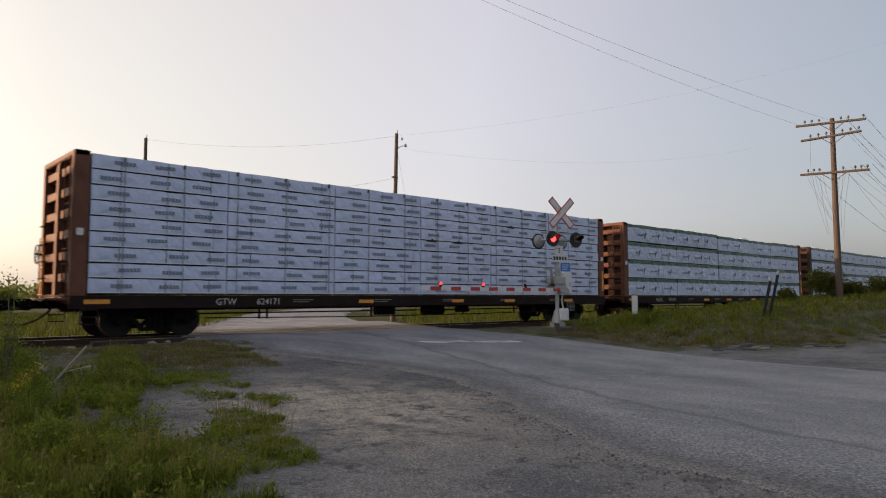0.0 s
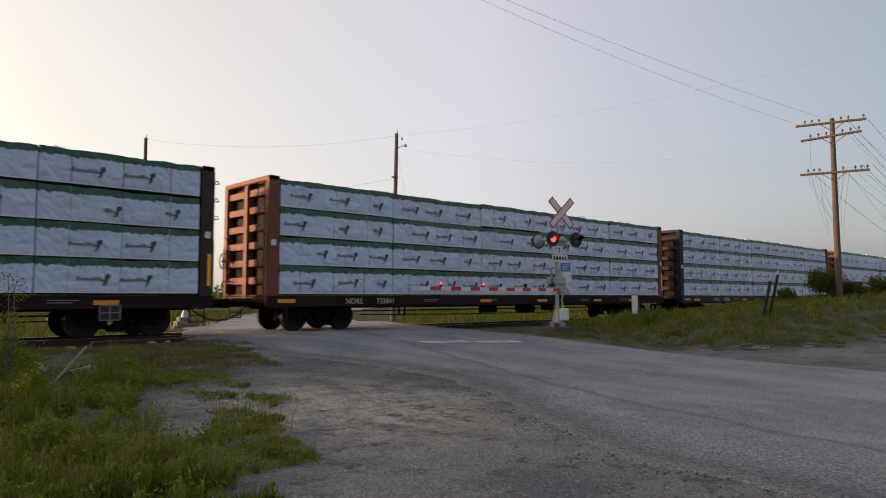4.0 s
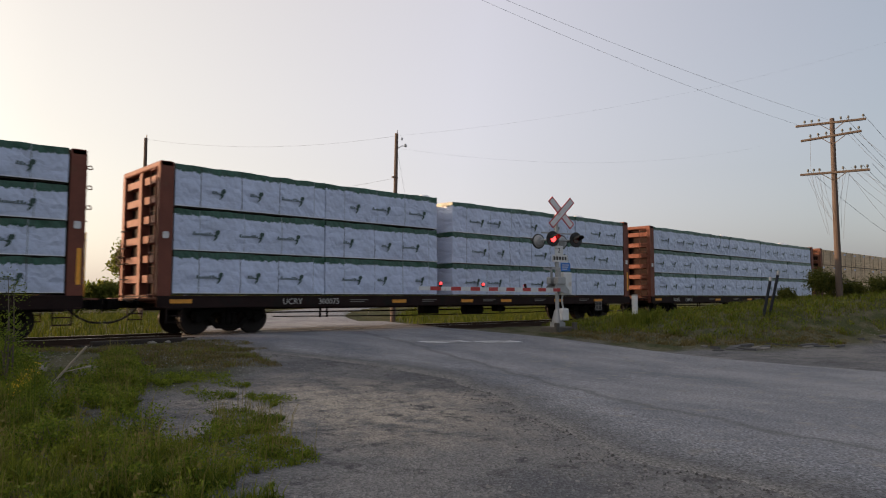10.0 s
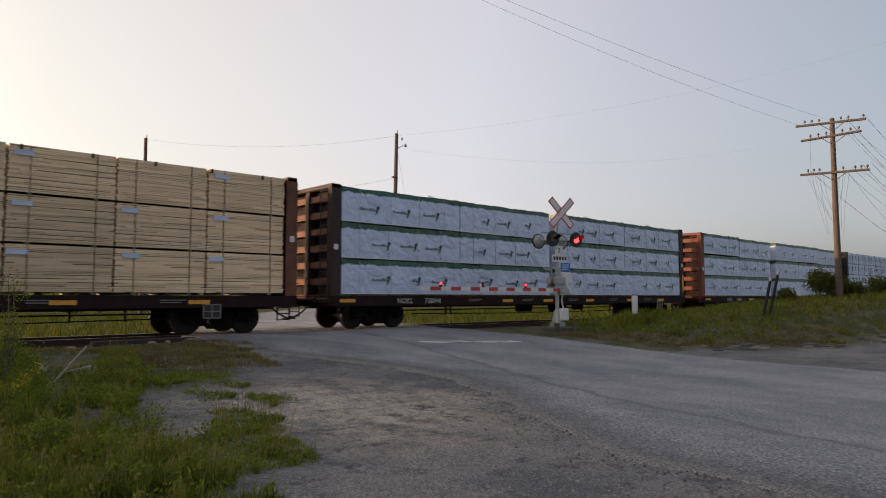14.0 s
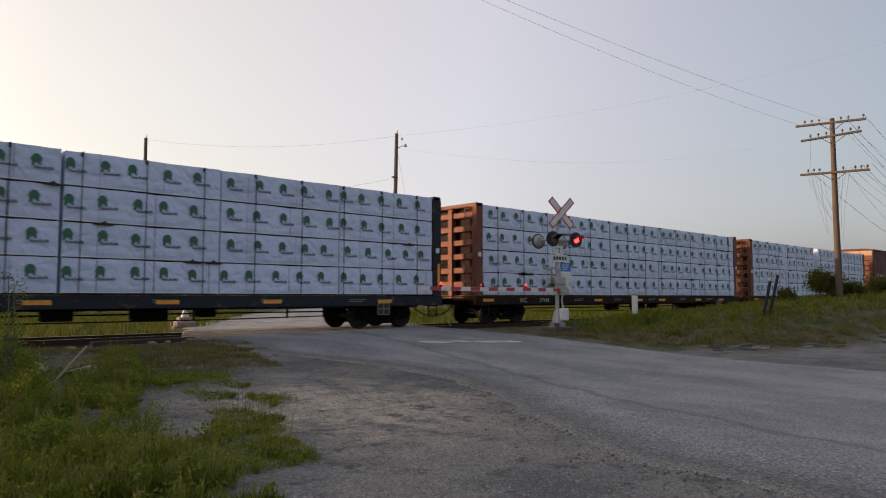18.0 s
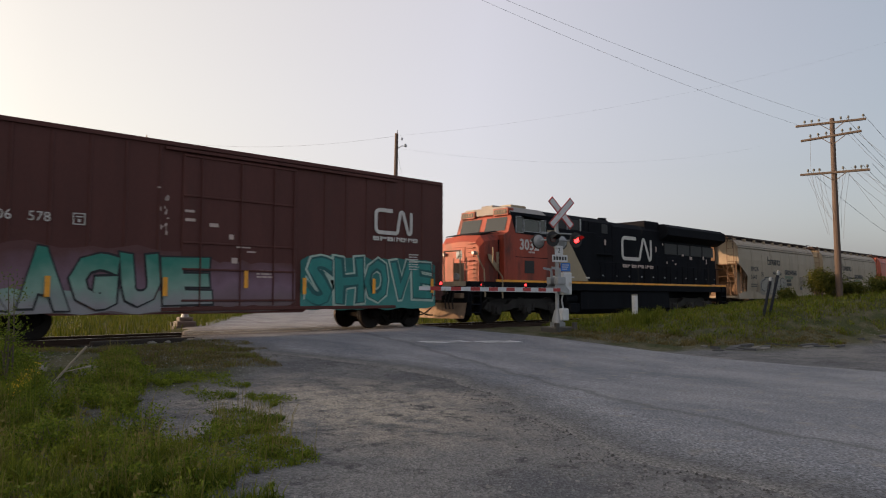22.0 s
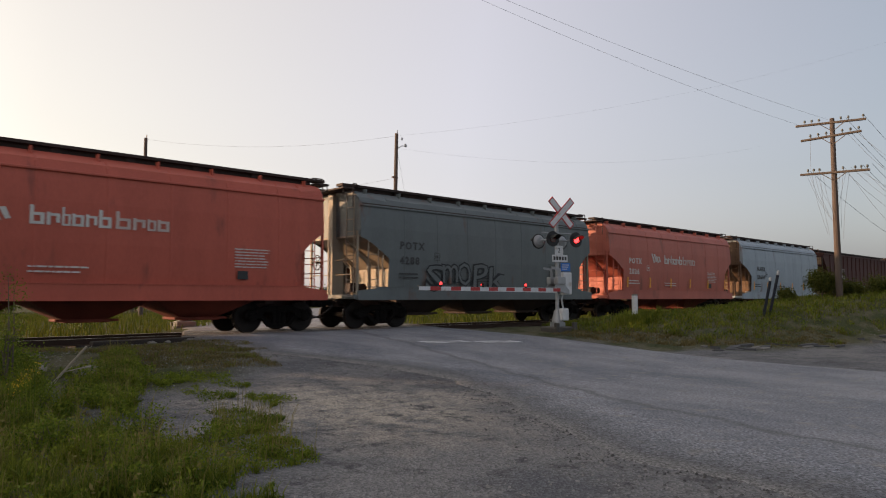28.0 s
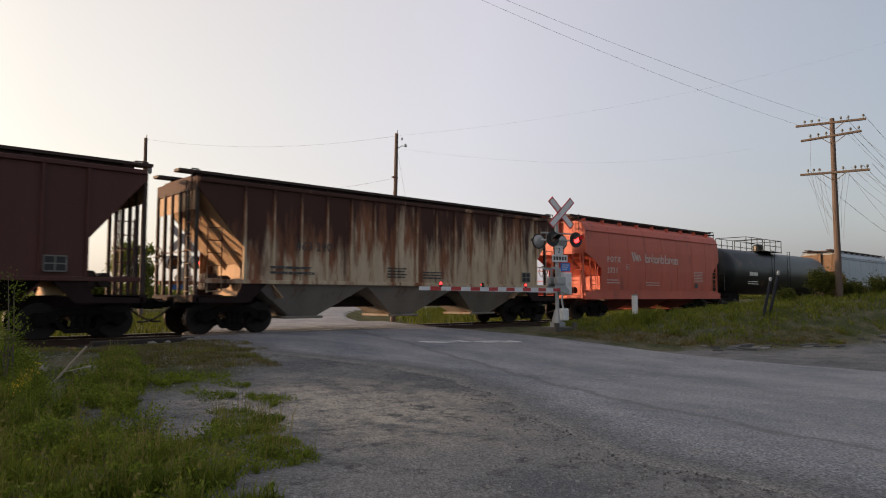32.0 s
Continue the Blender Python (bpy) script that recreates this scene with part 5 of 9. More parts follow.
def hopper_frame(car, length, material):
    """Side sills, end beams, draft sills, end decks and bolsters of a hopper car, each a part."""
    h = length / 2 + 0.1
    k = (material.name, round(length, 1))
    sill = kept(("hsill",) + k, lambda: Shape().prism([(-h, 0.92), (h, 0.92), (h, 1.20), (h - 1.1, 1.34), (-h + 1.1, 1.34), (-h, 1.20)], -0.035, 0.035).box(-h, h, -0.07, 0.07, 0.90, 0.94).box(-h + 0.4, h - 0.4, -0.055, 0.05, 1.315, 1.345).mesh("side_sill", material))
    beam = kept(("hbeam",) + k, lambda: Shape().box(-0.1, 0.1, -1.5, 1.5, 0.93, 1.08, 0.02).mesh("end_beam", material))
    draft = kept(("hdraft",) + k, lambda: Shape().box(-2.4, 0, -0.35, 0.35, 0.66, 1.04, 0.02).mesh("draft_sill", M_DARK_STEEL))
    deck = kept(("hdeck",) + k, lambda: Shape().box(-0.75, -0.1, -1.45, 1.45, 1.03, 1.07).mesh("end_deck", material))
    bolster = kept(("hbol",) + k, lambda: Shape().box(-2.05, -1.75, -1.4, 1.4, 0.8, 1.02, 0.02).mesh("bolster", M_DARK_STEEL))
    for y in (-1.535, 1.535):
        part("side_sill", sill, None, car, at=(0, y, 0))
    for sx in (-1, 1):
        turn = pose(sx * h, 0, 0, 0, 0, 0 if sx > 0 else 180)
        for name, me in (("end_beam", beam), ("draft_sill", draft), ("end_deck", deck), ("bolster", bolster)):
            part(name, me, None, car, at=turn)


def end_gear(car, half, material, posts=3, top=3.0, ztop=4.55):
    for sx in (-1, 1):
        turn = pose(sx * half, 0, 0, 0, 0, 0 if sx < 0 else 180)
        part("end_column", kept(("ecol", material.name), lambda: Shape().prism([(-0.16, -0.14), (0.30, -0.14), (0.30, 0.14), (-0.16, 0.14)], 1.05, 3.0, "z").prism([(-0.16, -0.14), (-0.01, -0.14), (-0.01, 0.14), (-0.16, 0.14)], 3.0, 4.5, "z").mesh("end_column", material)), None, car, "broad upright end column", turn)
        part("bolster_web", kept(("bweb", material.name), lambda: Shape().prism([(-1.46, 1.04), (1.46, 1.04), (1.46, 1.86), (1.05, 2.0), (-1.05, 2.0), (-1.46, 1.86)], 1.74, 1.80, "x").mesh("bolster_web", material)), None, car, "upright plate over the truck", turn)
        pipe = kept(("epipe", material.name), lambda: Shape().path([(0.0, 0, 1.0), (0.0, 0, 2.25), (-0.06, 0, 2.42), (-0.24, 0, 2.5), (-0.62, 0, 2.5)], 0.022, 6).mesh("grab_rail", material))
        for y in (-1.5, 1.5):
            part("grab_rail", pipe, None, car, at=pose(sx * (half - 0.95), y, 0, 0, 0, 0 if sx > 0 else 180))
        part("end_walk", kept(("ewalk", 0), lambda: Shape().box(-0.42, 0.06, -1.15, 1.15, 4.60, 4.66, 0.01).path([(-0.38, -1.1, 4.4), (-0.38, -1.1, 4.64)], 0.02).path([(-0.38, 1.1, 4.4), (-0.38, 1.1, 4.64)], 0.02).mesh("end_walk", M_DARK_STEEL)), None, car, "dark grated crosswalk at the roof end", turn)
        post = kept(("post", material.name, top), lambda: Shape().box(-0.035, 0.035, -0.035, 0.035, 1.05, top + 0.2).mesh("end_post", material))
        for k in range(posts):
            part("end_post", post, None, car, at=(sx * (half + 0.02), -1.4 + 2.8 * k / max(1, posts - 1), 0))
        rail = kept(("erail", material.name), lambda: Shape().tube((0, -1.42, 0), (0, 1.42, 0), 0.016, 5).mesh("end_rail", material))
        for z in (1.75, 2.25):
            part("end_rail", rail, None, car, at=(sx * (half + 0.04), 0, z))
        ladder(car, sx * (half - 0.55), -1.53, 1.1, 2.9, "x", material=material)
        ladder(car, sx * (half + 0.1), sx * 1.1, 1.1, ztop - 0.1, "y", material=material)
        part("end_valve", Shape().box(-0.18, 0.18, -0.2, 0.2, 1.15, 1.5, 0.05).lathe([(-0.25, 0.16), (0.25, 0.16)], "y", (0.32, 0, 1.32), 10), M_DARK_STEEL, car, at=(sx * (half - 0.9), 0.2, 0))


def roof_walk(car, length, z, ys, material):
    for y in ys:
        s = Shape()
        s.box(-length / 2 - 0.35, length / 2 + 0.35, y - 0.19, y + 0.19, z - 0.03, z + 0.05)
        for k in range(8):
            x = -length / 2 + 0.3 + k * (length - 0.6) / 7
            s.prism([(x - 0.14, z - 0.24), (x + 0.14, z - 0.24), (x + 0.09, z), (x - 0.09, z)], y - 0.1, y + 0.1)
        s.box(-length / 2 + 0.1, length / 2 - 0.1, y - 0.03, y + 0.03, z - 0.2, z - 0.03)
        part("running_board", s, material, car, "dark grated roof walkway")
    part("hatch_coaming", Shape().box(-length / 2 + 0.25, length / 2 - 0.25, -0.62, 0.62, z - 0.16, z - 0.015, 0.02), material, car, "long dark trough hatch coaming")
    hatch = kept(("hatch", 0), lambda: Shape().box(-0.45, 0.45, -0.4, 0.4, -0.16, -0.04, 0.03).mesh("roof_hatch", M_ROOF))
    for k in range(10):
        part("roof_hatch", hatch, None, car, at=(-length / 2 + 0.7 + k * (length - 1.4) / 9, 0, z))
    for sx in (-1, 1):
        x = sx * (length / 2 + 0.1)
        part("grab_rail", Shape().path([(x, -1.25, 4.0), (x, -1.25, z + 0.02), (x - sx * 0.25, -1.1, z + 0.05), (x - sx * 0.5, -0.9, z - 0.1)], 0.02), material, car)


def curved_hopper(q0, q1, material, number, marks, words, logo=None, letter=None, graffiti=0, tape=True, under=None, bays=3, end=None):
    car = thing("covered_hopper_car", words, "hopper car", group="covered hopper cars")
    length = q1 - q0
    h = length / 2
    letter = letter or M_LOGO
    name = material.name
    part("body", kept(("hb", name, round(length, 1)), hopper_body, round(length, 1), material), None, car, smooth=False)
    hopper_frame(car, length, material)
    seam = kept(("seam", name), lambda: Shape().sheet([[(dx, -bulge(1.35 + 3.1 * i / 16) - d, 1.35 + 3.1 * i / 16) for i in range(17)] for dx, d in ((-0.03, -0.004), (-0.018, 0.009), (0.018, 0.009), (0.03, -0.004))]).mesh("side_seam", material))
    for k in range(7):
        part("side_seam", seam, None, car, at=(-h + 1.9 + k * (length - 3.5) / 6, 0, 0))
    part("top_chord", kept(("tc", name, round(length, 1)), lambda: Shape().box(-h, h, -1.545, -1.47, 4.02, 4.09, 0.015).box(-h, h, 1.47, 1.545, 4.02, 4.09, 0.015).mesh("top_chord", material)), None, car)
    for sx in (-1, 1):
        part("slope_sheet", kept(("sl", (end or material).name), slope_mesh, end or material), None, car, at=pose(sx * h, 0, 0, 0, 0, 0 if sx < 0 else 180))
        for y in (-0.5, 0.5):
            part("end_gusset", kept(("gu", (end or material).name), gusset_mesh, end or material), None, car, at=pose(sx * h, y, 0, 0, 0, 0 if sx < 0 else 180))
    for k in range(bays):
        part("hopper_bay", kept(("bay", name), bay_mesh, under or (M_UNDER_RED if material in (M_POTASH, M_POTASH2) else M_UNDER)), None, car, at=((k - (bays - 1) / 2) * (3.0 if bays == 3 else 3.6), 0, 0))
    for sx in (-1, 1):
        truck(car, sx * (h - 1.27))
    couplers(car, h + 0.15)
    end_gear(car, h, end or material, 3)
    if material is M_LTGREY:
        for sx in (-1, 1):
            part("end_sheet", Shape().box(-0.004, 0.02, -1.36, 1.36, 3.06, 4.38), end, car, "brown stained end sheet", pose(sx * h, 0, 0, 0, 0, 0 if sx > 0 else 180))
    if material in (M_BEIGE, M_GREYCAR, M_LTGREY):
        for side in (-1, 1):
            for z in ((4.10,) if material is M_GREYCAR else (4.02, 4.09, 4.16)):
                tall = 0.035 if material is M_GREYCAR else 0.012
                part("side_groove", kept(("gr", name, round(length, 1), z), lambda: Shape().box(-h + 0.1, h - 0.1, -0.006, 0.006, -tall, tall).mesh("side_groove", M_DARK_STEEL)), None, car, "dark seam under the roof", (0, side * (bulge(z) + 0.012), z))
    bracket = kept(("bkt", name), lambda: Shape().prism([(-0.10, -0.02), (0.10, -0.02), (0.10, 0.30), (-0.10, 0.30)], -0.02, 0.02, "x").mesh("walk_bracket", material))
    for k in range(9):
        part("walk_bracket", bracket, None, car, at=(-h + 0.5 + k * (length - 1.0) / 8, -1.08, 4.36))
    if material is M_BEIGE:
        web = kept(("web", name), lambda: Shape().prism([(0.0, 3.08), (2.0, 3.08), (2.0, 1.06), (0.78, 1.06), (0.42, 2.05)], -0.015, 0.015).mesh("side_web", material))
        for sx in (-1, 1):
            for wy in (-1.12, 1.12):
                part("side_web", web, None, car, "recessed side plate under the slope", pose(sx * h, wy, 0, 0, 0, 0 if sx < 0 else 180))
    roof_walk(car, length, 4.75, (-0.80, 0.80), M_DARK_STEEL)
    brake_wheel(car, -h - 0.2, 0.75, 2.2)
    y = -1.575
    first = -h + (2.0 if material is M_LTGREY else 1.66)
    if marks:
        lettering(marks, 0.36, letter, car, first, y, 2.66, bold=0.012, wide=1.3)
    lettering(number, 0.36, letter, car, first, y, 2.14, bold=0.012, wide=1.3)
    bars(car, -h + 1.62, 1.78, y, 2, 1.1, 0.05, 0.13, letter, seed=int(number))
    part("stencil_frame", kept(("pfo", letter.name), lambda: Shape().box(-0.13, 0.13, -0.004, 0.004, 0.12, 0.135).box(-0.13, 0.13, -0.004, 0.004, -0.135, -0.12).box(-0.13, -0.115, -0.004, 0.004, -0.12, 0.12).box(0.115, 0.13, -0.004, 0.004, -0.12, 0.12).box(-0.04, 0.04, -0.004, 0.004, -0.05, 0.05).mesh("stencil_frame", letter)), None, car, at=(-h + 3.4, y, 2.45))
    bars(car, h - 3.0, 2.35, y + 0.004, 7, 1.2, 0.03, 0.085, letter, seed=int(number) + 1)
    bars(car, -h + 5.0, 1.7, y, 2, 1.4, 0.04, 0.12, letter, seed=int(number) + 2)
    part("placard", Shape().box(-0.16, 0.16, -0.006, 0.006, -0.12, 0.12), M_DKBLUE, car, at=(h - 2.75, y - 0.004, 1.62))
    if logo == "corp":
        for k in range(4):  # a fan of slanted strokes
            x, z = -h + 3.72 + k * 0.22, 2.74 + (k % 2) * 0.05
            part("emblem", Shape().prism([(x, z + 0.45 - 0.06 * k), (x + 0.13, z + 0.47 - 0.06 * k), (x + 0.33 - 0.03 * k, z + 0.03), (x + 0.22 - 0.03 * k, z)], y - 0.004, y), letter, car, "slanted pale stripes emblem" if k == 0 else "")
        block_word(car, -h + 5.0, 2.72, y, (0.36, 0.33, 0.22, 0.31, 0.30, 0.34), 0.36, letter, (0, 2, 5))
        block_word(car, -h + 6.92, 2.72, y, (0.42, 0.36, 0.26, 0.36), 0.36, M_PINKLOGO, (0,))
    elif logo == "farm":
        block_word(car, -h + 4.25, 3.10, y, (0.46, 0.34, 0.26, 0.18, 0.36, 0.48), 0.42, M_GREYLET, (0,))
        lettering("Wholesale", 0.32, M_GREYLET, car, -h + 5.05, y, 2.45, bold=0.006)
        lettering("GROWING", 0.42, M_GREYLET, car, -h + 7.0, y, 2.52, bold=0.022)
        lettering("together", 0.40, M_GREENLET, car, -h + 7.0, y, 2.22, bold=0.012)
    if tape:
        for k in range(6):
            part("reflector_tape", kept(("vt", 0), lambda: Shape().box(-0.05, 0.05, -0.005, 0.005, -0.25, 0.25).mesh("reflector_tape", M_YELLOW)), None, car, at=pose(-h + 1.5 + k * (length - 2.4) / 5, -1.575, 1.72, 0, 6, 0))
    if graffiti:
        if graffiti == 3:
            for c, gx0, gw, gz, gt in (("S", 0.0, 0.95, 1.22, 1.0), ("m", 0.85, 0.85, 1.50, 0.75), ("O", 1.75, 0.75, 1.40, 0.95), ("P", 2.6, 0.9, 1.26, 1.02), ("k", 3.5, 1.0, 1.24, 0.95)):
                glyph(car, c, -3.6 + gx0 * 0.93, y - 0.004, gz, gw, gt, 0.05, M_BLACKPAINT, "graffiti_outline", "loose black sprayed outline")
                glyph(car, c, -3.55 + gx0 * 0.93, y - 0.010, gz + 0.045, gw - 0.1, gt - 0.1, 0.0, material, "graffiti_letter")
        elif graffiti == 1:
            cloud(car, -3.3, 1.0, 1.15, 2.2, y + 0.006, M_PALECLOUD, 21, "pale grey sprayed cloud")
            for c, gx0, gw, gz, gt in (("C", 0.0, 1.0, 1.38, 0.80), ("T", 0.72, 0.9, 1.25, 1.05), ("A", 1.45, 0.9, 1.22, 1.05), ("K", 2.2, 1.0, 1.24, 1.08), ("S", 3.0, 1.0, 1.26, 1.02)):
                glyph(car, c, -3.25 + gx0, y - 0.004 - 0.002 * gx0, gz, gw, gt, 0.07, M_GREYLET, "graffiti_outline", "rounded dark sprayed outline")
                glyph(car, c, -3.19 + gx0, y - 0.009 - 0.002 * gx0, gz + 0.05, gw - 0.11, gt - 0.11, 0.048, M_PALECLOUD, "graffiti_letter")
            bars(car, 0.95, 2.02, y - 0.01, 2, 0.9, 0.17, 0.25, M_BLACKPAINT, "graffiti_bar", seed=30)
        else:
            spray(car, -h + 3.2, y - 0.004, 1.12, 3.4, 0.85, graffiti)
    CARS.append((car, (q0 + q1) / 2))
    return car


def spray(car, x, y, z, w, h, kind):
    """Loose sprayed outlines."""
    rnd = random.Random(kind)
    n = 5
    for k in range(n):
        cx, cz = x + (k + 0.5) * w / n, z + h * 0.5
        a0 = rnd.uniform(0, 360)
        pts = []
        for i in range(30):
            a = radians(a0 + i * 17)
            r = 1 + 0.3 * math.sin(i * 0.55 + k) + 0.1 * math.sin(i * 1.3 + 2 * k)
            pts.append((cx + r * w / n * 0.45 * math.cos(a) + 0.004 * i, cz + r * h * 0.40 * math.sin(a)))
        ribbon(car, pts, 0.05, y - 0.001 * k, M_BLACKPAINT if kind % 2 else M_GREYLET, "graffiti_stroke", "loose dark sprayed outline" if k == 0 else "")


def ribbed_hopper(q0, q1, material, number, marks, words, low_mat, letter=None, end_mat=None):
    """A straight-sided covered hopper with outside ribs and long open ends."""
    car = thing("covered_hopper_car", words, "hopper car", group="covered hopper cars")
    length = q1 - q0
    h = length / 2
    letter = letter or M_LOGO
    s = Shape()
    cut = [(-h, 4.3), (-h, 4.05), (-h + 1.36, 2.45), (-h + 1.36, 1.46), (h - 1.36, 1.46), (h - 1.36, 2.45), (h, 4.05), (h, 4.3)]
    for y in (-1.5, 1.46):
        s.prism(cut, y, y + 0.04)
    s.prism([(-1.5, 4.28), (-0.9, 4.42), (0.9, 4.42), (1.5, 4.28), (0.9, 4.36), (-0.9, 4.36)], -h, h, "x")
    for sx in (-1, 1):
        s.box(sx * h - 0.03, sx * h + 0.03, -1.48, 1.48, 4.0, 4.36)
    part("body", s, material, car)
    for sx in (-1, 1):
        e = Shape()
        e.prism([(sx * h, 4.08), (sx * (h - 1.36), 2.45), (sx * (h - 2.7), 0.95), (sx * (h - 2.7), 0.99), (sx * (h - 1.36), 2.5), (sx * h, 4.13)], -1.46, 1.46)
        part("slope_sheet", e, end_mat or material, car)
        for y in (-0.55, 0.55):
            part("slope_rib", Shape().prism([(sx * (h - 0.1), 3.93), (sx * (h - 2.4), 1.25), (sx * (h - 2.35), 1.15), (sx * (h - 0.05), 3.85)], y - 0.03, y + 0.03), end_mat or material, car)
    rib = kept(("rib", material.name), lambda: Shape().prism([(-0.05, -0.03), (0.05, -0.03), (0.035, -0.09), (-0.035, -0.09)], 1.5, 4.25, "z").mesh("rib", material))
    n = 14
    for k in range(n + 1):
        part("rib", rib, None, car, at=(-h + 1.40 + k * (length - 2.8) / n, -1.47, 0))
    for y in (-1, 1):
        part("side_sill", kept(("rs", material.name, round(length, 1), y), lambda: Shape().box(-h + 0.1, h - 0.1, y * 1.5 - 0.06, y * 1.5 + 0.06, 1.38, 1.50, 0.015).box(-h, h, y * 1.52 - 0.05, y * 1.52 + 0.05, 4.2, 4.32, 0.015).mesh("side_sill", material)), None, car)
    for k in range(3):
        b = Shape()
        a = [(-2.15, -1.40, 1.42), (2.15, -1.40, 1.42), (2.15, 1.40, 1.42), (-2.15, 1.40, 1.42)]
        c = [(-0.5, -0.7, 0.40), (0.5, -0.7, 0.40), (0.5, 0.7, 0.40), (-0.5, 0.7, 0.40)]
        b.add(a + c, [(0, 1, 5, 4), (1, 2, 6, 5), (2, 3, 7, 6), (3, 0, 4, 7), (4, 5, 6, 7)])
        b.box(-0.7, 0.7, -0.8, 0.8, 0.32, 0.40, 0.02)
        part("hopper_bay", kept(("rb", low_mat.name), lambda: b.mesh("hopper_bay", low_mat)), None, car, at=((k - 1) * 4.1, 0, 0))
    u = Shape()
    u.box(-h - 0.1, h + 0.1, -0.32, 0.32, 0.66, 1.02, 0.02)
    for sx in (-1, 1):
        u.box(sx * h - 0.1, sx * h + 0.1, -1.5, 1.5, 0.84, 1.06, 0.02)
        u.box(min(sx * h, sx * (h - 0.8)), max(sx * h, sx * (h - 0.8)), -1.45, 1.45, 1.02, 1.06)
        u.prism([(sx * (h - 2.2), 1.46), (sx * (h - 1.36), 1.46), (sx * (h - 1.2), 1.0), (sx * h, 0.98), (sx * h, 0.84), (sx * (h - 1.6), 0.84)], -1.5, -1.42)
        u.prism([(sx * (h - 2.2), 1.46), (sx * (h - 1.36), 1.46), (sx * (h - 1.2), 1.0), (sx * h, 0.98), (sx * h, 0.84), (sx * (h - 1.6), 0.84)], 1.42, 1.5)
    part("underframe", u, M_SILL, car)
    for sx in (-1, 1):
        truck(car, sx * (h - 1.35))
        post = kept(("rpost", material.name), lambda: Shape().box(-0.045, 0.045, -0.04, 0.04, 1.05, 4.1).mesh("end_post", M_DARK_STEEL))
        for y in (-1.42, -0.85, -0.3, 0.3, 0.85, 1.42):
            part("end_post", post, None, car, at=(sx * h, y, 0))
        part("end_rail", Shape().tube((sx * h, -1.42, 2.3), (sx * h, 1.42, 2.3), 0.016, 5), material, car)
        ladder(car, sx * (h + 0.1), sx * 1.1, 1.1, 4.3, "y", material=material)
        ladder(car, sx * (h - 0.5), -1.5, 1.1, 3.0, "x", material=material)
        part("brake_gear", Shape().box(-0.2, 0.2, -0.25, 0.25, 1.2, 1.7, 0.05).lathe([(-0.3, 0.2), (0.3, 0.2)], "y", (0.4, 0, 1.45), 10), M_DARK_STEEL, car, at=(sx * (h - 1.0), 0, 0))
    couplers(car, h + 0.15)
    brake_wheel(car, -h - 0.2, 0.75, 2.2)
    roof_walk(car, length, 4.56, (-0.78, 0.78), M_DARK_STEEL)
    for sx in (-1, 1):
        # end sheet and web are tan, not body colour, to look sunlit
        part("end_sheet", Shape().box(-0.01, 0.012, -1.42, 1.42, 3.45, 4.25), M_TANEND, car, "end sheet with low sun put into its tan colour", pose(sx * (h - 0.02), 0, 0, 0, 0, 0 if sx > 0 else 180))
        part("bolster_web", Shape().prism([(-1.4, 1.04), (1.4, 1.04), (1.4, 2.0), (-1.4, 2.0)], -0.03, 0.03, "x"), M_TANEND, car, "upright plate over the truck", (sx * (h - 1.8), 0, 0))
    y = -1.568
    if marks:
        lettering(marks, 0.40, letter, car, -h + 3.1, y, 2.95)
    lettering(number, 0.40, letter, car, -h + 3.05, y, 2.42)
    bars(car, -h + 2.2, 1.85, y, 2, 1.6, 0.07, 0.16, letter, seed=5)
    bars(car, -h + 6.6, 1.95, y, 4, 0.9, 0.05, 0.1, letter, seed=6)
    if marks:
        for k, line in enumerate(("DO NOT", "HAMMER", "ON CAR")):
            lettering(line, 0.19, letter, car, -0.57, y, 2.07 - k * 0.17, wide=0.85, bold=0.004)
    bars(car, -h + (9.0 if marks else 8.2), 1.85, y, 3, 0.75 if marks else 1.2, 0.05, 0.1, letter, seed=7)
    part("stencil_frame", kept(("pf", 0), placard_mesh), None, car, at=(h - 2.1, y, 1.8))
    CARS.append((car, (q0 + q1) / 2))
    return car


def fade_paint(name, low, mid, high, z0=0.8, z1=2.0):
    """Spray paint that fades in colour up the side, with cloudy edges between the tones."""
    m = mat(name, (1, 1, 1), 0.6, 0, 0.15, 2.5, 40, bump=0.05)
    nt, b = m.node_tree, m.node_tree.nodes["Principled BSDF"]
    N, L = nt.nodes.new, nt.links.new
    src = b.inputs["Base Color"].links[0].from_socket
    tc, sep, n = N("ShaderNodeTexCoord"), N("ShaderNodeSeparateXYZ"), N("ShaderNodeTexNoise")
    n.inputs["Scale"].default_value, n.inputs["Detail"].default_value = 1.6, 5
    L(tc.outputs["Object"], sep.inputs[0]), L(tc.outputs["Object"], n.inputs["Vector"])
    a, r, ramp, mx = N("ShaderNodeMath"), N("ShaderNodeMapRange"), N("ShaderNodeValToRGB"), N("ShaderNodeMix")
    a.operation = "MULTIPLY_ADD"
    L(n.outputs[0], a.inputs[0]), L(sep.outputs[2], a.inputs[2])
    a.inputs[1].default_value = 0.9
    r.inputs[1].default_value, r.inputs[2].default_value = z0 + 0.45, z1 + 0.45
    L(a.outputs[0], r.inputs[0]), L(r.outputs[0], ramp.inputs[0])
    ramp.color_ramp.elements[0].color, ramp.color_ramp.elements[1].color = (*low, 1), (*high, 1)
    e = ramp.color_ramp.elements.new(0.45)
    e.color = (*mid, 1)
    mx.data_type, mx.blend_type = "RGBA", "MULTIPLY"
    mx.inputs[0].default_value = 1
    L(src, mx.inputs[6]), L(ramp.outputs[0], mx.inputs[7]), L(mx.outputs[2], b.inputs["Base Color"])
    return m


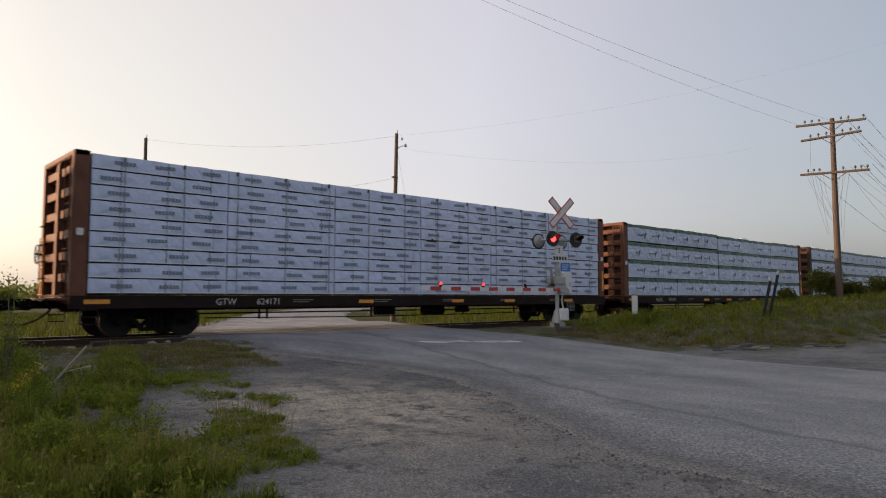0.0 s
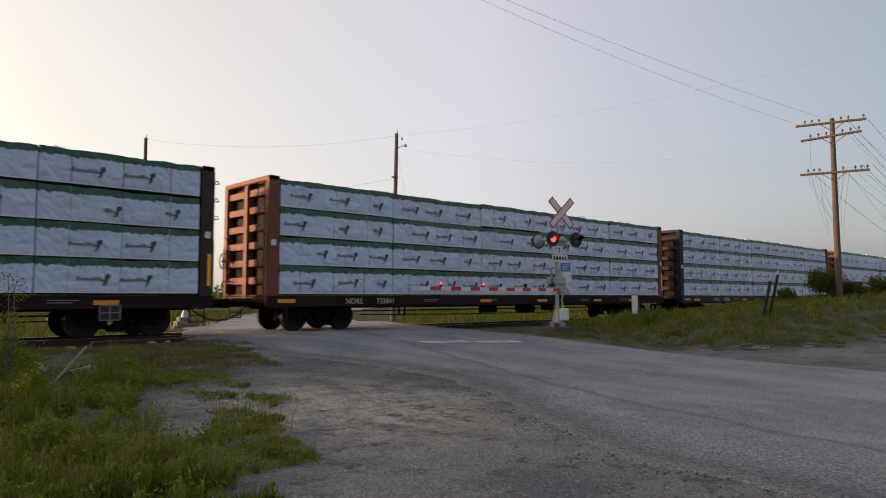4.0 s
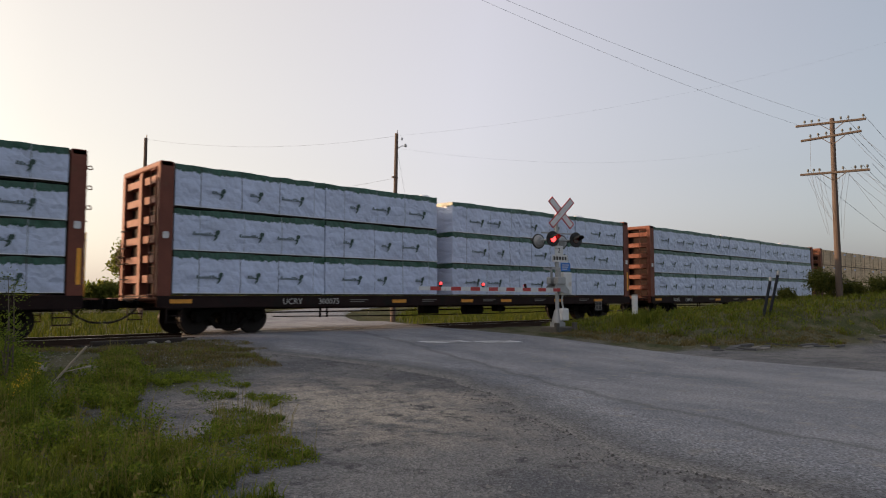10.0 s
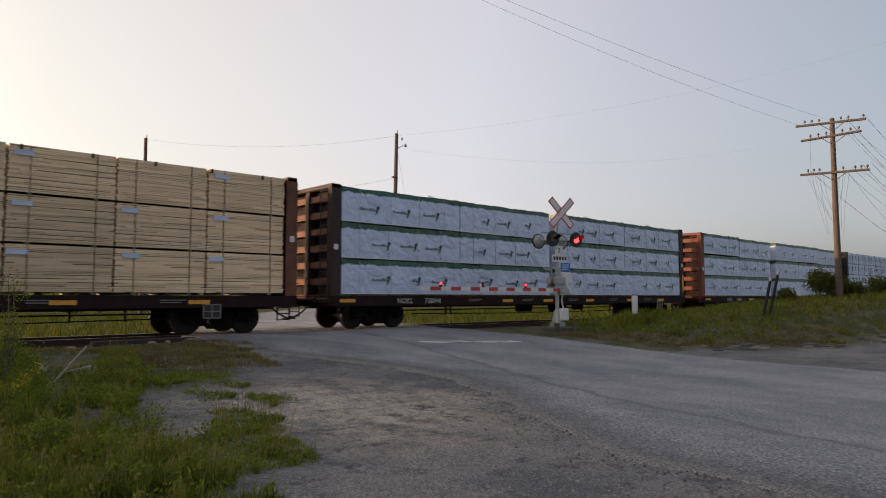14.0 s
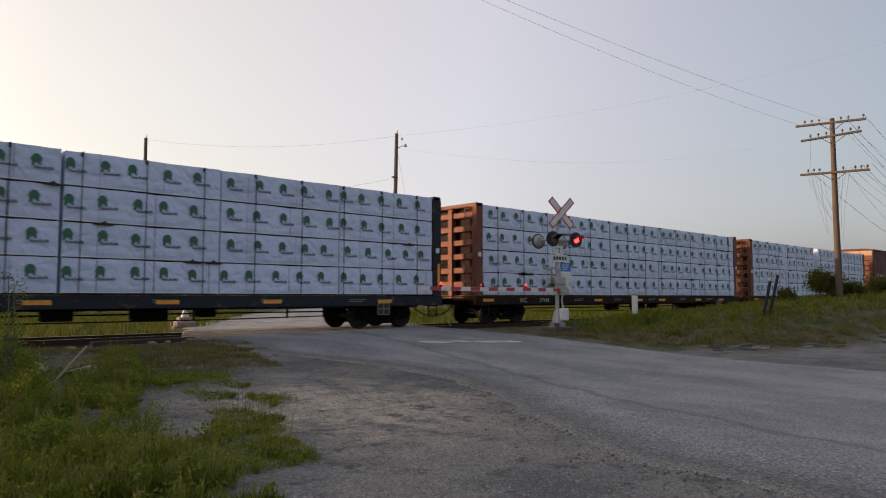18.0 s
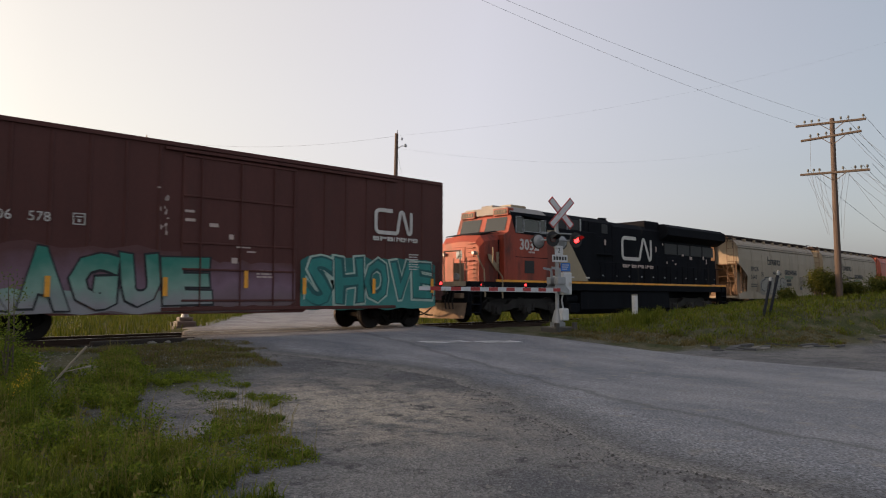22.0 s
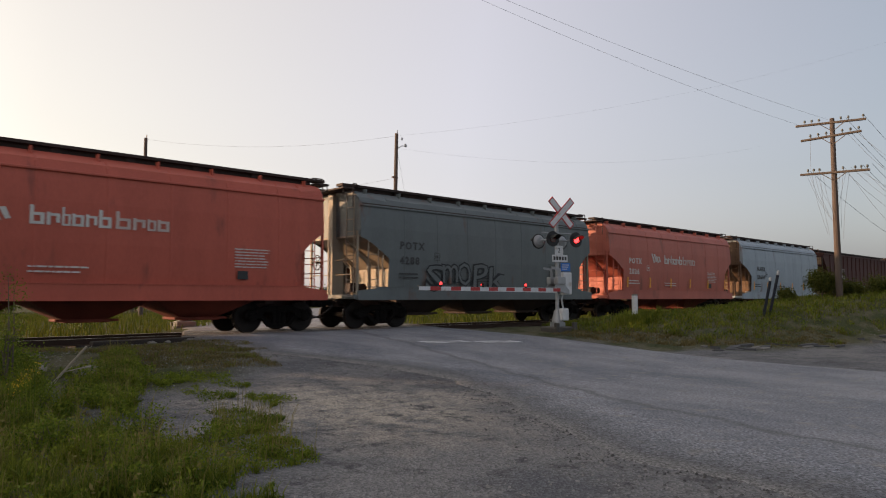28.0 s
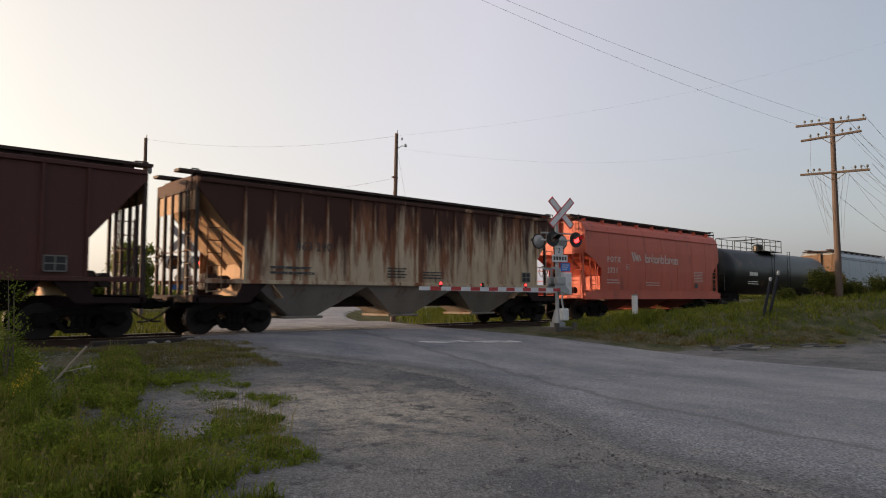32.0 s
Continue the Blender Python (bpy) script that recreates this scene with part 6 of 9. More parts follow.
M_CLOUD = fade_paint("mauve_and_grey_spray_cloud", (0.14, 0.10, 0.10), (0.19, 0.115, 0.155), (0.095, 0.036, 0.036), 0.7, 2.1)
M_FADE = fade_paint("teal_to_mint_spray_fade", (0.27, 0.26, 0.27), (0.20, 0.33, 0.27), (0.028, 0.19, 0.14), 0.75, 1.95)
M_TEAL2 = fade_paint("teal_spray_cloud", (0.05, 0.22, 0.20), (0.03, 0.19, 0.17), (0.02, 0.13, 0.12))


def glyph(car, word, x, y, z, width, tall, bold, material, name, label=""):
    """One sprayed letter of the built-in font, swollen and stretched to its width and height."""
    me = text_mesh(word, 1.0, bold)
    xs, zs = [v.co.x for v in me.vertices], [v.co.z for v in me.vertices]
    me.transform(Matrix.Diagonal((width / (max(xs) - min(xs)), 1, tall / (max(zs) - min(zs)), 1)) @ Matrix.Translation((-min(xs), 0, -min(zs))))
    for v in me.vertices:
        v.co.x += 0.05 * math.sin(v.co.z * 3.1 + x * 2)
        v.co.z += 0.04 * math.sin(v.co.x * 4.0 + x)
    me.transform(Matrix.Translation((x, 0, z)))
    me.materials.clear()
    me.materials.append(material)
    return part(name, me, None, car, label, (0, y, 0))


def cloud(car, x0, x1, z0, z1, y, material, seed, label="", name="spray_cloud"):
    """An uneven sprayed patch."""
    n, pts = 26, []
    for i in range(n + 1):
        u = i / n
        pts.append((x0 + (x1 - x0) * u, z0 + 0.07 * noise.noise((u * 9, seed, 1)) + 0.35 * max(0, abs(2 * u - 1) - 0.9) * 3))
    for i in range(n + 1):
        u = 1 - i / n
        pts.append((x0 + (x1 - x0) * u, z1 + 0.22 * noise.noise((u * 11, seed, 5)) - 0.6 * max(0, abs(2 * u - 1) - 0.9) * 3))
    return part(name, Shape().prism(pts, y - 0.001, y), material, car, label)


def boxcar(q0, q1):
    car = thing("boxcar", "dull brown steel boxcar with teal graffiti along its lower side", "boxcar")
    h = (q1 - q0) / 2
    part("body", Shape().box(-h, h, -1.5, 1.5, 1.05, 5.12, 0.02), M_BOXRED, car)
    part("roof", Shape().prism([(-1.56, 5.08), (-1.56, 5.19), (-0.8, 5.28), (0.8, 5.28), (1.56, 5.19), (1.56, 5.08)], -h - 0.03, h + 0.03, "x"), M_BOXRED, car, "shallow steel roof with a rusty edge")
    # both ends use lighter sunlit tones than the sides, palest at the top
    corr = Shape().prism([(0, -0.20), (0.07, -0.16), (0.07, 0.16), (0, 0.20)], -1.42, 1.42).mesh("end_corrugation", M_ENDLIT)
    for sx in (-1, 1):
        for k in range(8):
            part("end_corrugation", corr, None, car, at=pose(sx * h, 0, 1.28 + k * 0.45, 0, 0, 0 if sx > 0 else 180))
        part("end_sheet", Shape().box(-0.006, 0.02, -1.45, 1.45, 4.66, 5.08), M_TANEND, car, "top of the end in a paler sunlit tone", pose(sx * h, 0, 0, 0, 0, 0 if sx > 0 else 180))
        for y in (-1.47, 1.47):
            part("corner_post", Shape().box(-0.05, 0.09, -0.04, 0.04, 1.05, 5.1, 0.01), M_BOXRED, car, at=pose(sx * h, y, 0, 0, 0, 0 if sx > 0 else 180))
    rib = Shape().prism([(-0.05, 0.0), (0.05, 0.0), (0.03, -0.035), (-0.03, -0.035)], 1.1, 5.06, "z").mesh("side_post", M_BOXRED)
    for x in [2.77 + 0.82 * k for k in range(6)] + [-2.4 - 0.86 * k for k in range(7)]:
        part("side_post", rib, None, car, at=(x, -1.495, 0))
    door = part("door", Shape().box(-1.80, 1.74, -1.55, -1.5, 0.70, 4.92, 0.02), M_BOXRED, car, "closed sliding plug door")
    bar = Shape().box(-1.78, 1.72, -1.585, -1.545, -0.03, 0.03, 0.012).mesh("door_bar", M_BOXRED)
    for z in (0.9, 1.75, 2.48, 3.76, 4.86):
        part("door_bar", bar, None, door, at=(0, 0, z))
    rod = Shape().tube((0, -1.585, 0.75), (0, -1.585, 4.85), 0.02, 6).mesh("lock_rod", M_BOXRED)
    for x in (-1.28, -0.1, 0.95, 1.62):
        part("lock_rod", rod, None, door, at=(x, 0, 0))
    for z0, z1 in ((0.62, 0.72), (4.95, 5.03)):
        part("door_rail", Shape().box(-2.3, 5.6, -1.60, -1.5, z0, z1, 0.01), M_BOXRED, car)
    part("side_sill", Shape().prism([(-h, 0.92), (-5.7, 0.92), (-4.9, 0.55), (2.0, 0.53), (2.5, 0.88), (h, 0.90), (h, 1.12), (-h, 1.12)], -1.53, -1.47), M_BOXRED, car, "deep fish-bellied side sill")
    part("underframe", Shape().box(-h - 0.1, h + 0.1, -0.35, 0.35, 0.62, 1.05, 0.02).prism([(-h, 0.92), (h, 0.92), (h, 1.12), (-h, 1.12)], 1.47, 1.53).box(-h - 0.06, h + 0.06, -1.45, 1.45, 0.88, 1.08), M_SILL, car)
    for sx in (-1, 1):
        truck(car, sx * (h - 1.75))
        ladder(car, sx * (h + 0.12), sx * 1.15, 1.1, 2.8, "y", material=M_BOXRED)
        ladder(car, sx * (h - 0.3), -1.56, 1.0, 2.3, "x", 0.34, material=M_BOXRED)
        part("end_platform", Shape().box(-0.02, 0.34, -1.3, 1.3, 1.06, 1.10), M_DARK_STEEL, car, at=pose(sx * h, 0, 0, 0, 0, 0 if sx > 0 else 180))
        part("brake_housing", Shape().box(0.08, 0.30, -0.35, 0.05, 1.75, 2.15, 0.04), M_DARK_STEEL, car, at=pose(sx * h, 0, 0, 0, 0, 0 if sx > 0 else 180))
    couplers(car, h + 0.1)
    brake_wheel(car, -h - 0.2, 0.6, 2.3)
    y = -1.556
    lettering("CN", 0.33, M_LOGO, car, -7.0, y, 2.80)
    lettering("406", 0.33, M_LOGO, car, -6.27, y, 2.80)
    lettering("578", 0.33, M_LOGO, car, -5.46, y, 2.80)
    worm_logo(car, 4.76, 3.18, y, 1.70, 0.76, M_LOGO)
    block_word(car, 4.64, 2.90, y, (0.30, 0.30, 0.30, 0.1, 0.2, 0.22, 0.1, 0.22, 0.24), 0.17, M_LOGO)
    bars(car, 6.2, 2.46, y, 7, 0.55, 0.035, 0.085, M_LOGO, seed=9)
    part("stencil_frame", Shape().box(-0.14, 0.14, -0.004, 0.004, 0.12, 0.145).box(-0.14, 0.14, -0.004, 0.004, -0.145, -0.12).box(-0.14, -0.115, -0.004, 0.004, -0.12, 0.12).box(0.115, 0.14, -0.004, 0.004, -0.12, 0.12).box(-0.08, 0.08, -0.004, 0.004, 0.04, 0.07).box(-0.03, 0.03, -0.004, 0.004, -0.08, 0.0), M_LOGO, car, at=(-4.35, y, 2.91))
    for x, z, a, b in ((-1.6, 3.34, 0.13, 0.035), (-1.58, 3.1, 0.14, 0.04), (-0.9, 3.0, 0.13, 0.05), (-0.38, 2.7, 0.07, 0.07), (-0.27, 2.03, 0.09, 0.08), (0.0, 2.42, 0.22, 0.02), (0.25, 2.3, 0.14, 0.02)):
        part("stencil_patch", Shape().box(-a, a, -0.003, 0.003, -b, b), M_PINKLOGO, car, at=(x, -1.556, z))
    bars(car, 0.42, 1.74, -1.556, 3, 0.65, 0.045, 0.09, M_PINKLOGO, seed=8)
    rnd = random.Random(77)
    for k in range(16):  # chipped paint along the seam before the door
        a, b, z = rnd.uniform(0.01, 0.05), rnd.uniform(0.015, 0.09), rnd.uniform(2.6, 4.0)
        part("paint_chip", Shape().prism([(-a, -b), (a * 0.6, -b * 0.8), (a, b * 0.3), (0, b), (-a * 0.8, b * 0.2)], -0.002, 0.002), M_PINKLOGO, car, at=(-2.3 + rnd.uniform(-0.13, 0.13), -1.542 if k % 2 else -1.504, z))
    for x, z in ((-5.0, 1.25), (-2.23, 1.27), (0.07, 1.5), (2.0, 1.33), (4.65, 1.36), (7.25, 1.4)):
        part("reflector_tape", kept(("vt2", 0), lambda: Shape().box(-0.06, 0.06, -0.006, 0.006, -0.25, 0.25).mesh("reflector_tape", M_YELLOW)), None, car, at=(x, -1.61, z))
    # the first sprayed word, fading from teal to pale, on a mauve cloud
    cloud(car, -7.6, 1.7, 0.58, 2.25, -1.537, M_CLOUD, 3, "mauve and grey sprayed cloud")
    cloud(car, -7.1, -1.3, 0.60, 1.15, -1.540, M_FADE, 8)
    cloud(car, -1.78, 1.70, 0.74, 2.0, -1.5525, M_CLOUD, 12)
    for c, x, w, z, tall in (("R", -7.1, 1.35, 0.72, 1.5), ("A", -5.65, 1.1, 0.70, 1.48), ("G", -4.5, 1.1, 0.72, 1.40), ("U", -3.35, 0.95, 0.80, 1.32), ("E", -2.3, 1.35, 0.82, 1.25)):
        glyph(car, c, x - 0.05, -1.557, z - 0.05, w + 0.1, tall + 0.1, 0.105, M_BLACKPAINT, "graffiti_outline")
        glyph(car, c, x, -1.562, z, w, tall, 0.07, M_FADE, "graffiti_letter", "sprayed letter fading from teal to pale")
    # the second word, teal with pale edges
    cloud(car, 1.9, 7.45, 0.60, 2.30, -1.537, M_TEAL2, 5, "teal sprayed cloud")
    for c, x, w, z, tall in (("S", 2.05, 1.05, 0.72, 1.62), ("H", 3.12, 1.2, 0.76, 1.55), ("O", 4.3, 1.05, 0.80, 1.50), ("V", 5.3, 1.1, 0.86, 1.4), ("E", 6.35, 0.95, 0.92, 1.32)):
        glyph(car, c, x - 0.05, -1.546, z - 0.05, w + 0.1, tall + 0.1, 0.10, M_PALEPAINT, "graffiti_outline")
        glyph(car, c, x + 0.03, -1.5495, z + 0.02, w - 0.03, tall - 0.03, 0.07, M_TEALDK, "graffiti_shade")
        glyph(car, c, x + 0.06, -1.553, z + 0.06, w - 0.12, tall - 0.14, 0.02, M_TEAL, "graffiti_letter", "sprayed teal letter with pale outline")
    CARS.append((car, (q0 + q1) / 2))


def loco_truck(car, x):
    s = Shape()
    for y in (-1, 1):
        s.prism([(-2.55, 0.62), (-2.4, 0.86), (-1.2, 0.78), (-0.9, 0.98), (0.9, 0.98), (1.2, 0.78), (2.4, 0.86), (2.55, 0.62), (2.3, 0.48), (1.35, 0.5), (0.7, 0.62), (-0.7, 0.62), (-1.35, 0.5), (-2.3, 0.48)], y * 1.08 - 0.09, y * 1.08 + 0.09)
        for dx in (-1.87, 0.0, 1.87):
            s.box(dx - 0.26, dx + 0.26, y * 1.15 - 0.1, y * 1.15 + 0.1, 0.34, 0.76, 0.05)
            s.lathe([(y * 1.22, 0.16), (y * 1.30, 0.14)], "y", (dx, 0, 0.53), 12)
            for e in (-0.42, 0.42):
                s.lathe([(0.5, 0.09), (0.8, 0.09)], "z", (dx + e, y * 1.12, 0), 8)
    s.box(-2.0, 2.0, -0.9, 0.9, 0.7, 1.0, 0.04)
    t = part("truck", s, M_LOCOTRUCK, car, "black three-axle locomotive truck", (x, 0, RAIL_TOP))
    wm = kept(("lw", 0), lambda: Shape().lathe([(-0.84, 0.3), (-0.82, 0.53), (-0.70, 0.53), (-0.68, 0.45)], "y", n=26, m=1).lathe([(0.68, 0.45), (0.70, 0.53), (0.82, 0.53), (0.84, 0.3)], "y", n=26, m=1).tube((0, -1, 0), (0, 1, 0), 0.1, 10).mesh("wheelset", [M_WHEEL, M_TREAD]))
    for dx in (-1.87, 0.0, 1.87):
        part("wheelset", wm, None, t, at=(dx, 0, 0.533))


def locomotive(q0):
    """A six-axle diesel freight locomotive, its cab leading; local x counts from the front coupler face."""
    car = thing("diesel_locomotive", "grimy black diesel locomotive with orange-red cab and cream stripe", "locomotive")
    o = -11.2
    q0 -= o
    X = lambda q: q - q0
    Q = 386.7

    def B(name, s, m, label="", parent=None):
        return part(name, s, m, parent or car, label, (o, 0, 0) if parent is None else None)
    a = lambda q: q - Q
    f, r = a(387.6), a(409.0)
    s = Shape().box(f, r, -1.5, 1.5, 1.28, 1.60, 0.02)
    s.box(f, r, -0.5, 0.5, 0.9, 1.3)
    B("frame_deck", s, M_LOCOBLK, "black walkway frame")
    for sgn in (-1, 1):
        B("edge_stripe", Shape().box(f + 1.5, r, sgn * 1.512 - 0.006, sgn * 1.512 + 0.006, 1.60, 1.69), M_YELLOW, "worn amber stripe along the walkway")
    # cab and nose
    nose = Shape()
    xs = [(f + 0.98, 1.08, 3.18), (f + 1.15, 1.2, 3.44), (f + 2.15, 1.28, 3.60)]
    rows = []
    for x, w, z in xs:
        rows.append([(x, -w, 1.6), (x, -w, z - 0.25), (x, -w + 0.2, z), (x, 0, z + 0.06), (x, w - 0.2, z), (x, w, z - 0.25), (x, w, 1.6)])
    nose.sheet(rows)
    nose.add(rows[0], [tuple(range(7))])
    B("nose", nose, M_LOCORED, "orange-red short nose")
    nd = B("nose_door", Shape().box(f + 0.955, f + 0.99, -0.32, 0.32, 1.65, 3.0, 0.01), M_LOCORED, "narrow front door in the nose")
    part("door_window", Shape().box(f + 0.945, f + 0.957, -0.16, 0.16, 2.55, 2.85), M_GLASS, nd)
    e = f + 0.72
    B("nose_emblem", Shape().prism([(e + 0.55, 2.7), (e + 0.7, 2.7), (e + 1.05, 2.3), (e + 1.05, 2.8), (e + 1.2, 2.8), (e + 1.2, 2.05), (e + 1.05, 2.05), (e + 0.62, 2.5)], -1.302, -1.282), M_LOCOCREAM)
    c0, c1 = a(389.35), a(392.35)
    cf = c0 + 0.5
    cab = Shape()
    cab.prism([(cf - 0.25, 1.6), (c1, 1.6), (c1, 4.45), (cf + 0.42, 4.45), (cf + 0.25, 4.35), (cf, 3.62), (cf - 0.25, 3.5)], -1.5, 1.5)
    B("cab", cab, M_LOCORED, "orange-red crew cab")
    B("cab_roof", Shape().prism([(-1.5, 4.42), (1.5, 4.42), (1.15, 4.72), (-1.15, 4.72)], cf + 0.22, c1, "x").box(cf + 0.4, cf + 1.0, -0.3, 0.4, 4.72, 4.86, 0.03), M_ROOF, "dusty grey cab roof")
    B("cab_band", Shape().prism([(c0 + 0.95, 3.6), (c1 + 0.002, 3.55), (c1 + 0.002, 4.46), (c0 + 0.62, 4.46)], -1.508, -1.50), M_LOCOBLK, "black window band")
    wins = Shape()
    for p, q, z0, z1 in ((0.98, 1.38, 3.66, 4.28), (1.48, 2.42, 3.72, 4.18), (2.52, 2.86, 3.7, 4.22)):
        w = B("cab_window", Shape().box(c0 + p, c0 + q, -1.516, -1.509, z0, z1), M_GLASS, "dark cab side window")
        fr = Shape()
        for u, v, k, l in ((p - 0.03, q + 0.03, z1, z1 + 0.03), (p - 0.03, q + 0.03, z0 - 0.03, z0), (p - 0.03, p, z0, z1), (q, q + 0.03, z0, z1)):
            fr.box(c0 + u, c0 + v, -1.53, -1.505, k, l)
        part("window_frame", fr, M_GALV, w)
    ws = Shape()
    for y0, y1 in ((-1.3, -0.15), (0.15, 1.3)):
        ws.add([(cf + 0.02, y0, 3.70), (cf + 0.02, y1, 3.70), (cf + 0.22, y1, 4.27), (cf + 0.22, y0, 4.27)], [(0, 1, 2, 3)])
    ws.v = [(x - 0.012, y, z) for x, y, z in ws.v]
    B("windshield", ws, M_GLASS, "pair of sloping windshields")
    for y in (-0.95, 0.95):
        nb = B("number_box", Shape().box(cf + 0.15, cf + 0.5, y - 0.42, y + 0.42, 4.34, 4.64, 0.02), M_LOCORED)
        part("number_glass", Shape().box(cf + 0.135, cf + 0.152, y - 0.34, y + 0.34, 4.40, 4.58), M_BLACK, nb)
        for k in range(4):
            part("number_bar", Shape().box(cf + 0.128, cf + 0.136, y - 0.27 + k * 0.15, y - 0.18 + k * 0.15, 4.44, 4.54), M_DUSTY_SUNLIT, nb)
    lettering("3032", 0.62, M_LOGO, car, o + c0 + 1.18, -1.512, 2.95, bold=0.014)
    bars(car, o + c0 + 1.75, 2.82, -1.512, 1, 0.5, 0.07, 0.1, M_PINKLOGO, seed=12)
    B("cab_door", Shape().box(cf - 0.1, cf + 0.42, -1.512, -1.5, 1.7, 3.5, 0.008), M_LOCORED, "narrow cab door")
    B("cab_seam", Shape().box(c0 + 0.9, c1, -1.508, -1.5, 2.62, 2.645), M_LOCOBLK)
    B("nose_seam", Shape().box(f + 1.9, f + 1.93, -1.31, -1.25, 1.65, 3.3), M_LOCOBLK)
    B("nose_top", Shape().prism([(f + 1.16, 3.48), (cf - 0.1, 3.66), (cf - 0.1, 3.70), (f + 1.16, 3.52)], -1.0, 1.0), M_LOCOBLK, "dark anti-glare nose top")
    B("sun_visor", Shape().prism([(c0 + 1.3, 4.30), (c0 + 2.6, 4.26), (c0 + 2.6, 4.30), (c0 + 1.3, 4.36)], -1.72, -1.5), M_LOCOBLK)
    B("air_conditioner", Shape().box(c0 + 1.6, c0 + 2.6, -0.7, 0.7, 4.72, 4.92, 0.04), M_LOCOCREAM, "pale roof air conditioner")
    # the cluttered front platform
    # cream here gives the shelf the brightness of sun on it
    B("anticlimber", Shape().prism([(f - 0.42, 1.42), (f + 0.05, 1.42), (f + 0.05, 1.60), (f - 0.36, 1.58)], -1.35, 1.35), M_LOCOCREAM, "anticlimber shelf, coloured as sunlit")
    for hy in (-1.0, -0.8, -0.6, 0.6, 0.8, 1.0):
        B("front_hose", Shape().path([(f - 0.1, hy, 1.3), (f - 0.3, hy, 1.2), (f - 0.36, hy + 0.04, 0.85), (f - 0.28, hy + 0.06, 0.55)], 0.03, 6), M_BLACK, "hanging rubber hose")
    for hy in (-1.38, -0.5, 0.5, 1.38):
        B("front_post", Shape().tube((f - 0.34, hy, 1.58), (f - 0.34, hy, 2.75), 0.028, 6), M_LOCOCREAM)
    B("front_rail", Shape().path([(f - 0.34, -1.38, 2.75), (f - 0.34, -0.5, 2.75)], 0.026, 6).path([(f - 0.34, 0.5, 2.75), (f - 0.34, 1.38, 2.75)], 0.026, 6), M_LOCOCREAM, "cream front handrail")
    B("safety_chain", Shape().path([(f - 0.34, -0.5 + 0.1 * k, 2.6 - 0.22 * math.sin(math.pi * k / 10)) for k in range(11)], 0.012, 4), M_GALV)
    B("cab_vent", Shape().box(c0 + 1.5, c0 + 2.1, -1.512, -1.5, 1.98, 2.5), M_BLACK)
    # long hood with panels, cream stripe and red field
    h0, h1 = c1, a(408.3)
    B("long_hood", Shape().prism([(-1.0, 1.6), (1.0, 1.6), (1.0, 4.55), (0.75, 4.77), (-0.75, 4.77), (-1.0, 4.55)], h0, 11.25, "x").prism([(-1.0, 1.6), (1.0, 1.6), (1.0, 4.45), (0.8, 4.68), (-0.8, 4.68), (-1.0, 4.45)], 11.25, h1, "x"), M_LOCOBLK, "black panelled long hood")
    B("equipment_cabinet", Shape().box(h0, 9.4, -1.44, 1.44, 1.6, 3.98, 0.03), M_LOCOBLK, "wide equipment cabinet behind the cab")
    B("red_field", Shape().prism([(h0, 1.72), (6.97, 1.72), (5.93, 3.5), (h0, 3.72)], -1.452, -1.446), M_GRIMERED, "grimy dark red field")
    B("cream_stripe", Shape().prism([(6.97, 1.72), (8.66, 1.72), (7.2, 3.53), (6.8, 3.55), (6.48, 3.87), (h0 + 0.01, 3.87), (h0 + 0.01, 3.74), (5.93, 3.5)], -1.452, -1.445), M_LOCOCREAM, "broad diagonal cream stripe")
    for x, w, z0, z1 in ((6.92, 0.72, 4.07, 4.54), (7.9, 0.74, 4.07, 4.54), (10.41, 0.5, 4.06, 4.5)):
        B("hood_vent", Shape().box(x, x + w, -1.016, -0.99, z0, z1, 0.01), M_BLACK)
        if x < 9:
            for e in (x - 0.07, x + w + 0.02):
                B("vent_frame", Shape().box(e, e + 0.05, -1.05, -1.0, z0 - 0.06, z1 + 0.06), M_GALV)
    for k in range(11):
        x = 9.5 + k * 1.15
        B("hood_door", Shape().box(x, x + 1.06, -1.016, -0.99, 1.75, 2.40 if 2 <= k <= 4 else (3.15 if k > 4 else 3.9), 0.012), M_LOCOBLK)
        B("door_latch", Shape().box(x + 0.9, x + 1.0, -1.03, -1.01, 2.0, 2.06), M_GALV)
    B("hood_step", Shape().box(9.38, 11.3, -1.2, -0.95, 3.0, 3.06, 0.01), M_LOCOBLK)
    for x in (9.38, 11.3):
        B("hood_seam", Shape().box(x - 0.03, x + 0.03, -1.035, -0.98, 1.7, 4.5, 0.01), M_LOCOBLK)
    B("exhaust_housing", Shape().box(14.55, 15.95, -0.9, 0.9, 4.5, 5.0, 0.06), M_LOCOBLK)
    B("horn", Shape().tube((11.2, -0.3, 4.86), (11.8, -0.3, 4.90), 0.07, 8).tube((11.3, 0, 4.84), (11.7, 0, 4.86), 0.06, 8), M_LOCOBLK)
    B("radiator_wing", Shape().prism([(-1.0, 4.0), (-1.5, 4.28), (-1.5, 4.70), (-1.2, 4.88), (1.2, 4.88), (1.5, 4.70), (1.5, 4.28), (1.0, 4.0)], 15.8, a(409.15), "x"), M_LOCOBLK, "flared black radiator housing")
    for k in range(4):
        x = 16.24 + k * 1.42
        B("radiator_panel", Shape().box(x, x + 1.3, -1.03, -0.99, 3.31, 3.88, 0.012), M_BLACK)
    rnd = random.Random(5)
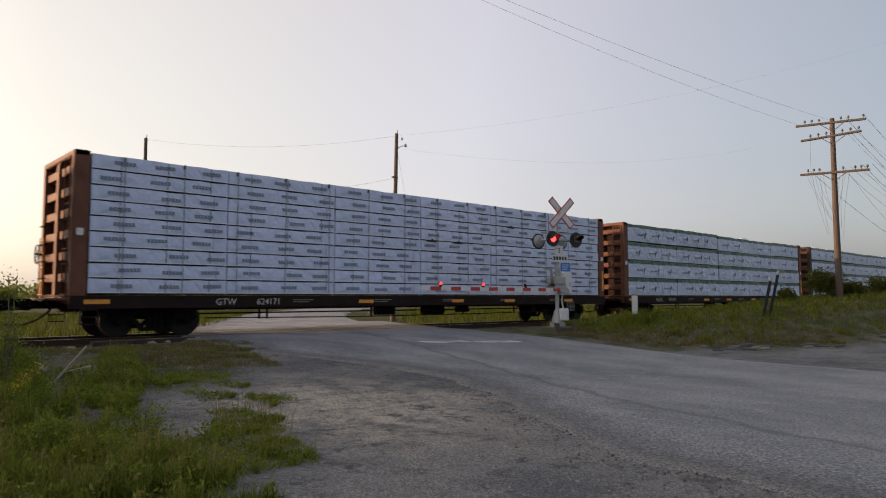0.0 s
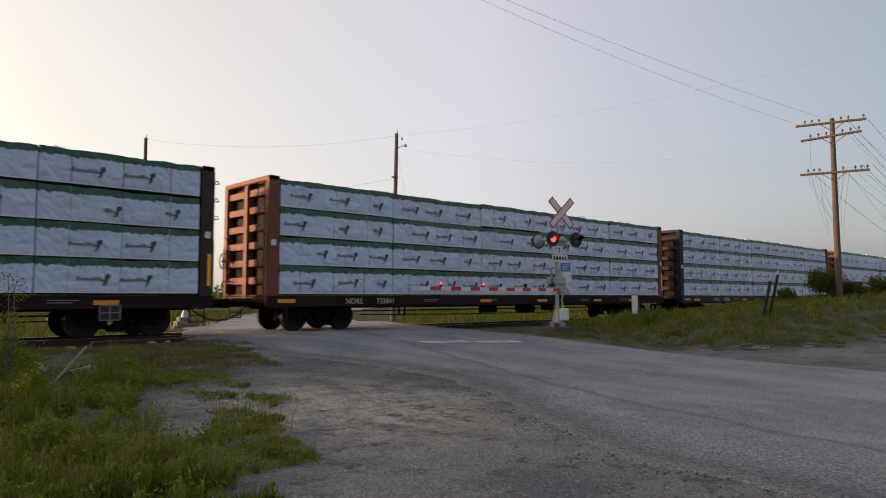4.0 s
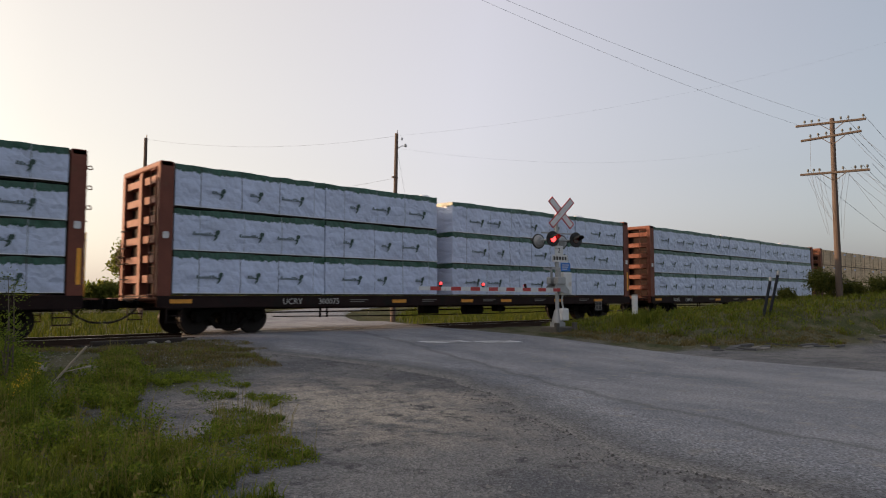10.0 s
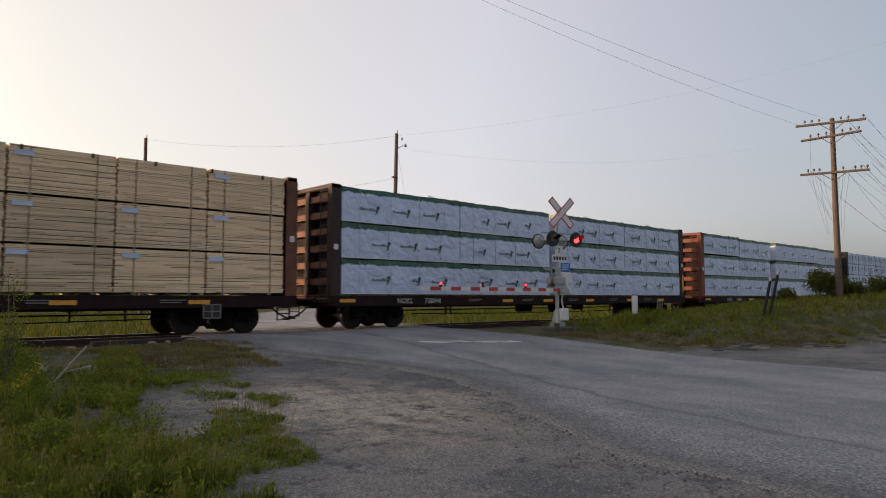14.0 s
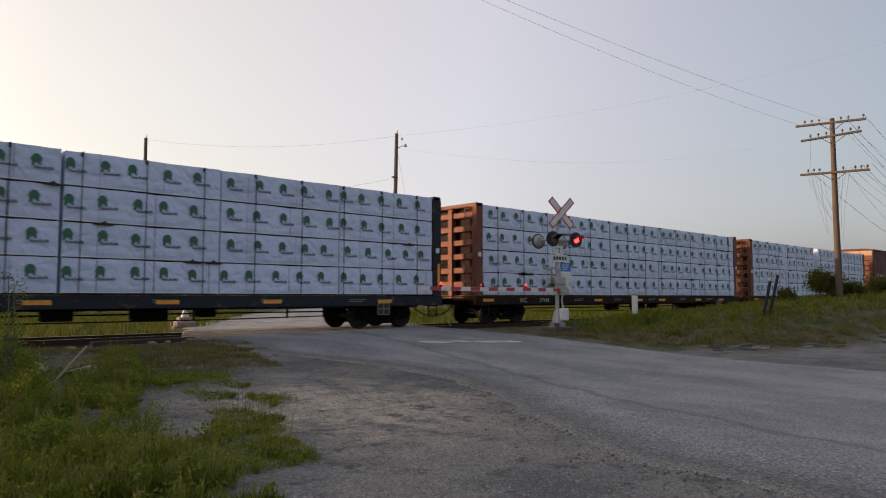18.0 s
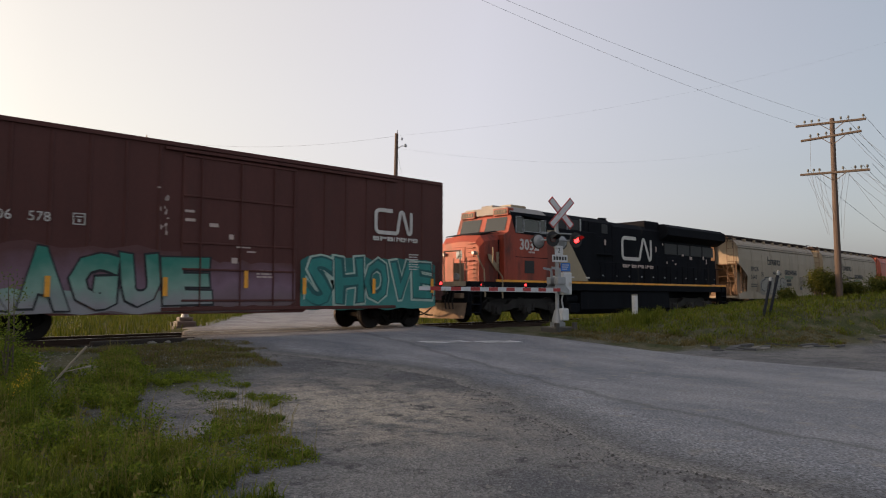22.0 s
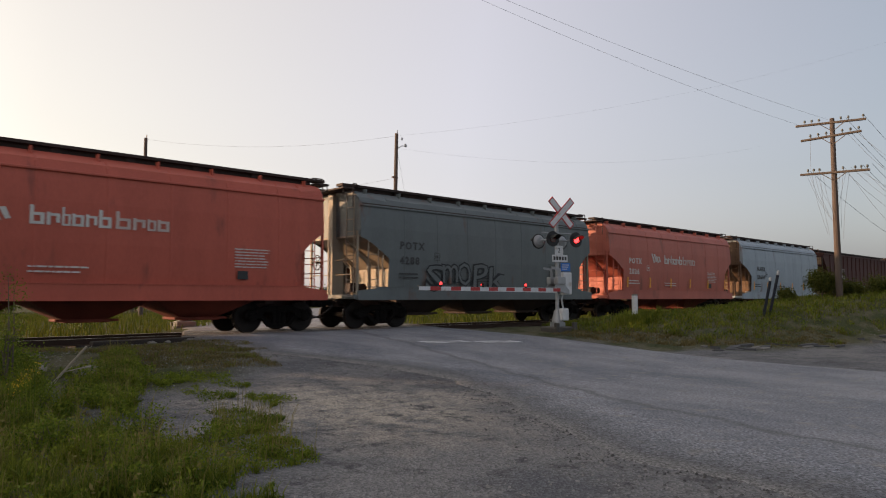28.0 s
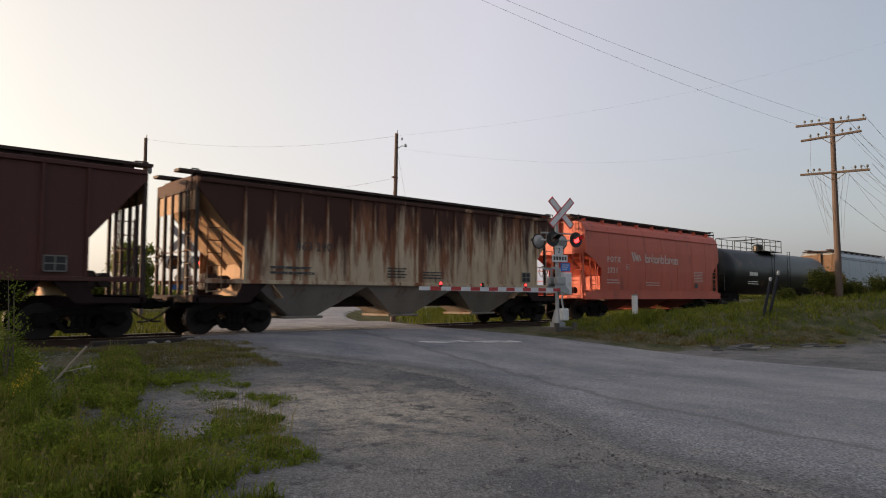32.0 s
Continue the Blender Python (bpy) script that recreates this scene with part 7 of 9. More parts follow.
    for x, z, w, t in ((18.1, 3.26, 0.2, 0.1), (18.95, 3.1, 0.28, 0.16), (20.5, 3.16, 0.16, 0.18), (16.0, 3.75, 0.08, 0.12), (16.4, 2.8, 0.1, 0.1), (17.3, 2.75, 0.14, 0.08), (17.0, 2.95, 0.1, 0.06), (10.6, 3.5, 0.12, 0.26), (15.3, 3.35, 0.08, 0.3), (20.9, 2.9, 0.07, 0.3)):
        B("warning_label", Shape().box(x, x + w, -1.036, -1.03, z, z + t), M_PINKLOGO)
    for x in (6.05, 7.3, 8.48):
        B("walkway_light", Shape().box(x, x + 0.28, -1.46, -1.43, 1.84, 1.91), M_LOGO)
    y = -1.03
    worm_logo(car, o + 12.15, 2.92, y - 0.004, 2.98, 1.04, M_LOGO)
    block_word(car, o + 12.16, 2.47, y - 0.004, (0.42, 0.42, 0.42, 0.14, 0.32, 0.36, 0.14, 0.34, 0.36), 0.2, M_PINKLOGO)
    # handrails
    for sgn in (-1, 1):
        post = Shape().tube((0, sgn * 1.47, 1.6), (0, sgn * 1.47, 2.62), 0.03, 6).mesh("stanchion", M_LOCOBLK)
        for k in range(10):
            B("stanchion", post, None).location.x += 9.6 + k * 1.28
        B("handrail", Shape().path([(9.6, sgn * 1.47, 2.62), (r - 0.2, sgn * 1.47, 2.62)], 0.022), M_LOCOBLK, "steel walkway handrail")
        B("grab_rail", Shape().path([(f + 0.55, sgn * 1.4, 2.75), (f + 0.6, sgn * 1.45, 2.45), (f + 0.9, sgn * 1.45, 2.05), (f + 0.95, sgn * 1.45, 1.0)], 0.028), M_LOCOCREAM, "cream-painted grab rail")
        B("grab_rail", Shape().path([(f + 1.35, sgn * 1.5, 2.95), (f + 1.35, sgn * 1.5, 2.35), (f + 1.9, sgn * 1.5, 1.8), (f + 1.9, sgn * 1.5, 0.95)], 0.028), M_LOCOCREAM, "cream-painted grab rail")
        for x in (f + 0.12, r - 0.55):
            st = Shape()
            for k in range(4):
                st.box(x, x + 0.5, sgn * 1.36 - 0.16, sgn * 1.36 + 0.16, 0.38 + k * 0.32, 0.43 + k * 0.32)
            st.box(x - 0.04, x, sgn * 1.36 - 0.18, sgn * 1.36 + 0.18, 0.3, 1.6).box(x + 0.5, x + 0.54, sgn * 1.36 - 0.18, sgn * 1.36 + 0.18, 0.3, 1.6)
            B("steps", st, M_LOCOBLK, "black boarding steps")
    B("fuel_tank", Shape().prism([(-1.42, 1.25), (-1.42, 0.45), (-1.15, 0.22), (1.15, 0.22), (1.42, 0.45), (1.42, 1.25)], a(394.8), a(402.6), "x"), M_LOCOBLK, "long black fuel tank")
    for y in (-1.12, 1.12):
        B("air_reservoir", Shape().lathe([(7.15, 0.05), (7.2, 0.2), (8.05, 0.2), (8.1, 0.05)], "x", (0, y, 0.92), 12), M_LOCOBLK, "black air reservoir")
        B("equipment_box", Shape().box(7.35, 8.12, y - 0.25, y + 0.25, 0.28, 0.74, 0.04), M_LOCOBLK)
    # plow, brackets and gate take a tan with sunlight in it
    B("plow", Shape().add([(f - 0.45, 0, 0.18), (f - 0.1, -1.35, 0.18), (f - 0.02, -1.4, 0.78), (f - 0.22, 0, 0.78), (f - 0.02, 1.4, 0.78), (f - 0.1, 1.35, 0.18), (f + 0.02, 0, 0.78), (f + 0.02, 0, 0.18)], [(0, 1, 2, 3), (0, 3, 4, 5), (3, 2, 6), (3, 6, 4), (0, 7, 1), (0, 5, 7), (1, 7, 6, 2), (5, 4, 6, 7)]), M_DUSTY_SUNLIT, "dusty wedge-shaped snow plow, coloured as sunlit")
    B("end_plate", Shape().box(f - 0.02, f + 0.1, -1.5, 1.5, 0.78, 1.44, 0.02), M_LOCOBLK, "black end plate")
    B("end_bracket", Shape().box(f - 0.22, f - 0.02, -1.3, -0.9, 0.95, 1.15, 0.03).box(f - 0.18, f - 0.02, 0.9, 1.3, 0.95, 1.15, 0.03).box(f - 0.3, f - 0.02, -0.42, 0.42, 1.1, 1.32, 0.03), M_DUSTY_SUNLIT)
    fw = Shape()
    for k in range(5):
        fw.tube((f - 0.02, -1.4 + k * 0.7, 1.6), (f - 0.02, -1.4 + k * 0.7, 2.5), 0.02, 5)
    fw.box(f - 0.06, f, -1.25, -0.75, 1.6, 2.3).box(f - 0.06, f, 0.75, 1.25, 1.6, 2.3)
    B("front_gate", fw, M_DUSTY_SUNLIT)
    for hy in (-0.95, 0.95):
        B("ditch_light", Shape().lathe([(f - 0.16, 0.12), (f - 0.14, 0.14), (f + 0.02, 0.12), (f + 0.06, 0.05)], "x", (0, hy, 1.78), 12), M_GALV, "round ditch light")
        B("marker_light", Shape().lathe([(f + 0.86, 0.07), (f + 0.98, 0.08)], "x", (0, hy * 0.9, 2.75), 10), M_GALV)
    for k in range(9):
        B("nose_step", Shape().box(f + 0.9, f + 0.98, -0.86, -0.5, 1.75 + 0.17 * k, 1.78 + 0.17 * k), M_LOCORED)
    loco_truck(car, o + a(391.35))
    loco_truck(car, o + a(405.4))
    couplers(car, 10.9)
    CARS.append((car, Q - o + 0.18))


def tank_car(q0, q1):
    car = thing("tank_car", "semi-gloss black tank car with a railed top platform", "tank car")
    h = (q1 - q0) / 2
    prof = [(-h + 0.3, 0.0), (-h + 0.32, 0.6), (-h + 0.5, 1.05), (-h + 0.85, 1.36), (-h + 1.2, 1.45), (h - 1.2, 1.45), (h - 0.85, 1.36), (h - 0.5, 1.05), (h - 0.32, 0.6), (h - 0.3, 0.0)]
    part("tank", Shape().lathe(prof, "x", (0, 0, 2.62), 36), M_TANKBLK, car, "long black cylindrical tank", smooth=True)
    part("underframe", Shape().box(-h - 0.1, -h + 3.6, -0.5, 0.5, 0.7, 1.3, 0.03).box(h - 3.6, h + 0.1, -0.5, 0.5, 0.7, 1.3, 0.03).box(-h, -h + 0.25, -1.45, 1.45, 0.95, 1.1).box(h - 0.25, h, -1.45, 1.45, 0.95, 1.1), M_TRUCK, car)
    x0, x1 = -5.2, 0.4
    p = Shape().box(-2.6, 0.4, -1.0, 1.0, 4.05, 4.1, 0.01)
    part("platform", p, M_TANKBLK, car)
    for xa, xb in ((-5.2, -2.7), (-2.4, 0.4)):
        rl = Shape()
        for y in (-1.0, 1.0):
            for k in range(4):
                x = xa + (xb - xa) * k / 3
                rl.tube((x, y, 4.0), (x, y, 4.85), 0.025, 5)
            for z in (4.45, 4.85):
                rl.tube((xa, y, z), (xb, y, z), 0.022, 5)
        for x in (xa, xb):
            rl.tube((x, -1.0, 4.85), (x, 1.0, 4.85), 0.022, 5)
        part("railing", rl, M_TANKBLK, car, "black safety railing")
    part("manway", Shape().lathe([(4.0, 0.35), (4.5, 0.35), (4.6, 0.3), (4.62, 0.0)], "z", (-1.0, 0, 0), 14), M_TANKBLK, car)
    for sx in (-1, 1):
        truck(car, sx * (h - 1.6))
        e = Shape()
        for y in (-1.2, -0.4, 0.4, 1.2):
            e.tube((sx * (h - 0.1), y, 1.0), (sx * (h - 0.1), y, 2.4), 0.02, 5)
        e.tube((sx * (h - 0.1), -1.2, 2.4), (sx * (h - 0.1), 1.2, 2.4), 0.02, 5)
        part("end_railing", e, M_TANKBLK, car)
        ladder(car, sx * 1.3 - 1.0, -1.5, 1.1, 4.1, "x", material=M_TANKBLK)
    couplers(car, h + 0.1)
    bars(car, -5.9, 2.35, -1.47, 1, 1.5, 0.22, 0.3, M_LOGO, seed=3)
    bars(car, -6.0, 1.95, -1.38, 2, 1.8, 0.05, 0.14, M_LOGO, seed=4)
    CARS.append((car, (q0 + q1) / 2))


boxcar(370.8, 386.35)
locomotive(386.7)
curved_hopper(410.9, 423.5, M_BEIGE, "3642", "SHQX", "beige covered hopper car with dark sprayed outlines", "farm", M_GREYLET, 1, False, end=M_ENDDIRT_SHADE)
curved_hopper(425.3, 438.3, M_BEIGE, "3628", "SHQX", "faded beige covered hopper car with dark lettering", "farm", M_GREYLET, 0, False, end=M_ENDDIRT_SHADE)
curved_hopper(439.75, 452.9, M_POTASH2, "2095", "POTX", "faded coral-red covered hopper car with pale emblem", "corp", M_PINKLOGO, 0, False)
curved_hopper(454.2, 466.9, M_POTASH, "1637", "POTX", "coral-red covered hopper car with pale blocks and sprayed outlines", "corp", M_PINKLOGO, 2, False)
curved_hopper(468.35, 481.5, M_POTASH, "3438", "POTX", "coral-red covered hopper car with white emblem", "corp", M_LOGO, 0, False)
curved_hopper(482.9, 495.7, M_GREYCAR, "4288", "POTX", "slate-grey covered hopper car with black sprayed letters", None, M_GREYLET, 3, False, end=M_BEIGE)
curved_hopper(497.3, 510.0, M_POTASH2, "2026", "POTX", "coral-red covered hopper car with amber tape strips", "corp", M_LOGO, 0)
curved_hopper(511.7, 524.3, M_LTGREY, "20610", "NAHX", "pale blue-grey covered hopper car with amber tape", None, M_GREYLET, 0, True, M_TRUCK, end=M_ENDDIRT_SHADE)
ribbed_hopper(525.7, 542.6, M_BROWNCAR, "469  553", "GA  CX", "dull maroon ribbed covered hopper car with open ends", M_TRUCK)
ribbed_hopper(544.0, 559.9, M_RUSTWHITE, "463 290", "", "pale ribbed covered hopper car stained dark by rust", M_LOWGREY, M_GREYLET, M_TANEND)
curved_hopper(562.0, 575.0, M_POTASH, "2731", "POTX", "coral-red covered hopper car with pale emblem", "corp", M_PINKLOGO, 0, False)
tank_car(576.4, 594.2)
curved_hopper(596.0, 608.8, M_LTGREY, "20655", "", "pale blue-grey covered hopper car", None, M_GREYLET, 0, False, end=M_ENDDIRT_SHADE)


# ---- level crossing signals ----
FLASHERS = []


def disc_light(signal, x, y, z, facing, lit_at):
    """A flashing crossing light: black backing disc, hood, dark lens and the lamp that shows in it. facing: -1 towards -y."""
    turn = pose(x, y, z, 0, 0, 0 if facing < 0 else 180)
    s = Shape()
    s.lathe([(-0.01, 0.255), (0.015, 0.255), (0.02, 0.12)], "y", n=28)
    s.lathe([(0.02, 0.2), (0.04, 0.2)], "y", n=16)
    body = part("flasher", s, M_BLACK, signal, "black round flashing light with hood", turn)
    hood = Shape()
    rows = []
    for d in (-0.01, -0.16, -0.30):
        span = 100 if d > -0.1 else (88 if d > -0.2 else 62)
        rows.append([(0.135 * math.sin(radians(-span + 2 * span * i / 10)), d, 0.135 * math.cos(radians(-span + 2 * span * i / 10))) for i in range(11)])
    hood.sheet(rows)
    part("hood", hood, M_BLACK, body)
    part("lens", Shape().lathe([(-0.025, 0.115), (-0.015, 0.125), (-0.005, 0.125)], "y", n=20), M_LENS, body, "dark red lens")
    lamp = part("lamp", Shape().lathe([(-0.012, 0.03), (-0.006, 0.085), (0.0, 0.105), (0.006, 0.105)], "y", n=20), M_LAMP, body, "glowing red lamp", (0, -0.03, 0))
    FLASHERS.append((lamp, lit_at, (0, -0.032, 0), (0, 0.045, 0)))
    back = part("rear_cap", Shape().lathe([(0.02, 0.22), (0.045, 0.21), (0.10, 0.13), (0.115, 0.0)], "y", n=24), M_GALV, body, "pale grey rear plate")


def crossing_signal(at, lit=("left", "right"), gate=True):
    sig = thing("crossing_signal", "crossing signal mast with crossbuck, flashing red lights" + (" and lowered gate" if gate else ""), "crossing signal", at)
    top = 0.0 if gate else -0.46
    part("mast", Shape().tube((0, 0, 0.15), (0, 0, 3.75 + top), 0.065, 14), M_GALV, sig, "galvanised steel mast", smooth=False)
    part("mast_base", Shape().prism([(-0.18, -0.18), (0.18, -0.18), (0.18, 0.18), (-0.18, 0.18)], 0.0, 0.16, "z").lathe([(0.16, 0.20), (0.24, 0.19), (0.55, 0.10), (0.58, 0.085)], "z", n=12), M_GALV, sig, "flared cast mast base")
    part("footing", Shape().box(-0.42, 0.42, -0.42, 0.42, -0.35, 0.02, 0.04), M_PAD, sig, "square concrete footing")
    for x in (-0.36, 0.36):
        part("anchor_post", Shape().box(x - 0.07, x + 0.07, -0.5, -0.36, -0.3, 0.16, 0.02), M_PAD, sig)
    for k, rot in enumerate((45, -45)):
        m = pose(0.10, -0.14 - 0.02 * k, 3.82 + top, 0, rot, 0)
        blade = part("crossbuck_blade", Shape().box(-0.64, 0.64, -0.008, 0.008, -0.125, 0.125), M_RED if gate else M_GALV, sig, "white blade edged in red" if gate else "bare grey back of a crossbuck blade", m)
        part("blade_face", Shape().box(-0.60, 0.60, -0.011, -0.007, -0.088, 0.088), M_WHITE, blade)
        part("blade_back", Shape().box(-0.60, 0.60, 0.007, 0.011, -0.088, 0.088), M_GALV, blade)
    part("light_arm", Shape().tube((-0.62, 0.0, 3.14 + top), (0.62, 0.0, 3.14 + top), 0.025, 6).tube((-0.42, -0.3, 2.9 + top), (-0.42, 0.3, 2.9 + top), 0.028, 6).tube((0.42, -0.3, 2.9 + top), (0.42, 0.3, 2.9 + top), 0.028, 6).tube((-0.42, 0, 2.9 + top), (0.42, 0, 2.9 + top), 0.035, 6), M_GALV, sig)
    for x, when in ((-0.46, lit[0]), (0.50, lit[1])):
        disc_light(sig, x + 0.03, -0.36, 2.91 + top, -1, when)
        disc_light(sig, x, 0.40, 2.88 + top, 1, when)
    plate = part("track_plate", Shape().box(-0.17, 0.17, -0.008, 0.008, -0.17, 0.13, 0.004), M_WHITE, sig, "small white number plate", (0.02, -0.1, 2.58 + top))
    lettering("2", 0.24, M_GREYLET, plate, -0.07, -0.012, -0.10, name="numeral")
    plate2 = part("notice_plate", Shape().box(-0.32, 0.32, -0.008, 0.008, -0.12, 0.12, 0.004), M_WHITE, sig, "white notice plate with dark bars", (0.05, -0.1, 2.29 + top))
    for k in range(5):
        part("notice_bar", Shape().box(-0.27 + k * 0.115, -0.19 + k * 0.115, -0.012, -0.007, -0.06, 0.06), M_GREYLET, plate2)
    blue = part("blue_plate", Shape().box(-0.2, 0.2, -0.008, 0.008, -0.14, 0.14, 0.004), M_BLUE, sig, "small blue notice plate", (0.28, -0.1, 2.0 + top))
    for k in range(3):
        part("notice_bar", Shape().box(-0.15, 0.15 - 0.05 * k, -0.012, -0.007, 0.06 - k * 0.07, 0.085 - k * 0.07), M_WHITE, blue)
    if not gate:
        part("footing_cap", Shape().box(-0.36, 0.36, -0.34, 0.34, 0.0, 0.20, 0.03).box(-0.26, 0.26, -0.25, 0.25, 0.20, 0.36, 0.03), M_CONC, sig, "stepped pale concrete footing")
        return sig
    part("gate_motor", Shape().box(0.12, 0.48, -0.2, 0.16, 1.08, 1.82, 0.03), M_WHITE, sig, "pale grey gate mechanism box")
    fr = Shape()
    for y in (-0.26, 0.2):
        fr.prism([(-0.30, 1.20), (0.30, 1.10), (0.30, 1.22), (-0.02, 1.55), (-0.05, 1.95), (-0.42, 2.0), (-0.42, 1.93), (-0.12, 1.88), (-0.12, 1.58), (-0.30, 1.32)], y - 0.012, y + 0.012)
    part("gate_bracket", fr, M_GALV, sig, "galvanised gate arm bracket")
    part("counterweight", Shape().box(-0.22, 0.12, -0.33, -0.1, 1.42, 1.66, 0.02).box(-0.22, 0.12, 0.08, 0.3, 1.42, 1.66, 0.02), M_GALV, sig)
    part("junction_box", Shape().box(-0.02, 0.26, -0.30, -0.08, 0.22, 0.62, 0.03), M_WHITE, sig, "white junction box")
    part("conduit", Shape().path([(0.13, -0.15, 0.6), (0.1, -0.1, 0.9), (0.2, -0.05, 1.1)], 0.03), M_GALV, sig)
    # the lowered arm points across the road
    arm = part("gate_arm", Shape().prism([(-0.35, 1.14), (-6.55, 1.18), (-6.55, 1.28), (-0.35, 1.30)], -0.235, -0.215), M_WHITE, sig, "lowered red and white striped gate arm", pose(0, 0, 0, 0, 0, GATE_TURN))
    for k in range(8):
        x = -6.15 + k * 0.80
        part("red_stripe", Shape().prism([(x, 1.177), (x + 0.40, 1.177), (x + 0.40, 1.285), (x, 1.283)], -0.239, -0.236), M_RED, arm)
    for x, when in ((-5.75, "both"), (-4.0, lit[0]), (-2.0, lit[1])):
        base = part("arm_light", Shape().lathe([(1.28, 0.04), (1.33, 0.05), (1.34, 0.03)], "z", (x, -0.225, 0), 10), M_BLACK, arm, "small gate arm light")
        lamp = part("lamp", Shape().lathe([(0.0, 0.04), (0.04, 0.045), (0.07, 0.03), (0.075, 0.0)], "z", n=12), M_LAMP_SMALL, base, "glowing red lamp", (x, -0.225, 1.335))
        cap = part("lamp_case", Shape().lathe([(1.335, 0.042), (1.385, 0.047), (1.41, 0.032), (1.415, 0.0)], "z", (x, -0.207, 0), 12), M_LENS, base)
        if when != "both":
            FLASHERS.append((lamp, when, (x, -0.225, 1.335), (x, -0.202, 1.333)))
    return sig


GATE_TURN = 17.0
M_LAMP_SMALL = glow("lit_gate_lamp", (1.0, 0.03, 0.03), 1.5)
crossing_signal(pose(18.47, -5.62, 0.0, 0, 0, -14.6))
crossing_signal(pose(10.68, 6.1, -0.12, 0, 0, 180 - 10), ("right", "left"), False)


# ---- poles and wires ----
def sag_wire(name, a, b, sag, r=0.012, n=14, label="thin dark overhead line wire"):
    pts = []
    for i in range(n + 1):
        u = i / n
        p = Vector(a).lerp(Vector(b), u)
        p.z -= sag * 4 * u * (1 - u)
        pts.append(p)
    return tagged(part(name, Shape().path(pts, r, 4), M_PALEWIRE if name == "service_wire" else M_WIRE), label, "wire")


INSULATOR = Shape().lathe([(0.0, 0.012), (0.07, 0.014), (0.075, 0.04), (0.11, 0.045), (0.13, 0.035), (0.16, 0.03), (0.165, 0.0)], "z", n=8).mesh("insulator", M_GLASS_INS)


def telegraph_pole(x, y, z0, top):
    p = thing("telegraph_pole", "weathered wooden telegraph pole with three crossarms and dangling wires", "utility pole", pose(x, y, z0, 0, 0, 16.5))
    h = top - z0
    part("pole", Shape().tube((0.12, -0.02, -0.6), (0.0, 0.0, h * 0.5), 0.128, 12, 0.108).tube((0.0, 0.0, h * 0.5 - 0.01), (-0.06, 0.0, h), 0.108, 12, 0.085), M_POLE, p, "round weathered pole")
    for z, y0, y1, tilt, pins in ((h - 0.17, 1.24, -1.10, 0, 10), (h - 0.68, 1.08, -0.95, 4.5, 8), (h - 2.08, 1.14, -1.16, 0, 12)):
        arm = part("crossarm", Shape().box(-0.15, -0.05, y1, y0, -0.04, 0.04, 0.012), M_ARM, p, "squared wooden crossarm", pose(0, 0, z, -tilt, 0, 0))
        for k in range(pins):
            yy = y1 + 0.08 + (y0 - y1 - 0.16) * k / (pins - 1)
            if abs(yy) > 0.14 and (k + pins) % 4 != 3:
                part("insulator", INSULATOR, None, arm, at=(-0.105, yy, 0.035))
        for sgn in (-1, 1):
            part("arm_brace", Shape().tube((-0.17, sgn * 0.42, z - 0.03), (-0.12, 0.0, z - 0.34), 0.014, 5), M_ARM, p)
    rnd = random.Random(4)
    for k in range(11):  # cut wires hanging from the lowest arm towards the pole
        a = Vector((-0.1, 0.92 - 0.09 * k if k < 7 else -0.2 - 0.1 * (k - 7), h - 2.08))
        b = Vector((rnd.uniform(-0.2, 0.2), a.y * 0.25 + rnd.uniform(-0.12, 0.16), h - 2.08 - rnd.uniform(1.3, 2.6)))
        mid = a.lerp(b, 0.5) + Vector((0.03, 0.05, -0.06))
        part("dangling_wire", Shape().path([a, a.lerp(mid, 0.5) + Vector((0, 0, -0.03)), mid, b], 0.0055, 4), M_WIRE, p)
    for k in range(7):  # and others that run off past the pole
        a = Vector((-0.1, -0.25 - 0.1 * k, h - (1.93, 1.93, 0.6)[k % 3]))
        b = a + Vector((rnd.uniform(-0.3, 0.3), -rnd.uniform(1.3, 2.6), -rnd.uniform(1.6, 3.4)))
        part("dangling_wire", Shape().path([a, a.lerp(b, 0.35) + Vector((0, 0, -0.12)), a.lerp(b, 0.7) + Vector((0, 0, -0.1)), b], 0.0055, 4), M_WIRE, p)
    part("dangling_wire", Shape().path([(-0.1, 0.75, h - 0.62), (-0.1, 0.77, h - 1.9)], 0.006, 4), M_WIRE, p)
    return p


telegraph_pole(28.4, -11.1, height(28.4, -11.1), 7.78)
for a, b, sag in (((28.3, -10.0, 7.7), (0.94, -6.77, 9.9), 0.45), ((28.3, -11.0, 7.75), (1.52, -6.52, 9.95), 0.40)):
    sag_wire("service_wire", a, b, sag, 0.0045, 20)
for y, z in ((-11.6, 7.7), (-12.2, 7.7), (-11.7, 7.2), (-12.1, 5.85), (-12.4, 5.85), (-10.3, 5.85)):
    sag_wire("line_wire", (28.3, y, z), (75, y - 1.5, z - 1.6), 2.6, 0.006)


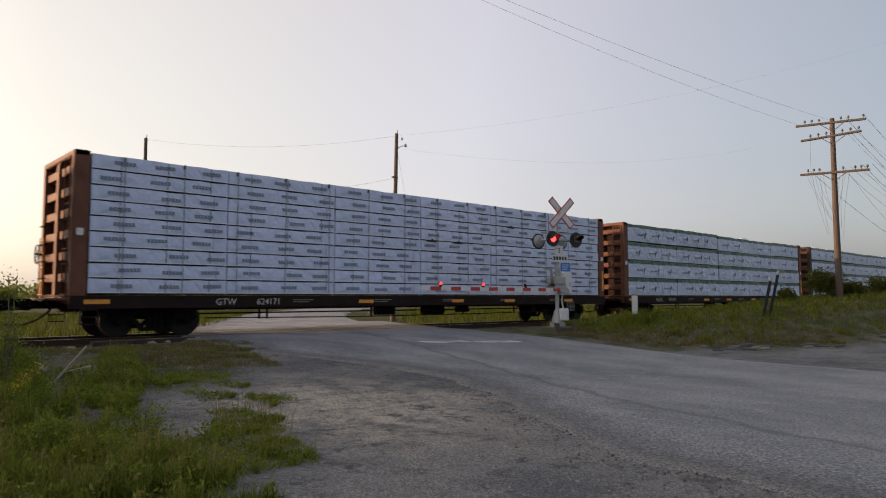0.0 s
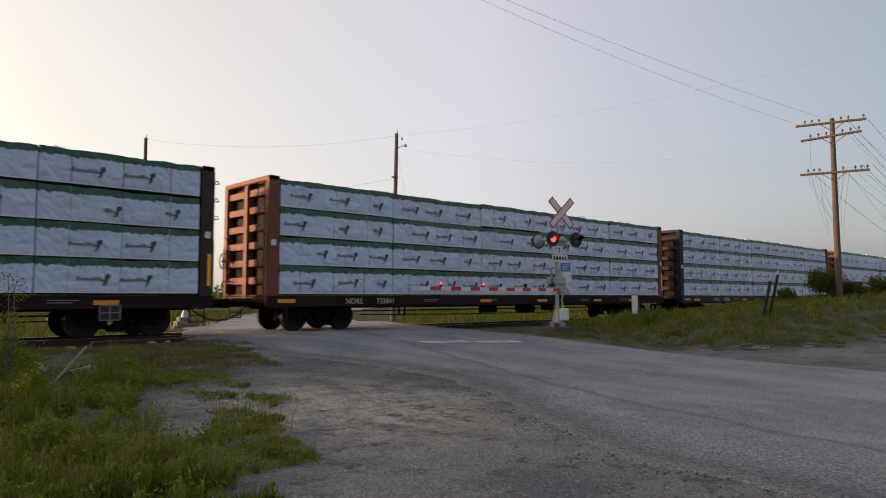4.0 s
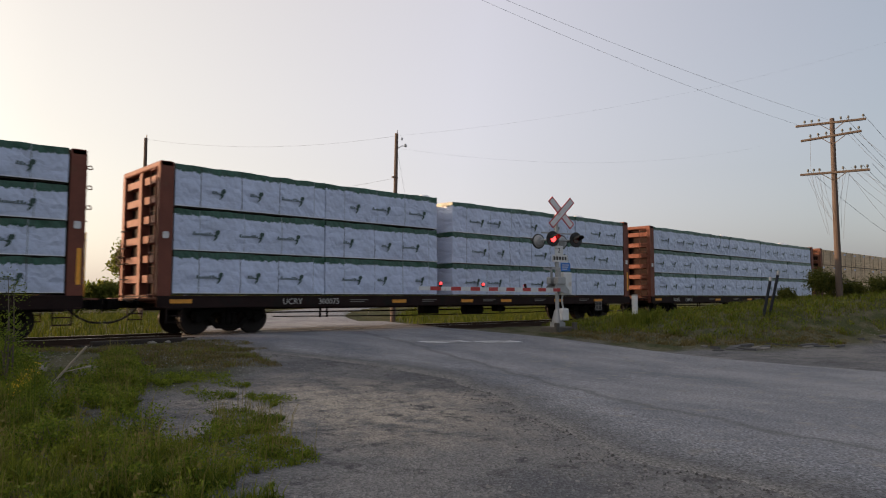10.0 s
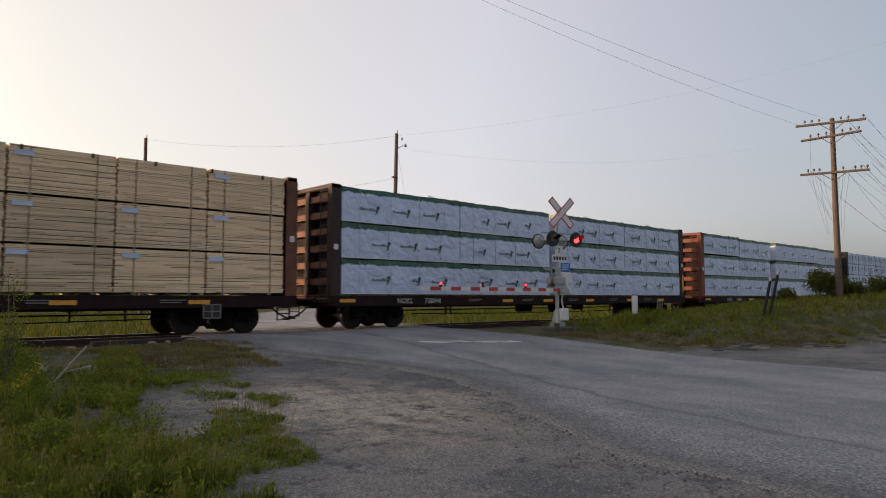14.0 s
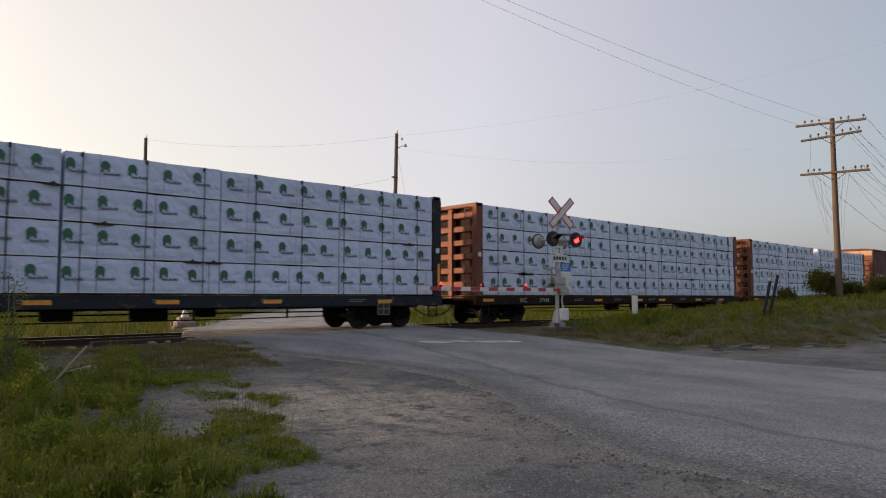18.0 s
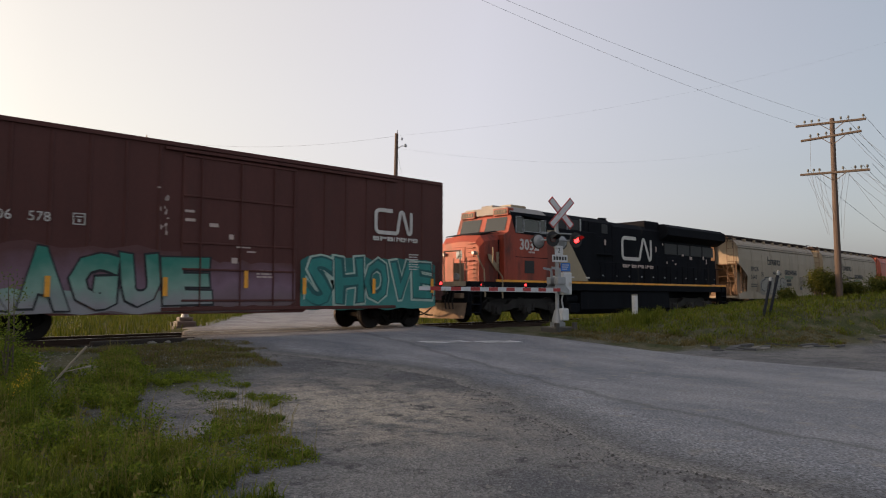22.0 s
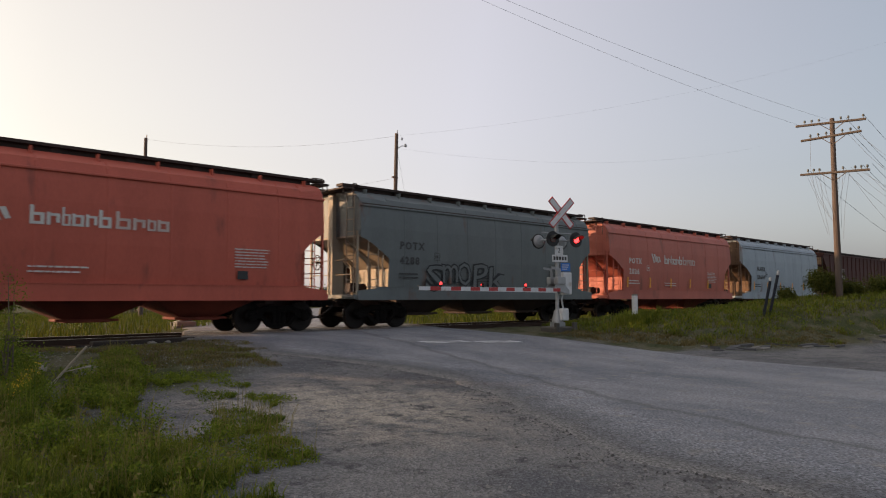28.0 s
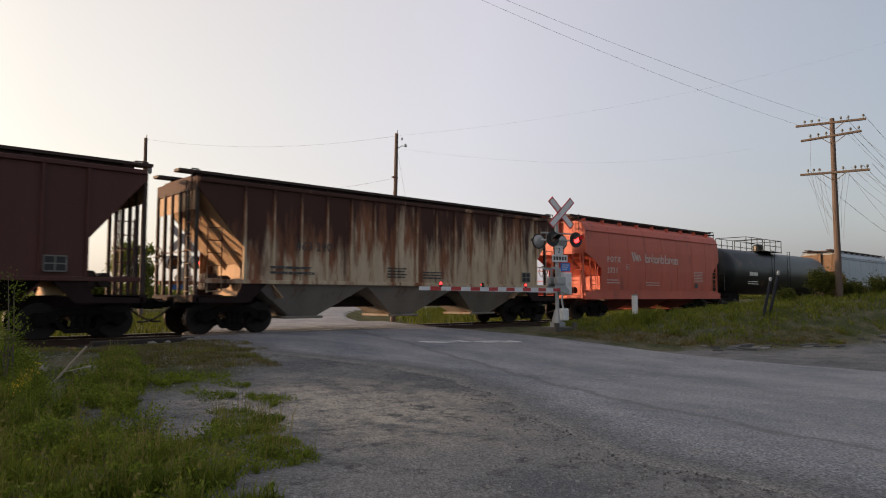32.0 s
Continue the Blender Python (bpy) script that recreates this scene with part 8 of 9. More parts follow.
def utility_pole(x, y, z0, top, lean=0.0, fittings="bracket"):
    p = thing("utility_pole", "tall dark wooden utility pole beyond the track", "utility pole", (x, y, z0))
    h = top - z0
    part("pole", Shape().tube((lean, 0, -0.6), (0, 0, h), 0.17, 10, 0.11), M_POLE, p, "round wooden pole")
    if fittings == "bracket":
        part("lamp_bracket", Shape().path([(0, 0, h - 1.0), (0.25, -0.2, h - 0.8), (0.45, -0.35, h - 0.8)], 0.025).lathe([(h - 0.86, 0.05), (h - 0.82, 0.09), (h - 0.70, 0.08), (h - 0.66, 0.03)], "z", (0.45, -0.35, 0), 10).lathe([(h - 0.42, 0.05), (h - 0.30, 0.06), (h - 0.24, 0.02)], "z", (0.28, -0.2, 0), 8), M_GALV, p, "small bracket with insulators")
        part("stub_arm", Shape().box(-0.35, 0.1, -0.05, 0.05, h - 2.9, h - 2.8), M_ARM, p)
    else:
        part("pole_fitting", Shape().lathe([(h - 2.5, 0.08), (h - 2.45, 0.13), (h - 2.0, 0.13), (h - 1.95, 0.08)], "z", (0.28, -0.15, 0), 14).tube((0, 0, h - 2.1), (0.3, -0.15, h - 2.1), 0.03, 6), M_WIRE, p, "small grey pole fitting")
    part("top_pin", Shape().tube((0.05, 0, h), (0.05, 0, h + 0.22), 0.03, 6), M_WIRE, p)
    return p


utility_pole(27.3, 13.9, -0.4, 11.45, -0.25)
utility_pole(16.95, 28.9, -0.4, 12.1, 0.0, "transformer")
sag_wire("line_wire", (16.95, 28.9, 12.0), (27.3, 13.9, 11.3), 0.62, 0.005)
sag_wire("line_wire", (27.3, 13.9, 11.3), (52.0, -8.0, 18.0), 0.9, 0.0025)
sag_wire("line_wire", (27.3, 13.9, 8.6), (20.0, 26.0, 8.3), 0.5, 0.006)
sag_wire("line_wire", (27.3, 13.9, 10.5), (60.0, 4.0, 14.0), 1.2, 0.0025)
sag_wire("guy_wire", (27.3, 13.9, 10.6), (28.8, 12.6, -0.3), 0.02, 0.006)
sag_wire("guy_wire", (27.3, 13.9, 8.6), (26.2, 15.4, -0.3), 0.02, 0.006)

# ---- marker posts, stop line, odds and ends by the crossing ----
for m, tip in (((23.56, -10.29), (23.7, -10.51, 1.66)), ((23.91, -10.35), (24.08, -10.62, 1.88))):
    p = thing("marker_post", "leaning dark marker post with a pale tip, in grass", "post", (m[0], m[1], height(*m)), "leaning posts")
    d = Vector(tip) - Vector((m[0], m[1], height(*m)))
    part("shaft", Shape().tube(d * -0.2, d * 0.9, 0.05, 8), M_NAVY_STEEL, p)
    part("tip", Shape().tube(d * 0.9, d, 0.05, 8), M_GALV, p, "pale reflective tip")
w = thing("white_post", "short round white-painted post in grass", "post", (21.28, -6.82, height(21.28, -6.82)))
part("shaft", Shape().tube((0, 0, -0.2), (0, 0, 1.06 - height(21.28, -6.82)), 0.10, 14), M_WHITE, w)
part("cap", Shape().lathe([(1.05 - height(21.28, -6.82), 0.11), (1.09 - height(21.28, -6.82), 0.10), (1.1 - height(21.28, -6.82), 0.0)], "z", n=14), M_CONC, w)


def flat_patch(name, pts, lift, material, label, category):
    s = Shape()
    n = 10
    (ax, ay), (bx, by), (cx, cy), (dx, dy) = pts
    rows = []
    for i in range(n + 1):
        u = i / n
        rows.append([(ax + (bx - ax) * u, ay + (by - ay) * u), (dx + (cx - dx) * u, dy + (cy - dy) * u)])
    s.sheet([[(x, y, height(x, y) + lift) for x, y in r] for r in rows])
    return tagged(part(name, s, material), label, category)


for a, b in (((11.9, -6.05), (13.25, -6.35)), ((11.95, -6.33), (13.3, -6.63)), ((13.42, -6.62), (14.6, -6.98)), ((13.47, -6.88), (14.62, -7.24))):
    flat_patch("stop_line", [a, b, (b[0], b[1] - 0.16), (a[0], a[1] - 0.17)], 0.024, M_PAINTLINE, "worn white stop line across the asphalt", "road marking")

for k, (x, y, s) in enumerate(((2.61, -7.25, 0.26), (3.38, -8.04, 0.24), (3.68, -7.84, 0.15), (6.2, -2.9, 0.08), (6.6, -2.85, 0.06), (7.4, -2.7, 0.08), (2.4, -6.8, 0.2))):
    rnd = random.Random(k)
    bm = bmesh.new()
    bmesh.ops.create_icosphere(bm, subdivisions=2, radius=s)
    for v in bm.verts:
        f = 1 + 0.35 * noise.noise(v.co * (2.0 / s) * 0.5 + Vector((k, 0, 0)))
        v.co = Vector((v.co.x * f * 1.3, v.co.y * f, v.co.z * f * 0.6))
    me = bpy.data.meshes.new("stone")
    bm.to_mesh(me)
    bm.free()
    me.materials.append(M_CONC)
    ob = tagged(new("stone", me), "pale angular stone lying among weeds", "stone", "stones by the verge")
    ob.location = (x, y, height(x, y) + s * 0.18)
st = Shape()
a, b = Vector((2.43, -9.41, height(2.43, -9.41) - 0.02)), Vector((2.85, -9.7, 0.32))
st.path([a, a.lerp(b, 0.5) + Vector((0.02, 0, 0.03)), b], 0.017, 7)
st.path([a.lerp(b, 0.45), a.lerp(b, 0.45) + Vector((0.35, 0.05, 0.05))], 0.008, 5)
tagged(part("dead_branch", st, mat("bleached_dead_wood", (0.30, 0.26, 0.21), 0.9, 0, 0.25, 8, 50)), "pale dry dead branch leaning in the grass", "branch")
beam = Shape().box(0, 2.6, -0.12, 0.12, -0.12, 0.1, 0.02)
tagged(part("old_tie", beam, M_TIE, None, at=pose(5.0, -2.35, -0.15, 0, 0, 6)), "dark weathered railway tie lying beside the track", "timber")
TALL = [(2.4, -4.4), (2.8, -6.0), (2.6, -8.2), (2.3, -10.0), (2.1, -11.2), (1.4, -11.2)]
TUFT = [(3.4, -7.0), (3.8, -6.9), (4.5, -5.8), (4.7, -6.3), (3.7, -9.6), (2.8, -11.7), (2.5, -11.6), (2.5, -10.6)]
BAND = [(1.4, -10.8), (1.9, -11.4), (2.25, -11.6), (2.6, -12.1), (2.65, -12.6), (2.8, -13.2), (3.1, -13.4), (3.43, -13.25), (3.85, -13.45), (3.73, -14.05), (3.17, -14.4), (2.95, -14.4), (2.58, -15.0), (2.2, -15.6), (0.6, -15.0)]
LOBE = [(3.7, -11.5), (4.1, -11.35), (4.5, -11.6), (4.35, -12.3), (4.06, -12.3), (3.85, -12.9), (3.85, -13.55), (3.3, -13.5), (3.2, -13.0), (3.5, -12.5), (3.55, -11.8)]
STRIP = [(1.6, -3.0), (8.2, -3.6), (7.3, -6.4), (5.9, -8.4), (5.1, -8.6), (4.4, -7.7), (4.8, -5.8), (3.7, -4.6), (1.6, -4.6)]
ISLES = ([(4.45, -8.1), (5.3, -8.6), (4.85, -9.7), (3.95, -9.6)], [(4.1, -10.0), (4.55, -10.3), (4.35, -10.8), (3.95, -10.6)], [(4.85, -10.5), (5.25, -11.0), (4.75, -11.7), (4.45, -11.3)])


# ---- plants ----
def leaf_mat(name, col, col2, trans=0.35):
    """Leaves: colour varies leaf by leaf, and light comes through."""
    m = bpy.data.materials.new(name)
    m.use_nodes = True
    nt, b = m.node_tree, m.node_tree.nodes["Principled BSDF"]
    N, L = nt.nodes.new, nt.links.new
    geo, tc, n1 = N("ShaderNodeNewGeometry"), N("ShaderNodeTexCoord"), N("ShaderNodeTexNoise")
    n1.inputs["Scale"].default_value = 0.9
    L(tc.outputs["Object"], n1.inputs["Vector"])
    add = N("ShaderNodeMath")
    add.operation = "MULTIPLY_ADD"
    L(geo.outputs["Random Per Island"], add.inputs[0])
    add.inputs[1].default_value = 0.55
    sc = N("ShaderNodeMath")
    sc.operation = "MULTIPLY"
    sc.inputs[1].default_value = 0.6
    L(n1.outputs[0], sc.inputs[0]), L(sc.outputs[0], add.inputs[2])
    r = N("ShaderNodeValToRGB")
    r.color_ramp.elements[0].position, r.color_ramp.elements[0].color = 0.2, (*col, 1)
    r.color_ramp.elements[1].position, r.color_ramp.elements[1].color = 0.85, (*col2, 1)
    L(add.outputs[0], r.inputs[0])
    L(r.outputs[0], b.inputs["Base Color"])
    b.inputs["Roughness"].default_value = 0.6
    b.inputs["Specular IOR Level"].default_value = 0.08
    t, mx = N("ShaderNodeBsdfTranslucent"), N("ShaderNodeMixShader")
    L(r.outputs[0], t.inputs[0])
    mx.inputs[0].default_value = trans
    out = nt.nodes["Material Output"]
    L(b.outputs[0], mx.inputs[1]), L(t.outputs[0], mx.inputs[2]), L(mx.outputs[0], out.inputs[0])
    return m


M_GRASS = leaf_mat("rank_green_grass", (0.028, 0.064, 0.009), (0.21, 0.23, 0.030), 0.42)
M_STRAW = leaf_mat("yellowing_seed_stems", (0.12, 0.12, 0.03), (0.24, 0.20, 0.07))
M_BANKGRASS = leaf_mat("mixed_bank_grass", (0.045, 0.075, 0.010), (0.20, 0.205, 0.028))
M_DRYGRASS = leaf_mat("browning_grass", (0.08, 0.075, 0.028), (0.20, 0.155, 0.07))
M_FIELDGRASS = leaf_mat("yellow_green_field_grass", (0.020, 0.042, 0.006), (0.095, 0.105, 0.013))
M_WEED = leaf_mat("broad_weed_leaves", (0.034, 0.075, 0.010), (0.205, 0.245, 0.030), 0.45)
M_BUSH = leaf_mat("bush_leaves", (0.028, 0.044, 0.010), (0.115, 0.115, 0.024))
M_TREE = leaf_mat("far_tree_leaves", (0.05, 0.08, 0.014), (0.17, 0.18, 0.04), 0.5)
M_FLOWER = leaf_mat("yellow_flower_heads", (0.45, 0.30, 0.02), (0.60, 0.42, 0.04), 0.2)
M_BARK = mat("grey_brown_bark", (0.10, 0.08, 0.06), 0.9, 0, 0.3, 4, 30)


def blades(name, spots, material, label, seed, hmin, hmax, width, category="grass", bend=0.5):
    """Grass as one mesh: a bent, tapering blade at every spot (x, y, size)."""
    rnd = np.random.RandomState(seed)
    sp = np.array(spots)
    n = len(sp)
    z = np.array([height(x, y) for x, y, _ in spots]) - 0.01
    hgt = rnd.uniform(hmin, hmax, n) * sp[:, 2]
    ang, lean = rnd.uniform(0, math.tau, n), rnd.uniform(0.1, bend, n) * hgt
    wd = width * rnd.uniform(0.6, 1.3, n)
    base = np.stack([sp[:, 0], sp[:, 1], z], 1)
    ldir = np.stack([np.cos(ang), np.sin(ang), np.zeros(n)], 1)
    wdir = np.stack([-np.sin(ang + rnd.uniform(-1, 1, n)), np.cos(ang), np.zeros(n)], 1)
    up = np.array([0, 0, 1.0])
    half = (wd / 2)[:, None] * wdir
    mid = base + ldir * (lean * 0.3)[:, None] + up * (hgt * 0.6)[:, None]
    tip = base + ldir * lean[:, None] + up * (hgt * 0.97)[:, None]
    v = np.stack([base - half, base + half, mid + half * 0.75, mid - half * 0.75, tip], 1).reshape(-1, 3)
    k = np.arange(n) * 5
    loops = np.stack([k, k + 1, k + 2, k + 3, k + 3, k + 2, k + 4], 1).reshape(-1)
    me = bpy.data.meshes.new(name)
    me.vertices.add(n * 5)
    me.vertices.foreach_set("co", v.reshape(-1))
    me.loops.add(n * 7)
    me.loops.foreach_set("vertex_index", loops.astype(np.int32))
    me.polygons.add(n * 2)
    starts = np.stack([np.arange(n) * 7, np.arange(n) * 7 + 4], 1).reshape(-1)
    me.polygons.foreach_set("loop_start", starts.astype(np.int32))
    me.update(calc_edges=True)
    me.validate()
    me.materials.append(material)
    return tagged(new(name, me), label, category, kind="stuff")


def inside(x, y, poly):
    hit, j = False, len(poly) - 1
    for i in range(len(poly)):
        (xi, yi), (xj, yj) = poly[i], poly[j]
        if (yi > y) != (yj > y) and x < (xj - xi) * (y - yi) / (yj - yi) + xi:
            hit = not hit
        j = i
    return hit


def scatter(polys, count, seed, edge=0.35, clump=0.55, keep=0.35):
    """Spots inside rough-edged patches, drawn together into tufts."""
    rnd = random.Random(seed)
    out = []
    xs, ys = [p[0] for q in polys for p in q], [p[1] for q in polys for p in q]
    tries = 0
    while len(out) < count and tries < count * 14:
        tries += 1
        x, y = rnd.uniform(min(xs), max(xs)), rnd.uniform(min(ys), max(ys))
        jx, jy = edge * noise.noise((x * 1.3, y * 1.3, 1)), edge * noise.noise((x * 1.3, y * 1.3, 7))
        if not any(inside(x + jx, y + jy, q) for q in polys):
            continue
        c = noise.noise((x * 2.2, y * 2.2, 11)) + 0.5 * noise.noise((x * 6, y * 6, 13))
        if rnd.random() < keep or c > clump - 0.55:
            out.append((x, y, 0.65 + 0.5 * max(-0.4, min(1, c + 0.3))))
    return out


def trodden(spots):
    """Shorter growth towards the gravel of the lot."""
    return [(x, y, k * (1 - 0.62 * smooth(2.2, 3.3, x))) for x, y, k in spots]


blades("tall_grass", scatter([TALL], 6000, 1, 0.35, 0.80, 0.06), M_GRASS, "tall rank green grass on the verge", 1, 0.10, 0.42, 0.010, bend=0.8)
blades("tall_grass", scatter([TUFT], 5200, 17, 0.5, 0.95, 0.06), M_GRASS, "tall green grass tufts beside bare gravel", 17, 0.05, 0.27, 0.013, bend=1.1)
blades("verge_grass", trodden(scatter([BAND], 17000, 2, 0.7, 0.75, 0.07)), M_GRASS, "green grass and weeds at the edge of the gravel", 2, 0.05, 0.24, 0.009, bend=1.0)
blades("low_grass", scatter([LOBE], 8000, 3, 0.75, 0.85, 0.07), M_GRASS, "low patchy green grass on gravel", 3, 0.02, 0.075, 0.009, bend=1.4)
blades("sparse_grass", scatter(ISLES, 4200, 13, 0.9, 0.85, 0.07), M_GRASS, "sparse green tufts on gravel", 13, 0.02, 0.065, 0.010, bend=1.4)
blades("dry_grass", scatter([STRIP], 24000, 4, 0.7, 0.75, 0.5), M_DRYGRASS, "brownish dry grass beside the track", 4, 0.02, 0.085, 0.011, bend=1.2)
blades("low_grass", scatter([STRIP], 2600, 24, 0.8, 1.0, 0.06), M_GRASS, "short green grass among the dry", 24, 0.02, 0.11, 0.011, bend=1.2)
blades("straw_stems", scatter([TALL, TUFT, BAND, LOBE], 3000, 14, 0.5, 0.9, 0.1), M_STRAW, "yellowing seed stems standing in the verge", 14, 0.12, 0.50, 0.006, bend=0.45)
blades("fallen_stems", scatter([BAND, LOBE, TALL, TUFT], 6000, 15, 0.7, 0.9, 0.3), M_DRYGRASS, "dry brown grass litter on the gravel", 15, 0.02, 0.09, 0.009, bend=1.6)
BANK = [(18.6, -6.2), (18.4, -8.0), (19.0, -9.4), (20.8, -11.0), (24.2, -12.1), (28.0, -14.4), (34.0, -18.6), (48.0, -24.0), (48.0, -8.0), (30.0, -4.2), (20.0, -3.4)]
BARE = ((24.3, -11.7, 1.5, 0.34), (27.3, -13.0, 1.6, 0.3), (20.6, -9.9, 1.0, 0.25), (22.3, -11.4, 0.8, 0.22))


def off_bare(spots):
    """Leaves out the spots that lie on the bank's bare earth."""
    keep = []
    for s in spots:
        on = False
        for cx, cy, a, b in BARE:
            dx, dy = s[0] - cx, s[1] - cy
            u, v = dx * 0.90 - dy * 0.43, dx * 0.43 + dy * 0.90
            on = on or (u / a) ** 2 + (v / b) ** 2 < 1 + 0.7 * noise.noise((s[0] * 2, s[1] * 2, 4))
        if not on:
            keep.append(s)
    return keep


blades("bank_grass", off_bare(scatter([BANK], 100000, 5, 1.6, 0.62, 0.42)), M_BANKGRASS, "rough green grass on the bank", 5, 0.05, 0.20, 0.022, bend=1.0)
blades("bank_dry_grass", off_bare(scatter([BANK], 9000, 6, 0.9, 0.6, 0.3)), M_DRYGRASS, "browning grass on the bank", 6, 0.06, 0.24, 0.015, bend=0.8)
blades("bank_stems", scatter([BANK], 1600, 16, 0.9, 0.9, 0.2), M_STRAW, "pale seed stems on the bank", 16, 0.2, 0.5, 0.010, bend=0.4)
TOE = [(16.9, -6.4), (18.6, -6.0), (19.2, -8.6), (21.0, -10.6), (24.5, -11.9), (23.2, -12.9), (19.5, -11.4), (17.4, -9.0)]
blades("toe_grass", scatter([TOE], 12000, 19, 0.6, 0.8, 0.25), M_DRYGRASS, "short browning grass at the foot of the bank", 19, 0.03, 0.11, 0.014, bend=1.2)
blades("bank_tuft", scatter([[(19.7, -7.9), (21.3, -7.9), (22.3, -7.0), (21.5, -6.5), (19.9, -6.7)]], 2600, 18, 0.3, 0.8, 0.3), M_BANKGRASS, "taller grass round the white post", 18, 0.2, 0.5, 0.016, bend=0.7)
FIELD = [(-6.0, 3.2), (8.9, 3.2), (15.6, 14.0), (31.5, 40.0), (-6.0, 40.0)]
FIELD_R = [(20.6, 3.4), (70.0, 3.4), (90.0, 40.0), (51.0, 40.0), (30.5, 18.0)]
blades("field_grass", scatter([FIELD], 24000, 7, 0.8), M_FIELDGRASS, "yellow-green rough grass beyond the track", 7, 0.15, 0.5, 0.03, bend=0.6)
blades("field_grass", scatter([FIELD_R], 26000, 8, 0.8), M_FIELDGRASS, "yellow-green rough grass beyond the track", 8, 0.2, 0.6, 0.04, bend=0.6)


def leaf_cloud(centres, per, size, seed, stretch=1.0):
    """Many small leaves round branch ends, as one mesh of separate bent leaves."""
    rnd = np.random.RandomState(seed)
    c = np.repeat(np.array(centres), per, axis=0)
    n = len(c)
    p = c[:, :3] + rnd.normal(0, 1, (n, 3)) * c[:, 3:4] * np.array([1, 1, stretch])
    a = rnd.normal(0, 1, (n, 3))
    a /= np.linalg.norm(a, axis=1)[:, None]
    b = np.cross(a, rnd.normal(0, 1, (n, 3)))
    b /= np.linalg.norm(b, axis=1)[:, None]
    s = (size * rnd.uniform(0.6, 1.4, n))[:, None]
    v = np.stack([p - a * s, p + b * s * 0.45, p + a * s, p - b * s * 0.45], 1).reshape(-1, 3)
    s_ = Shape()
    s_.v = [tuple(q) for q in v.tolist()]
    s_.f = [(4 * i, 4 * i + 1, 4 * i + 2, 4 * i + 3) for i in range(n)]
    s_.m = [0] * n
    return s_


def raw_mesh(s, name, material):
    me = bpy.data.meshes.new(name)
    me.from_pydata(s.v, [], s.f)
    me.materials.append(material)
    me.update()
    return me


def bush(x, y, h, r, seed, material, label, name="bush", leaf=0.05, per=70, stems=9, z0=None):
    rnd = random.Random(seed)
    z0 = height(x, y) if z0 is None else z0
    b = thing(name, label, "bush" if name == "bush" else "tree", (x, y, z0))
    st, ends = Shape(), []
    for k in range(stems):
        a = rnd.uniform(0, math.tau)
        d = r * rnd.uniform(0.15, 0.95)
        top = Vector((d * math.cos(a), d * math.sin(a), h * rnd.uniform(0.55, 1.0) * (1 - 0.25 * d / r)))
        p0 = Vector((rnd.uniform(-0.1, 0.1), rnd.uniform(-0.1, 0.1), -0.1))
        mid = p0.lerp(top, 0.5) + Vector((rnd.uniform(-0.1, 0.1) * r, rnd.uniform(-0.1, 0.1) * r, 0.08 * h))
        st.tube(p0, mid, 0.005 * h + 0.005, 5, 0.004 * h + 0.003)
        st.tube(mid, top, 0.004 * h + 0.003, 5, 0.003)
        for q in (mid.lerp(top, 0.3), mid.lerp(top, 0.7), top, mid):
            ends.append((q.x + rnd.uniform(-0.1, 0.1) * r, q.y + rnd.uniform(-0.1, 0.1) * r, q.z, 0.16 * r + 0.05))
    part("woody_stem", st, M_BARK, b, "thin woody stems", kind="stuff")
    part("foliage", raw_mesh(leaf_cloud(ends, per, leaf, seed), "foliage", material), None, b, "small uneven leaves", kind="stuff")
    return b


def tree(x, y, h, r, seed, material=None, per=110, leaf=0.16, label="leafy tree beyond the track with an uneven crown"):
    rnd = random.Random(seed)
    t = thing("tree", label, "tree", (x, y, height(x, y)), "trees beyond the track")
    tr, ends = Shape(), []
    tr.tube((0, 0, -0.3), (rnd.uniform(-0.2, 0.2), 0, h * 0.5), 0.03 * h, 8, 0.016 * h)
    tr.tube((0, 0, h * 0.5), (0.1, 0.1, h * 0.9), 0.016 * h, 7, 0.005 * h)
    for k in range(16):
        z = h * rnd.uniform(0.18, 0.85)
        a = rnd.uniform(0, math.tau)
        d = r * rnd.uniform(0.5, 1.05) * (1.1 - 0.75 * abs(z / h - 0.45))
        e = Vector((d * math.cos(a), d * math.sin(a), z + 0.12 * h))
        tr.tube((0, 0, z), e, 0.007 * h, 5, 0.002 * h)
        for u in (0.45, 0.75, 1.0):
            q = Vector((0, 0, z)).lerp(e, u)
            ends.append((q.x, q.y, q.z, 0.17 * r * rnd.uniform(0.7, 1.3)))
    ends.append((0.1, 0.1, h * 0.92, 0.15 * r))
    part("trunk", tr, M_BARK, t, "tapered trunk with limbs")
    part("crown", raw_mesh(leaf_cloud(ends, per, leaf, seed), "crown", material or M_TREE), None, t, "loose crown of small leaves", kind="stuff")
    return t


def leaf_mat_cover(name, spots, size, tall, seed, material, label):
    """Low creeping leaves over the ground, as one mesh."""
    rnd = random.Random(seed)
    pts = [(x, y, height(x, y) + tall * k * rnd.uniform(0.2, 1.0), 0.025) for x, y, k in spots]
    return tagged(new(name, raw_mesh(leaf_cloud(pts, 3, size, seed, 0.5), name, material)), label, "weeds", kind="stuff")


leaf_mat_cover("creeping_weeds", scatter([LOBE, BAND] + list(ISLES), 13000, 51, 0.8, 0.8, 0.10), 0.016, 0.06, 52, M_WEED, "creeping clover-like weeds on the gravel")
leaf_mat_cover("creeping_weeds", scatter([TALL, TUFT], 9000, 53, 0.45, 0.8, 0.12), 0.024, 0.20, 54, M_WEED, "leafy weeds among the tall grass")
